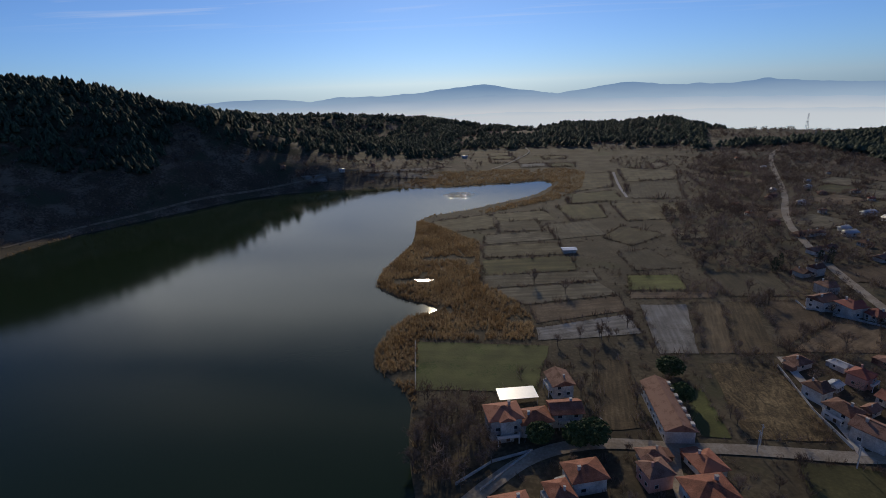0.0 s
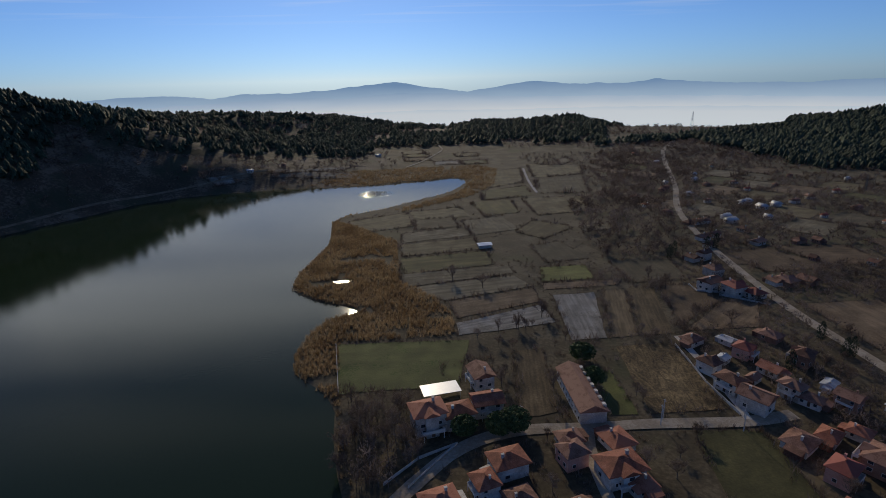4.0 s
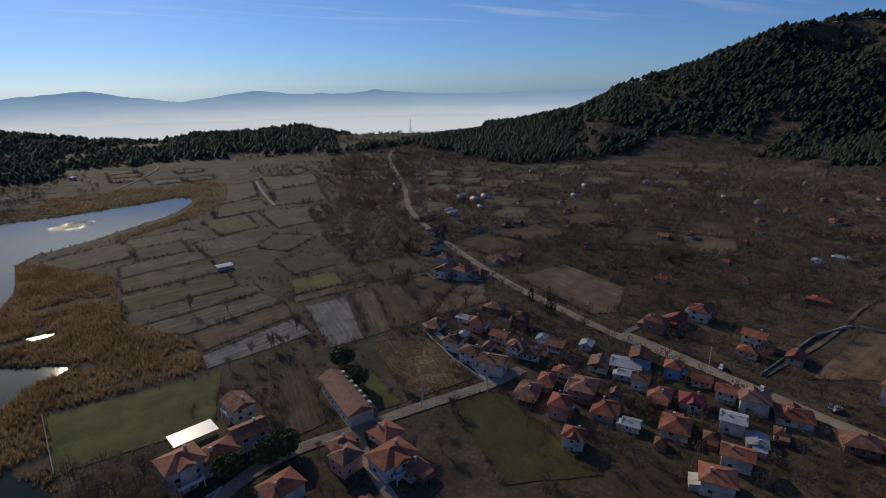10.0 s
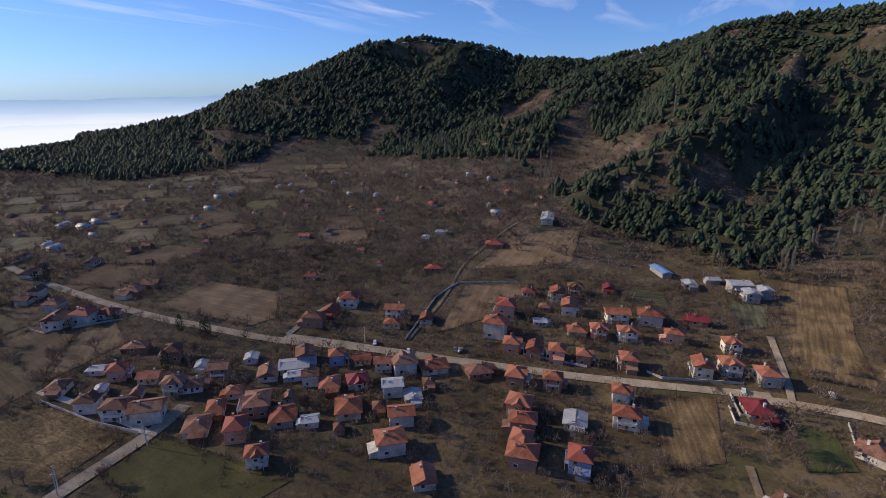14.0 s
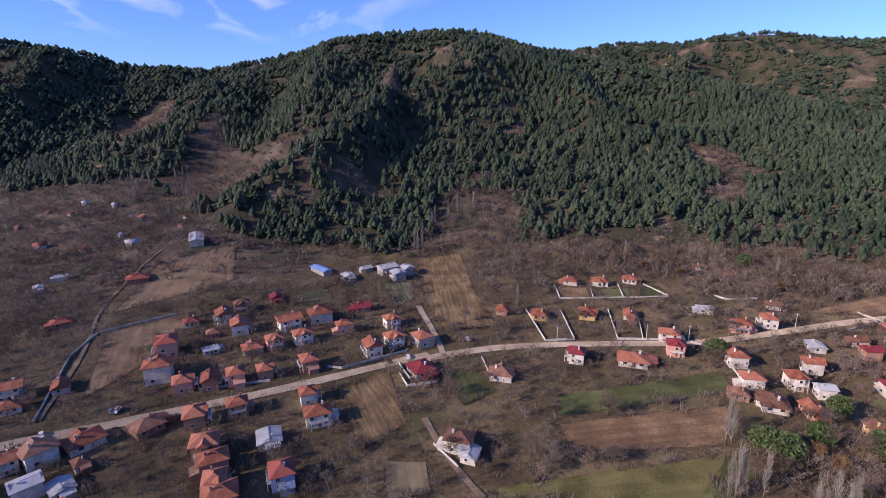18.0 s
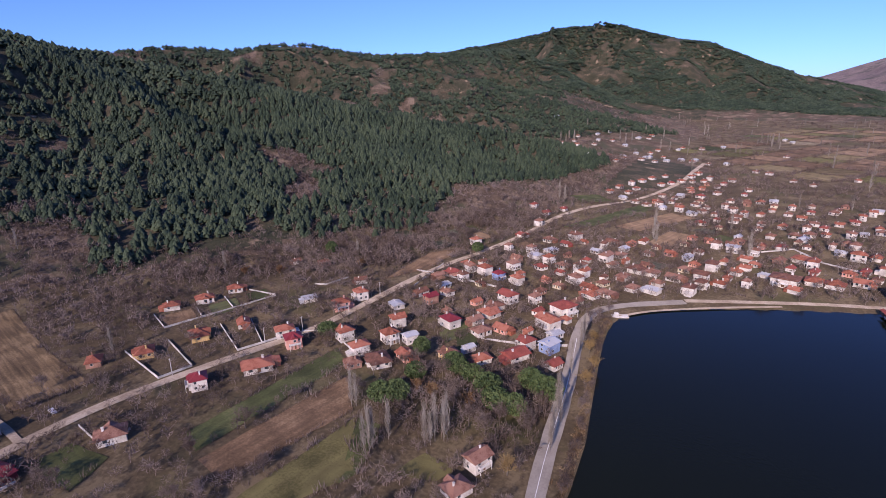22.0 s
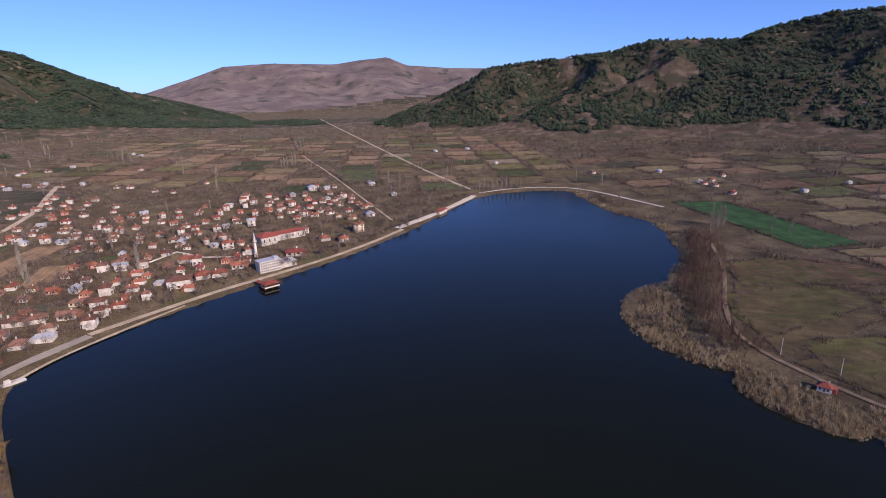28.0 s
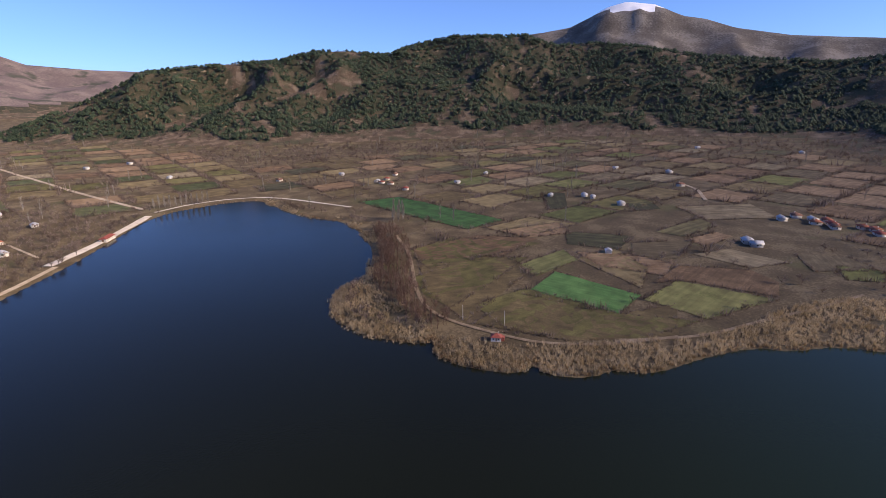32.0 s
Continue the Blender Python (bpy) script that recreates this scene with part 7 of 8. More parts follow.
HOUSES.sort(key=lambda h: math.hypot(h[2], h[3]))
for k, (group, turn, x, y, size, code) in enumerate(HOUSES):
    near = 2 if k < 170 else 1
    style = ("hip", "gable", "cross", "hip", "cross")[(k * 7 + int(size)) % 5]
    if code[2] in "g" or code[0] == "1" and style == "cross" and size < 9:
        style = "gable"
    s = (0.9 if y > -60 else 0.8) * size / 9.0 * RNG.uniform(0.93, 1.08)
    face = turn + (0, 90, 180, 270)[int(RNG.integers(4))] + RNG.uniform(-6, 6)
    m = pose(x, y, ground_z(x, y) + 0.05, 0, 0, face) @ Matrix.Diagonal((s * RNG.uniform(0.95, 1.15), s, min(1.0, 0.55 + 0.45 * s) * RNG.uniform(0.94, 1.06), 1))
    if k >= 300:
        far_house(code, style, m)
        continue
    house(group, code, style, size, near, m, f"{FLOOR_WORD[code[0]]} {WALL_WORD[code[1]]} house with {ROOF_WORD[code[2]]} roof")
tagged(new("far_houses", joined(FAR_LISTS, "far_houses", FAR_MATS)), "distant white houses with red and brown roofs", "houses", kind="stuff")

# ---------------------------------------------------------------- single trees
def tree_stock(name, trunk, crown, trunk_m, crown_m):
    root = new(name)
    for pn, (v, f), m in (("trunk", trunk, trunk_m), ("crown", crown, crown_m)):
        ob = new(pn, mesh_from(pn, v, f, m))
        ob.parent = root
    return root


def bare_split(limbs, twigs, seed, slim=False, thick=1.0):
    """Wood and twigs of a leafless tree apart."""
    v, f = bare_proto(limbs, twigs, seed, slim, thick)
    def own(faces):
        used, f2 = np.unique(faces, return_inverse=True)
        return v[used], f2.reshape(faces.shape)

    return own(f[:6]), own(f[6:])


def plant(stock, x, y, width, height, label, category, group):
    m = pose(x, y, ground_z(x, y), 0, 0, RNG.uniform(0, 360))
    if stock.get("used"):
        w0, h0 = stock["used"]
        ob = copy_thing(stock["root"], m @ Matrix.Diagonal((width / w0, width / w0, height / h0, 1)))
    else:
        ob, stock["used"] = stock["root"], (width, height)
        ob.matrix_basis = m @ Matrix.Diagonal((width, width, height, 1))
    return tagged(ob, label, category, group)


def stock_of(name, pair, trunk_m, crown_m):
    return {"root": tree_stock(name, *pair, trunk_m, crown_m)}


POPLAR_A = stock_of("poplar", bare_split(30, 22, 11, True, 1.25), PALE_TWIG, PALE_TWIG)
POPLAR_B = stock_of("poplar", bare_split(27, 24, 12, True, 1.3), PALE_TWIG, PALE_TWIG)
BARE_A = stock_of("bare_tree", bare_split(13, 60, 13, False, 1.25), BARK, TWIG)
BARE_B = stock_of("bare_tree", bare_split(12, 60, 14, False, 1.25), BARK, TWIG)
BARE_C = stock_of("bare_tree", bare_split(14, 60, 15, False, 1.25), BARK, TWIG)
RUST = stock_of("beech_tree", bare_split(13, 90, 16, False, 2.4), BARK, RUST_LEAF)
WILLOW_A = stock_of("willow_tree", bare_split(13, 80, 17, False, 1.7), BARK, WILLOW)

for k, (x, y) in enumerate(POPLARS):
    plant((POPLAR_A, POPLAR_B)[k % 2], x, y, 5.0, RNG.uniform(13, 19), "tall bare poplar with pale upright branches", "tree", "poplars of the valley")
for k, (x, y) in enumerate(FAR_POPLARS):
    plant((POPLAR_A, POPLAR_B)[k % 2], x, y, 7.0, RNG.uniform(14, 22), "tall bare poplar with pale upright branches", "tree", "poplars of the valley")
for k, (x, y) in enumerate(HILL_POPLARS + NORTH_POPLARS):
    plant((POPLAR_A, POPLAR_B)[k % 2], x, y, 6.0, RNG.uniform(15, 21), "tall bare poplar with pale upright branches", "tree", "poplars of the valley")
for k, (x, y) in enumerate(POPLAR_ROW):
    plant((POPLAR_A, POPLAR_B)[k % 2], x, y, 6.0, RNG.uniform(11, 15), "bare poplar in a row by the shore", "tree", "poplar row by the shore")
for k, (x, y) in enumerate(LAKE_POPLARS):
    plant((POPLAR_A, POPLAR_B)[k % 2], x, y, 4.6, RNG.uniform(13, 18), "tall bare poplar beside the lake road", "tree", "poplars beside the lake road")
for k, (x, y) in enumerate(BIG_BARE + ORCHARD_TREES):
    plant((BARE_A, BARE_B, BARE_C)[k % 3], x, y, RNG.uniform(8, 12), RNG.uniform(8, 11.5), "large leafless tree with spreading branches", "tree", "bare trees of the village")
for x, y in RUST_TREES:
    plant(RUST, x, y, 8, 7.5, "tree with rust-brown winter leaves", "tree", "rusty trees")
for x, y in WILLOWS:
    plant(WILLOW_A, x, y, 8, 8, "willow with yellow hanging twigs by the water", "tree", "willows by the lake")


def leafy(tiers, leaves, seed, slim):
    """Evergreen crown of many small clumps round a trunk."""
    g = np.random.default_rng(seed)
    v, f = [], []
    for k in range(tiers * leaves):
        h = g.uniform(0.08 if slim else 0.28, 1.0)
        prof = (math.sin(math.pi * min(1, (h * 0.85 + 0.12))) ** 0.7) if slim else math.sin(math.pi * (0.14 + 0.8 * (h - 0.28) / 0.72)) ** 0.6
        r = 0.5 * prof * g.uniform(0.45, 1.08)
        b = g.uniform(0, 6.28)
        c = np.array((r * math.cos(b), r * math.sin(b), h - 0.04))
        size = g.uniform(0.032, 0.066) * (0.8 if slim else 1.0)
        n = g.normal(size=3); n /= np.linalg.norm(n)
        a = np.cross(n, (0.3, 0.5, 0.8)); a /= np.linalg.norm(a)
        e = np.cross(n, a)
        i = len(v)
        for q in range(5):
            rr = size * g.uniform(0.6, 1.3)
            w = c + a * rr * math.cos(1.2566 * q) + e * rr * math.sin(1.2566 * q) * 0.8
            v.append((w[0], w[1], min(w[2], 1.0)))
        v.append(tuple(c + n * size * 0.5))
        f += [(i + q, i + (q + 1) % 5, i + 5) for q in range(5)]
    tv = [(0.03 * math.cos(2.1 * q), 0.03 * math.sin(2.1 * q), -0.04) for q in range(3)] + [(0, 0, 0.85)]
    tf = [(0, 1, 3), (1, 2, 3), (2, 0, 3)]
    return (np.array(tv), np.array(tf)), (np.array(v), np.array(f))


GREEN_PINE = material("garden_pine_needles", [(0.036, 0.06, 0.02), (0.062, 0.096, 0.032), (0.1, 0.138, 0.05)], 12, 0.8, 8, island=0.5)
ROUND_PINE = stock_of("pine_tree", leafy(34, 36, 21, False), BARK, GREEN_PINE)
CYPRESS = stock_of("cypress_tree", leafy(18, 28, 22, True), BARK, PINE)
for x, y in GARDEN_PINES:
    plant(ROUND_PINE, x, y, RNG.uniform(8, 12), RNG.uniform(8, 11), "rounded dark green stone pine tree", "tree", "evergreens of the village")
for x, y in CYPRESSES:
    plant(CYPRESS, x, y, 4.0, RNG.uniform(9, 12), "dark green slender cypress tree", "tree", "cypresses")


# garden trees among the houses, and groves
def bare_single(n, x0, x1, y0, y1, keep, label, group, lo=4.5, hi=8.5):
    x, y, z, share, d = random_land(n * 8, x0, x1, y0, y1)
    ok = free_of(x, y, 6, 4) & (d > 4) & (share < 0.15)
    x, y = x[ok][:n], y[ok][:n]
    for k in range(len(x)):
        h = RNG.uniform(lo, hi)
        plant((BARE_A, BARE_B, BARE_C)[k % 3], x[k], y[k], h * RNG.uniform(0.8, 1.1), h, label, "tree", group)


bare_single(55, 95, 260, -60, 240, 0, "small leafless garden tree among the houses", "garden trees")
bare_single(60, 20, 270, -360, -60, 0, "small leafless garden tree among the houses", "garden trees")
bare_single(35, -20, 110, 95, 240, 0, "small leafless garden tree among the houses", "garden trees")

TRI = np.array([0, 1, 2])

# plane trees along the northern promenade and the lake road
P_NORTH = rounded(np.array([(-377, -521), (-243, -429), (-197, -403), (-145, -376), (-103, -360), (-17, -331), (18, -314), (48, -294), (58, -270), (57, -240)], float), 2, False)
P_STEP = np.concatenate([[0], np.cumsum(np.hypot(*np.diff(P_NORTH, axis=0).T))])
for k, s in enumerate(np.arange(30, P_STEP[-1] - 5, 6.5)):
    if RNG.random() < 0.22:
        continue
    x, y = np.interp(s, P_STEP, P_NORTH[:, 0]), np.interp(s, P_STEP, P_NORTH[:, 1])
    off = RNG.uniform(7, 20)
    x, y = x + off * 0.45, y - off * 0.89
    if abs(s - 330) < 1 or not free_of(np.array([x]), np.array([y]), 5, 2.5, False)[0] or np.hypot(x + 76, y + 350) < 22:
        continue
    h = RNG.uniform(6, 9)
    plant((BARE_A, BARE_B, BARE_C)[k % 3], x, y, h, h, "leafless tree along the lakeside promenade", "tree", "promenade trees")


def grove(n, polygon, width, height, mat, protos, label, chance=1.0, free=True):
    p = np.array(polygon, float)
    x, y, z, share, d = random_land(n * 3, p[:, 0].min(), p[:, 0].max(), p[:, 1].min(), p[:, 1].max())
    ok = inside(x, y, p) & (d > 1.0)
    if free:
        ok &= free_of(x, y, 7, 3.5, True, False)
    x, y, z = x[ok][:n], y[ok][:n], z[ok][:n]
    for k, proto in enumerate(protos):
        pl = places(x[k::len(protos)], y[k::len(protos)], z[k::len(protos)], width, height)
        if len(pl):
            tagged(new("bare_wood", scattered("bare_wood", proto, pl, mat)), label, "woodland", kind="stuff")


LIGHT_BARE = [fuzz_proto(34, 31, 1.9), fuzz_proto(30, 32, 1.9), fuzz_proto(38, 36, 1.8)]
FINE_BARE = [fuzz_proto(90, 37, 0.85), fuzz_proto(80, 38, 0.85), fuzz_proto(96, 39, 0.85)]
THIN_BARE = [bare_proto(12, 8, 33, True, 2.6)]
SCRUB = [shrub_proto(16, 34), shrub_proto(15, 35)]
TALL_FUZZ = [fuzz_proto(90, 61, 0.9), fuzz_proto(80, 62, 0.9)]
grove(420, SHORE_WOOD, 4.6, 8.5, RED_TWIG, TALL_FUZZ, "thin reddish bare wood by the shore", free=False)
grove(230, SHORE_WOOD, 3.6, 9.5, RED_TWIG, THIN_BARE, "thin reddish bare wood by the shore")
grove(1500, FOOT_WOOD, 6.5, 6.5, TWIG, LIGHT_BARE, "leafless purple-brown wood at the forest edge")
grove(800, FOOT_WOOD_NORTH, 6.5, 6.5, TWIG, LIGHT_BARE, "leafless purple-brown wood at the forest edge")
grove(900, FOOT_WOOD_EAST, 9, 8.5, TWIG, LIGHT_BARE, "leafless purple-brown wood at the forest edge")
grove(2300, VALLEY_WOOD, 6, 5.5, TWIG, LIGHT_BARE, "leafless orchards and thickets of the southern valley")
for outline, amount in zip(THICKETS, (420, 420, 160)):
    grove(amount, outline, 6.5, 6.0, TWIG, LIGHT_BARE, "leafless thicket between the fields of the plain", free=False)
grove(420, SADDLE, 8.0, 6.5, TWIG, LIGHT_BARE, "bare trees along the saddle of the hills", free=False)
grove(110, NEAR_WOOD, 6, 7, TWIG, FINE_BARE, "tangled leafless wood by the lake road")
grove(60, SHORE_GROVE, 5, 7, TWIG, FINE_BARE, "leafless grove on the bank")


def open_scatter(n, box_xy, width, height, mat, protos, name, label, rule, houses=5.0, roads=3.0, fields=True):
    x, y, z, share, d = random_land(n, *box_xy)
    ok = rule(x, y, share, d)
    x, y, z = x[ok], y[ok], z[ok]
    ok = free_of(x, y, houses, roads, fields)
    x, y, z = x[ok], y[ok], z[ok]
    for k, proto in enumerate(protos):
        q = slice(k, None, len(protos))
        if len(x[q]):
            tagged(new(name, scattered(name, proto, places(x[q], y[q], z[q], width, height), mat)), label, "vegetation", kind="stuff")
    return len(x)


foot = lambda x, y, share, d: (share > 0.003) & (share < 0.16) & (d > 8) & (value_noise(x / 40, y / 40, 14) > 0.25)
plain = lambda x, y, share, d: (share < 0.05) & (d > 6) & (value_noise(x / 70, y / 70, 15) > 0.36)
village = lambda x, y, share, d: (share < 0.05) & (d > 5)
count = 0
count += open_scatter(2300, (85, 330, -60, 300), 4.4, 4.6, TWIG, FINE_BARE, "garden_trees", "leafless fruit trees in the gardens", village, 5, 3.5)
count += open_scatter(2100, (20, 330, -430, -60), 5.0, 5.2, TWIG, FINE_BARE, "garden_trees", "leafless fruit trees in the gardens", village, 5, 3.5)
count += open_scatter(3600, (-330, 300, -950, -330), 5.5, 5.5, TWIG, LIGHT_BARE, "garden_trees", "leafless trees among the village houses", village, 5, 3.5)
count += open_scatter(7000, (150, 1000, -750, 950), 6, 6.5, TWIG, LIGHT_BARE, "bare_wood", "purple-brown leafless wood at the foot of the hills", foot)
count += open_scatter(3000, (-1700, -500, -1500, 500), 8, 7.5, TWIG, LIGHT_BARE, "bare_wood", "purple-brown leafless wood at the foot of the hills", foot)
count += open_scatter(1700, (-330, 280, -560, -250), 4.6, 5.2, TWIG, LIGHT_BARE, "garden_trees", "leafless fruit trees in the gardens", village, 4.5, 3.5)
slope = lambda x, y, share, d: ((share > 0.01) & (share < 0.5) | inside(x, y, BARE_BANK)) & (d > 6)
count += open_scatter(5200, (-800, -330, 200, 1000), 6, 5, TWIG, LIGHT_BARE, "bare_wood", "purple-brown scrub on the slope above the lake", slope)
count += open_scatter(2500, (-700, 600, 350, 1100), 6, 6, TWIG, LIGHT_BARE, "bare_wood", "purple-brown leafless wood at the foot of the hills", foot)
count += open_scatter(14500, (140, 900, -500, 900), 5.2, 5.0, TWIG, LIGHT_BARE, "scattered_trees", "scattered leafless trees and orchards of the plain", plain)
count += open_scatter(5000, (-1000, 500, -2100, -430), 7, 7, TWIG, LIGHT_BARE, "scattered_trees", "scattered leafless trees and orchards of the plain", plain)
count += open_scatter(2600, (-1500, -300, -700, 400), 7, 6.5, TWIG, LIGHT_BARE, "scattered_trees", "scattered leafless trees and orchards of the plain", plain)
anywhere = lambda x, y, share, d: (share < 0.2) & (d > 4) & (value_noise(x / 25, y / 25, 16) > 0.45)
count += open_scatter(7500, (30, 480, -480, 420), 2.2, 1.5, TWIG, SCRUB, "scrub", "low brown winter scrub and weeds", anywhere, 6, 3)
count += open_scatter(3000, (-80, 600, 100, 900), 3, 2, TWIG, SCRUB, "scrub", "low brown winter scrub and weeds", anywhere, 6, 3)
count += open_scatter(2600, (60, 420, -430, 330), 3.2, 2.8, TWIG, FINE_BARE, "scrub", "bushes and saplings on waste ground", anywhere, 5, 3)
FAR_ROWS = [bare_proto(12, 8, 51, True, 2.4)]
thin = lambda x, y, share, d: (share < 0.03) & (d > 20) & (value_noise(x / 35, y / 35, 44) > 0.72)
count += open_scatter(900, (-900, 450, -1900, -600), 7, 17, PALE_TWIG, FAR_ROWS, "far_poplars", "far rows of bare pale poplars", thin, 8, 4, False)
count += open_scatter(700, (-1500, -450, -700, 450), 7, 16, PALE_TWIG, FAR_ROWS, "far_poplars", "far rows of bare pale poplars", thin, 8, 4, False)
count += open_scatter(350, (350, 1000, -100, 800), 5, 14, PALE_TWIG, FAR_ROWS, "far_poplars", "far rows of bare pale poplars", thin, 8, 4, False)
print("bare trees and scrub", count)


def hedges(polys, step, width, height, chance):
    """Brush along the edges of the plots."""
    px, py = [], []
    for p in polys:
        for a, b in zip(p, np.roll(p, -1, 0)):
            if RNG.random() > chance:
                continue
            n = max(1, int(np.hypot(*(b - a)) / step))
            s = (np.arange(n) + RNG.random(n)) / n
            px.append(a[0] + (b[0] - a[0]) * s + RNG.normal(0, 0.6, n)); py.append(a[1] + (b[1] - a[1]) * s + RNG.normal(0, 0.6, n))
    x, y = np.concatenate(px), np.concatenate(py)
    ok = free_of(x, y, 5, 3, False, True)
    x, y = x[ok], y[ok]
    z = land(x, y)
    far = np.clip(np.hypot(x, y) / 350, 1, 2.2)
    grown = np.exp(RNG.normal(0, 0.45, len(x)))
    ok = value_noise(x / 18, y / 18, 81) > 0.22
    x, y, z, far, grown = x[ok], y[ok], z[ok], far[ok], grown[ok]
    for k, proto in enumerate(SCRUB):
        pl = places(x[k::2], y[k::2], z[k::2], width, height)
        pl[:, 4] *= far[k::2] * grown[k::2]
        pl[:, 5] *= far[k::2] ** 0.6 * grown[k::2]
        tagged(new("hedge_brush", scattered("hedge_brush", proto, pl, TWIG)), "brown leafless brush along the plot edges", "hedge", kind="stuff")
    return len(x)


def garden_plots():
    """Plots round the houses, each with its hedge or fence of brush."""
    plots = []
    for group, turn, x, y, size, code in HOUSES:
        if math.hypot(x, y) > 430:
            continue
        a = radians(turn + RNG.uniform(-4, 4))
        c, s = math.cos(a), math.sin(a)
        w, h = RNG.uniform(8, 12), RNG.uniform(9, 15)
        ox, oy = RNG.uniform(-3, 3), RNG.uniform(-4, 4)
        plots.append(np.array([(x + (ox + u * w) * c - (oy + q * h) * s, y + (ox + u * w) * s + (oy + q * h) * c) for u, q in ((-1, -1), (1, -1), (1, 1), (-1, 1))]))
    return plots


print("garden hedges", hedges(garden_plots(), 1.7, 1.5, 1.3, 0.6))
print("hedges", hedges(FIELD_POLYS, 2.0, 2.2, 1.9, 0.9))


# ---------------------------------------------------------------- reeds
def reed_bed(name, polygon, n, height, width=1.5, mat=REED):
    p = np.array(polygon, float)
    x, y, z, share, d = random_land(n * 3, p[:, 0].min() - 4, p[:, 0].max() + 4, p[:, 1].min() - 4, p[:, 1].max() + 4)
    ok = inside(x, y, p) & (d > -2.5)
    for px, py in REED_POOLS:
        ok &= ((x - px) / 6.5) ** 2 + ((y - py) / 4.0) ** 2 > 1
    ok &= value_noise(x / 14, y / 14, 27) > 0.12
    x, y, z = x[ok][:n], y[ok][:n], np.maximum(z[ok][:n], -0.1)
    h = height * (0.7 + 0.6 * value_noise(x / 9, y / 9, 28))
    pl = places(x, y, z, width, 1.0)
    pl[:, 5] = h * RNG.uniform(0.8, 1.15, len(x))
    for k, s in enumerate((41, 42)):
        tagged(new(name, scattered(name, shrub_proto(15, s), pl[k::2], mat)), "dense bed of dry rust-brown reeds", "reeds", kind="stuff")


reed_bed("reeds", REEDS_WEST, 7500, 2.9, 1.9)
reed_bed("reeds", REEDS_SOUTH, 4500, 2.8, 3.0)
reed_bed("reeds", REEDS_EAST, 7000, 2.9, 2.0, PALE_REED)


def shore_fringe():
    """A thin rim of reed and brush round the banks."""
    p = rounded(SHORE, 3)
    x, y = [], []
    for k in range(3):
        x.append(p[:, 0] + RNG.normal(0, 1.6, len(p))); y.append(p[:, 1] + RNG.normal(0, 1.6, len(p)))
    x, y = np.concatenate(x), np.concatenate(y)
    z, share, d = land(x, y, True)
    ok = (d > -0.5) & free_of(x, y, 5, 3.5, False, False) & ~((y < -180) & (x > -380))
    pl = places(x[ok], y[ok], z[ok], 2.6, 1.8)
    tagged(new("shore_brush", scattered("shore_brush", shrub_proto(20, 43), pl, REED)), "dry grass and reed along the bank", "reeds", kind="stuff")


def shore_clumps():
    """Tufts of bleached reed and bare bushes along the eastern shore."""
    p = rounded(np.array(SHORE_EAST[-9:] + SHORE_NORTH[:2], float), 2, False)
    s = np.concatenate([[0], np.cumsum(np.hypot(*np.diff(p, axis=0).T))])
    u = RNG.uniform(0, s[-1], 2600)
    x, y = np.interp(u, s, p[:, 0]) + RNG.normal(0, 5, len(u)), np.interp(u, s, p[:, 1]) + RNG.normal(0, 5, len(u))
    z, share, d = land(x, y, True)
    ok = (d > -3.5) & (value_noise(x / 17, y / 17, 91) > 0.5)
    pl = places(x[ok], y[ok], np.maximum(z[ok], -0.1), 2.6, 2.2)
    tagged(new("reeds", scattered("reeds", shrub_proto(14, 92), pl, PALE_REED)), "pale reed tufts along the eastern shore", "reeds", kind="stuff")
    ok = (d > 4) & (value_noise(x / 30, y / 30, 93) > 0.45) & (RNG.random(len(x)) < 0.3)
    pl = places(x[ok] - 6, y[ok], z[ok], 5.5, 6.0)
    tagged(new("bare_wood", scattered("bare_wood", LIGHT_BARE[0], pl, TWIG)), "leafless bushes along the eastern shore", "woodland", kind="stuff")


LAKE_VERGE = [(38, -120), (44, -165), (51, -212), (58, -255), (60, -275), (57, -278), (54, -262), (46, -205), (37, -145), (36, -120)]


def lake_verge():
    """Dry grass, reed and bushes on the bank between the lake road and the water."""
    p = np.array(LAKE_VERGE, float)
    x, y, z, share, d = random_land(9000, p[:, 0].min(), p[:, 0].max(), p[:, 1].min(), p[:, 1].max())
    ok = inside(x, y, p) & (d > -0.5) & (to_line(x, y, ROAD_LINES[10])[0] > 3.6)
    x, y, z = x[ok], y[ok], z[ok]
    tagged(new("reeds", scattered("reeds", shrub_proto(16, 95), places(x[:900], y[:900], z[:900], 1.4, 1.1), REED)), "dry grass and reed on the bank below the road", "reeds", kind="stuff")
    pick = slice(900, 990)
    tagged(new("bushes", scattered("bushes", fuzz_proto(110, 96, 0.7), places(x[pick], y[pick], z[pick], 3.4, 3.4), TWIG)), "leafless bushes between the road and the lake", "bushes", kind="stuff")


shore_fringe()
shore_clumps()
lake_verge()
for x, y in REED_POOLS:
    bm = bmesh.new()
    vs = [bm.verts.new((x + 5.5 * math.cos(t) * (1 + 0.2 * math.sin(3 * t)), y + 3.2 * math.sin(t) * (1 + 0.25 * math.sin(2 * t + 1)), ground_z(x, y) + 0.35)) for t in np.linspace(0, 2 * math.pi, 24, endpoint=False)]
    bm.faces.new(vs)
    tagged(part("pool", bm, POOL_WATER), "small open pool within the reeds", "pool", kind="structure")

# ---------------------------------------------------------------- landmarks
def base(name, x, y, turn, label, category, group="", lift=0.0):
    root = new(name)
    root.matrix_basis = pose(x, y, max(ground_z(x, y), 0.3) + lift, 0, 0, turn)
    return tagged(root, label, category, group)


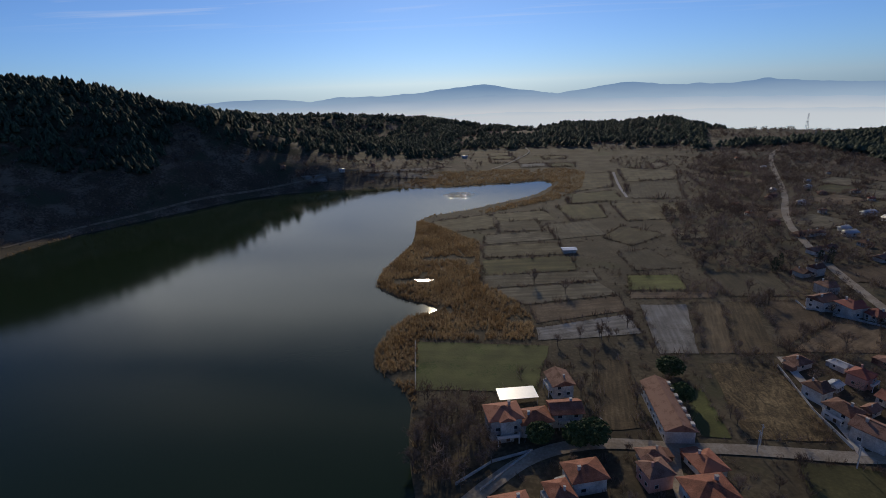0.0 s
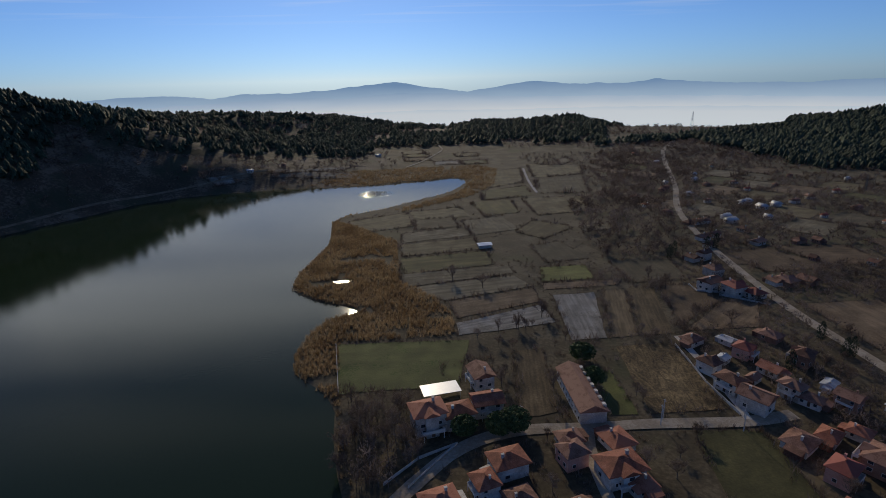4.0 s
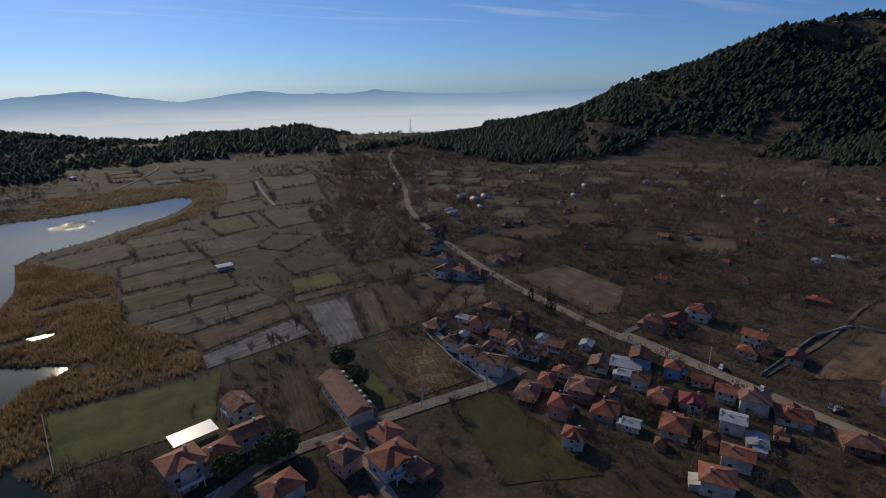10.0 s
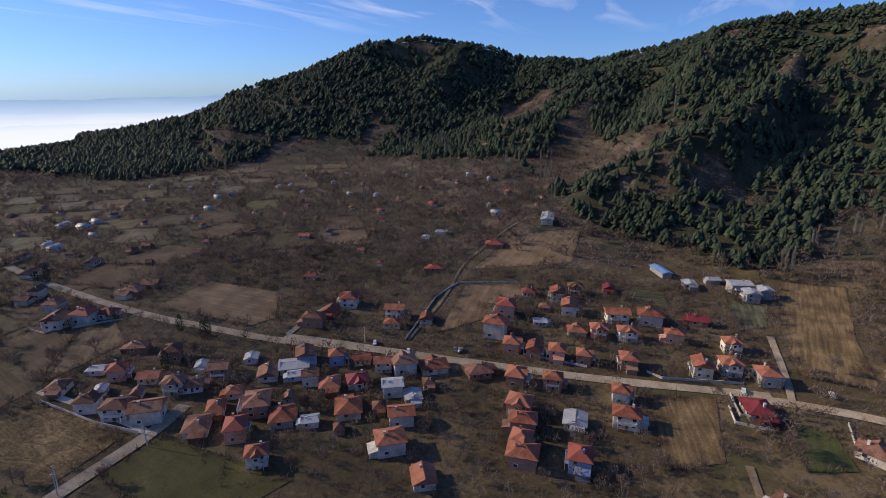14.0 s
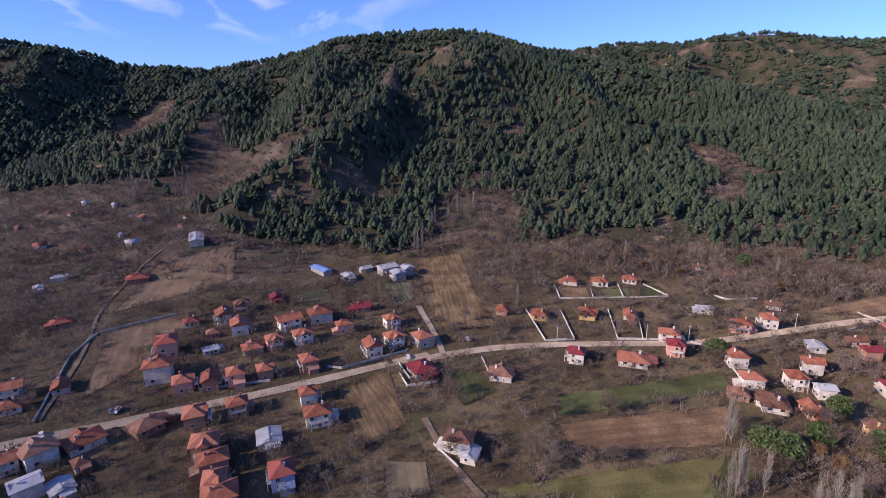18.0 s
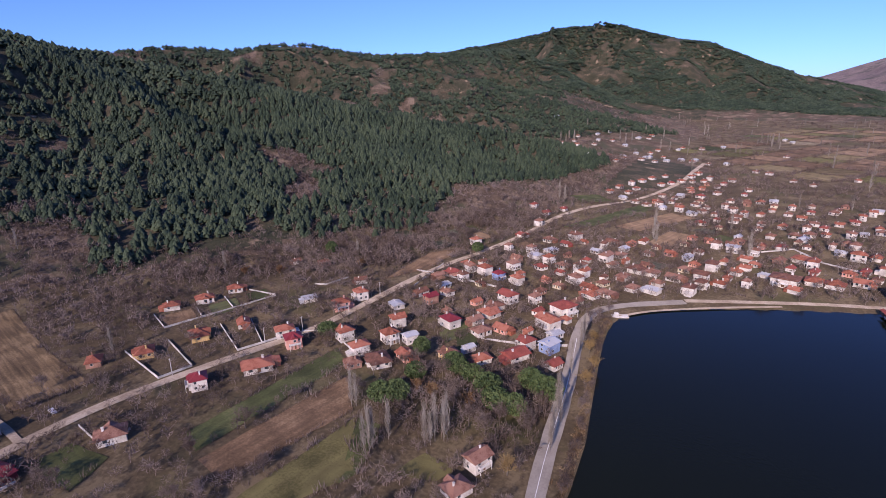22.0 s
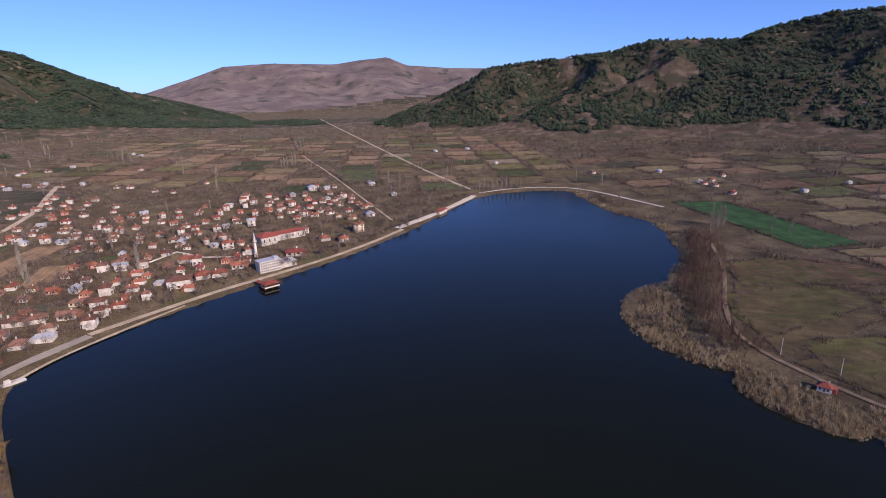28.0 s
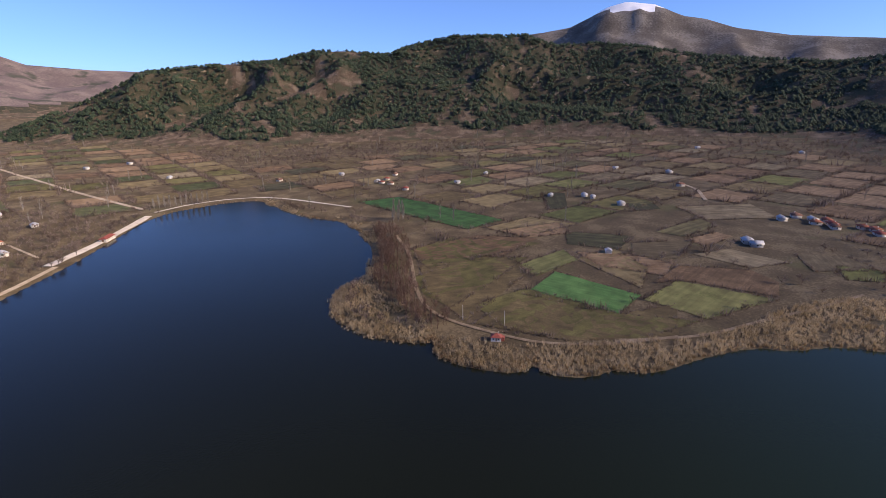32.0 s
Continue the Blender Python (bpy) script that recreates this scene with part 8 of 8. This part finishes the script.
def windows_on(root, xs, y, zs, w, h, frame_m=FRAME, side="y"):
    for z in zs:
        for x in xs:
            bm = bmesh.new()
            sx, sy = (w, 0.14) if side == "y" else (0.14, w)
            px, py = (x, y) if side == "y" else (y, x)
            box(bm, px, py, z, sx, sy, h)
            win = part("window", bm, frame_m, root)
            bm = bmesh.new()
            k = math.copysign(0.03, y)
            box(bm, px + (0 if side == "y" else k), py + (k if side == "y" else 0), z + 0.12, (w - 0.25) if side == "y" else 0.14, 0.14 if side == "y" else (w - 0.25), h - 0.24)
            part("pane", bm, GLASS, win)


def hall(name, x, y, turn, w, d, h, wall_m, roof_m, label, category, rise=2.0, style="gable", xs=(), zs=(1.2,)):
    root = base(name, x, y, turn, label, category)
    bm = bmesh.new()
    box(bm, 0, 0, -1, w, d, h + 1)
    if style == "gable" and w >= d:
        for s in (-1, 1):
            tri = [bm.verts.new((s * w / 2, -d / 2, h)), bm.verts.new((s * w / 2, d / 2, h)), bm.verts.new((s * w / 2, 0, h + rise * 0.92))]
            bm.faces.new(tri if s > 0 else tri[::-1])
    part("wall", bm, wall_m, root)
    roof = part("roof", roof_shape(style, w, d, rise, 0.7), roof_m, root)
    roof.location.z = h
    if len(xs):
        windows_on(root, xs, -d / 2 - 0.02, zs, 1.3, 1.4)
        windows_on(root, xs, d / 2 + 0.02, zs, 1.3, 1.4)
    bm = bmesh.new()
    box(bm, w / 2 + 0.03, 0, 0, 0.14, 1.6, 2.3)
    part("door", bm, WOODEN, root)
    return root


# long holiday house with a row of dormers
lh = hall("long_house", *LONG_HOUSE, 92, 30, 9.5, 5.4, WALLS["w"], ROOFS["b"], "long two-storey house with weathered red roof", "house", 2.6, "gable", np.arange(-13, 14, 3.7), (1.0, 3.6))
for k in range(7):
    bm = bmesh.new()
    box(bm, -12.5 + 4.2 * k, -4.4, 5.2, 1.6, 1.2, 1.5)
    part("dormer", bm, WALLS["w"], lh)

# sheet roof that shines in the sun, beside the lakeside houses
tarp = base("sheet_canopy", *TARP, 12, "flat white sheet canopy dazzling in the sun", "canopy")
tarp.rotation_euler = (radians(-4), 0, radians(12))
bm = bmesh.new(); box(bm, 0, 0, 3.3, 15, 9, 0.14); part("sheet", bm, WHITE_SHEET, tarp)
for sx in (-1, 1):
    for sy in (-1, 1):
        bm = bmesh.new(); box(bm, sx * 7, sy * 4, -0.5, 0.16, 0.16, 3.8); part("post", bm, METAL, tarp)

hall("blue_hall", *BLUE_HALL, 28, 16, 6, 3.2, WALLS["g"], BLUE_SHEET, "long shed with bright blue sheet roof", "shed", 0.9)
hall("white_shed", *WHITE_SHED, 8, 9, 6, 2.6, WALLS["w"], WHITE_SHEET, "small field shed with white sheet roof", "shed", 0.6)
hall("farm_shed", *FAR_SHED, 8, 26, 9, 3.6, WALLS["w"], ROOFS["g"], "long pale farm shed with grey roof", "shed", 1.2)
hall("cafe", *CAFE, 33, 18, 6, 3.0, WALLS["w"], ROOFS["r"], "lakeside cafe with red roof on the promenade", "building", 1.4, "hip", (-6, -2, 2, 6))

# hotel of four storeys on the shore
hotel = base("hotel", *HOTEL, 8, "white four-storey hotel with rows of windows", "building")
bm = bmesh.new()
box(bm, 0, 0, -1, 26, 11, 12.2)
for f in range(1, 4):
    box(bm, 0, 0, 3.0 * f, 26.3, 11.3, 0.3)
part("wall", bm, WALLS["w"], hotel)
bm = bmesh.new(); box(bm, 0, 0, 11.2, 27, 12, 0.4); box(bm, -9, 1, 11.5, 5, 5, 2.0); part("roof", bm, ROOFS["g"], hotel)
windows_on(hotel, np.arange(-11, 12, 2.75), 5.55, (0.9, 3.7, 6.4, 9.0), 1.7, 1.5)
for k in range(6):
    bm = bmesh.new()
    box(bm, -10 + 4.0 * k, 6.1, 3.1, 3.2, 1.3, 0.2); box(bm, -10 + 4.0 * k, 6.7, 3.3, 3.2, 0.1, 0.9)
    part("balcony", bm, FRAME, hotel)
wing = base("hotel_annex", HOTEL[0] - 14, HOTEL[1] - 4, 8, "low annex with blue-grey roof beside the hotel", "building")
bm = bmesh.new(); box(bm, 0, 0, -1, 12, 9, 5.0); part("wall", bm, WALLS["w"], wing)
rf = part("roof", roof_shape("hip", 12, 9, 1.8), ROOFS["g"], wing); rf.location.z = 4.0

# pavilion on stilts over the water
pav = base("pavilion", *PAVILION, 10, "red-roofed wooden pavilion on stilts over the water", "pavilion")
bm = bmesh.new(); box(bm, 0, 0, 0.9, 17, 12, 0.35); box(bm, 6, -10, 0.9, 3, 12, 0.3); part("deck", bm, WOODEN, pav)
rf = part("roof", roof_shape("hip", 16, 11, 2.2, 0.8), ROOFS["r"], pav); rf.location.z = 4.3
rf2 = part("roof", roof_shape("gable", 4, 12, 1.0, 0.4), ROOFS["r"], pav); rf2.location = (6, -10, 3.9)
for sx in np.linspace(-7.8, 7.8, 5):
    for sy in (-5.4, 0, 5.4):
        bm = bmesh.new(); box(bm, sx, sy, -3.5, 0.3, 0.3, 7.9); part("post", bm, WOODEN, pav)
bm = bmesh.new()
for s in (-1, 1):
    box(bm, 0, s * 5.7, 1.25, 16.5, 0.12, 1.0); box(bm, s * 8.2, 0, 1.25, 0.12, 11.4, 1.0)
part("railing", bm, FRAME, pav)

# mosque with its minaret
mosque = base("mosque", *MOSQUE, 8, "white mosque hall with red tiled roof", "mosque")
bm = bmesh.new(); box(bm, 0, 0, -1, 14, 13, 8.0); box(bm, 0, -8, -1, 14, 4, 5.0); part("wall", bm, WALLS["w"], mosque)
rf = part("roof", roof_shape("hip", 14, 13, 3.2), ROOFS["r"], mosque); rf.location.z = 7.0
windows_on(mosque, (-4.5, 0, 4.5), 6.52, (2.2,), 1.3, 3.0)
hall("mosque_hall", *MOSQUE_HALL, 8, 34, 9, 5.5, WALLS["w"], ROOFS["r"], "long white hall with red tiled roof", "building", 2.0, "hip", np.arange(-15, 16, 5), (2.0,))
minaret = base("minaret", *MINARET, 0, "slender white minaret with grey conical cap", "minaret")


def lathe(profile, seg=14):
    bm = bmesh.new()
    rings = []
    for r, z in profile:
        rings.append([bm.verts.new((r * math.cos(2 * math.pi * k / seg), r * math.sin(2 * math.pi * k / seg), z)) for k in range(seg)])
    for a, b in zip(rings, rings[1:]):
        for k in range(seg):
            bm.faces.new((a[k], a[(k + 1) % seg], b[(k + 1) % seg], b[k]))
    bm.faces.new(rings[0][::-1]); bm.faces.new(rings[-1])
    return bm


part("shaft", lathe([(1.9, -1), (1.9, 3.5), (1.25, 5.0), (1.15, 19.0), (1.0, 19.2), (0.95, 23.5)]), WALLS["w"], minaret)
part("balcony", lathe([(1.2, 17.0), (2.0, 18.2), (2.1, 18.3), (2.1, 19.4), (1.95, 19.4), (1.95, 18.5)]), WALLS["w"], minaret)
part("cap", lathe([(1.25, 23.4), (0.9, 25.2), (0.05, 29.0)]), ROOFS["g"], minaret)
part("finial", lathe([(0.05, 28.9), (0.18, 29.3), (0.04, 29.8), (0.12, 30.0), (0.02, 30.6)], 8), METAL, minaret)

# pier head
pier = base("pier", *PIER, 25, "small concrete landing stage with white box", "pier")
bm = bmesh.new(); box(bm, 0, 0, -2, 9, 4, 2.4); part("deck", bm, CONCRETE, pier)
bm = bmesh.new(); box(bm, 2, 0, 0.4, 2.2, 1.8, 1.6); part("kiosk", bm, CONCRETE, pier)


# lattice masts on the southern saddle
def mast(x, y, height, half, label):
    root = base("lattice_mast", x, y, 20, label, "mast", "masts on the saddle")
    for sx, sy in ((-1, -1), (1, -1), (1, 1), (-1, 1)):
        bm = bmesh.new()
        vs = []
        for z, k in ((-1, 1.0), (height, 0.12)):
            for a, b in ((-1, -1), (1, -1), (1, 1), (-1, 1)):
                vs.append(bm.verts.new((sx * half * k + a * 0.12, sy * half * k + b * 0.12, z)))
        for q in ((3, 2, 1, 0), (4, 5, 6, 7), (0, 1, 5, 4), (1, 2, 6, 5), (2, 3, 7, 6), (3, 0, 4, 7)):
            bm.faces.new([vs[i] for i in q])
        part("leg", bm, METAL, root)
    for k in range(6):
        z = height * (k + 0.5) / 6.5
        r = half * (1 - 0.88 * z / height)
        bm = bmesh.new()
        for s in (-1, 1):
            box(bm, 0, s * r, z, 2 * r, 0.14, 0.2); box(bm, s * r, 0, z, 0.14, 2 * r, 0.2)
        part("brace", bm, METAL, root)


mast(*MAST, 42, 2.6, "tall grey lattice telecommunications mast")
mast(*MAST_B, 18, 1.0, "short grey lattice mast")
mast(*MAST_C, 15, 1.0, "short grey lattice mast")


# power poles
POLE_STOCK = []
for x, y in POLES:
    m = pose(x, y, ground_z(x, y), 0, 0, RNG.uniform(0, 180))
    if POLE_STOCK:
        copy_thing(POLE_STOCK[0], m)
        continue
    root = tagged(new("power_pole"), "grey power pole with crossarm beside the road", "pole", "power poles")
    root.matrix_basis = m
    bm = bmesh.new(); box(bm, 0, 0, -0.5, 0.3, 0.3, 9.0, 0, 0.6); part("post", bm, CONCRETE, root)
    bm = bmesh.new(); box(bm, 0, 0, 7.8, 1.8, 0.14, 0.14); part("crossarm", bm, METAL, root)
    POLE_STOCK.append(root)


# parked cars
CAR_PAINT = material("car_paint_white", [(0.6, 0.6, 0.6), (0.8, 0.8, 0.8)], 1, 0.3, 3, spec=0.6, per_object=0.3)
CAR_DARK = material("car_paint_dark", [(0.08, 0.09, 0.11), (0.16, 0.17, 0.2)], 1, 0.3, 3, spec=0.6, per_object=0.3)
CAR_STOCK = {}
for k, (x, y) in enumerate(CARS):
    paint, word = (CAR_PAINT, "white") if k % 3 != 1 else (CAR_DARK, "dark grey")
    m = pose(x, y, ground_z(x, y) + 0.35, 0, 0, RNG.uniform(0, 40) + (100 if y < -90 else 170))
    if word in CAR_STOCK:
        copy_thing(CAR_STOCK[word], m)
        continue
    root = tagged(new("car"), f"small {word} car parked beside the road", "car", "parked cars")
    root.matrix_basis = m
    bm = bmesh.new(); box(bm, 0, 0, 0.3, 4.2, 1.7, 0.55, 0, 0.97); box(bm, -0.2, 0, 0.84, 2.5, 1.6, 0.6, 0, 0.78); part("body", bm, paint, root)
    bm = bmesh.new(); box(bm, -0.2, 0, 0.9, 2.3, 1.66, 0.42, 0, 0.82); part("windows", bm, GLASS, root)
    for sx in (-1.3, 1.3):
        for sy in (-0.78, 0.78):
            bm = bmesh.new()
            bmesh.ops.create_cone(bm, cap_ends=True, segments=12, radius1=0.31, radius2=0.31, depth=0.2, matrix=pose(sx, sy, 0.31, 90))
            part("wheel", bm, RUBBER, root)
    CAR_STOCK[word] = root


# ---------------------------------------------------------------- garden walls of the villas and lanes
def garden_wall(points, height=0.95, mat=CONCRETE, label="pale garden wall round a plot", thick=0.22):
    p = np.array(points, float)
    root = new("garden_wall")
    root.matrix_basis = pose(p[0][0], p[0][1], ground_z(*p[0]))
    tagged(root, label, "wall", "garden walls")
    z0 = ground_z(*p[0])
    for a, b in zip(p, p[1:]):
        length, turn = float(np.hypot(*(b - a))), math.atan2(b[1] - a[1], b[0] - a[0])
        n = max(1, int(length / 12))
        for k in range(n):
            c = a + (b - a) * (k + 0.5) / n
            bm = bmesh.new()
            z = ground_z(*c) - z0
            box(bm, c[0] - p[0][0], c[1] - p[0][1], z - 0.8, length / n + 0.1, thick, height + 0.8, turn)
            box(bm, c[0] - p[0][0], c[1] - p[0][1], z + height, length / n + 0.1, thick + 0.08, 0.08, turn)
            part("panel", bm, mat, root)


for line in WALL_LINES:
    garden_wall(line)
hotel.scale = (0.6, 0.75, 0.72)
pav.scale = (0.62, 0.62, 0.78)
pav.location.y -= 4.0
minaret.scale = (0.85, 0.85, 0.66)
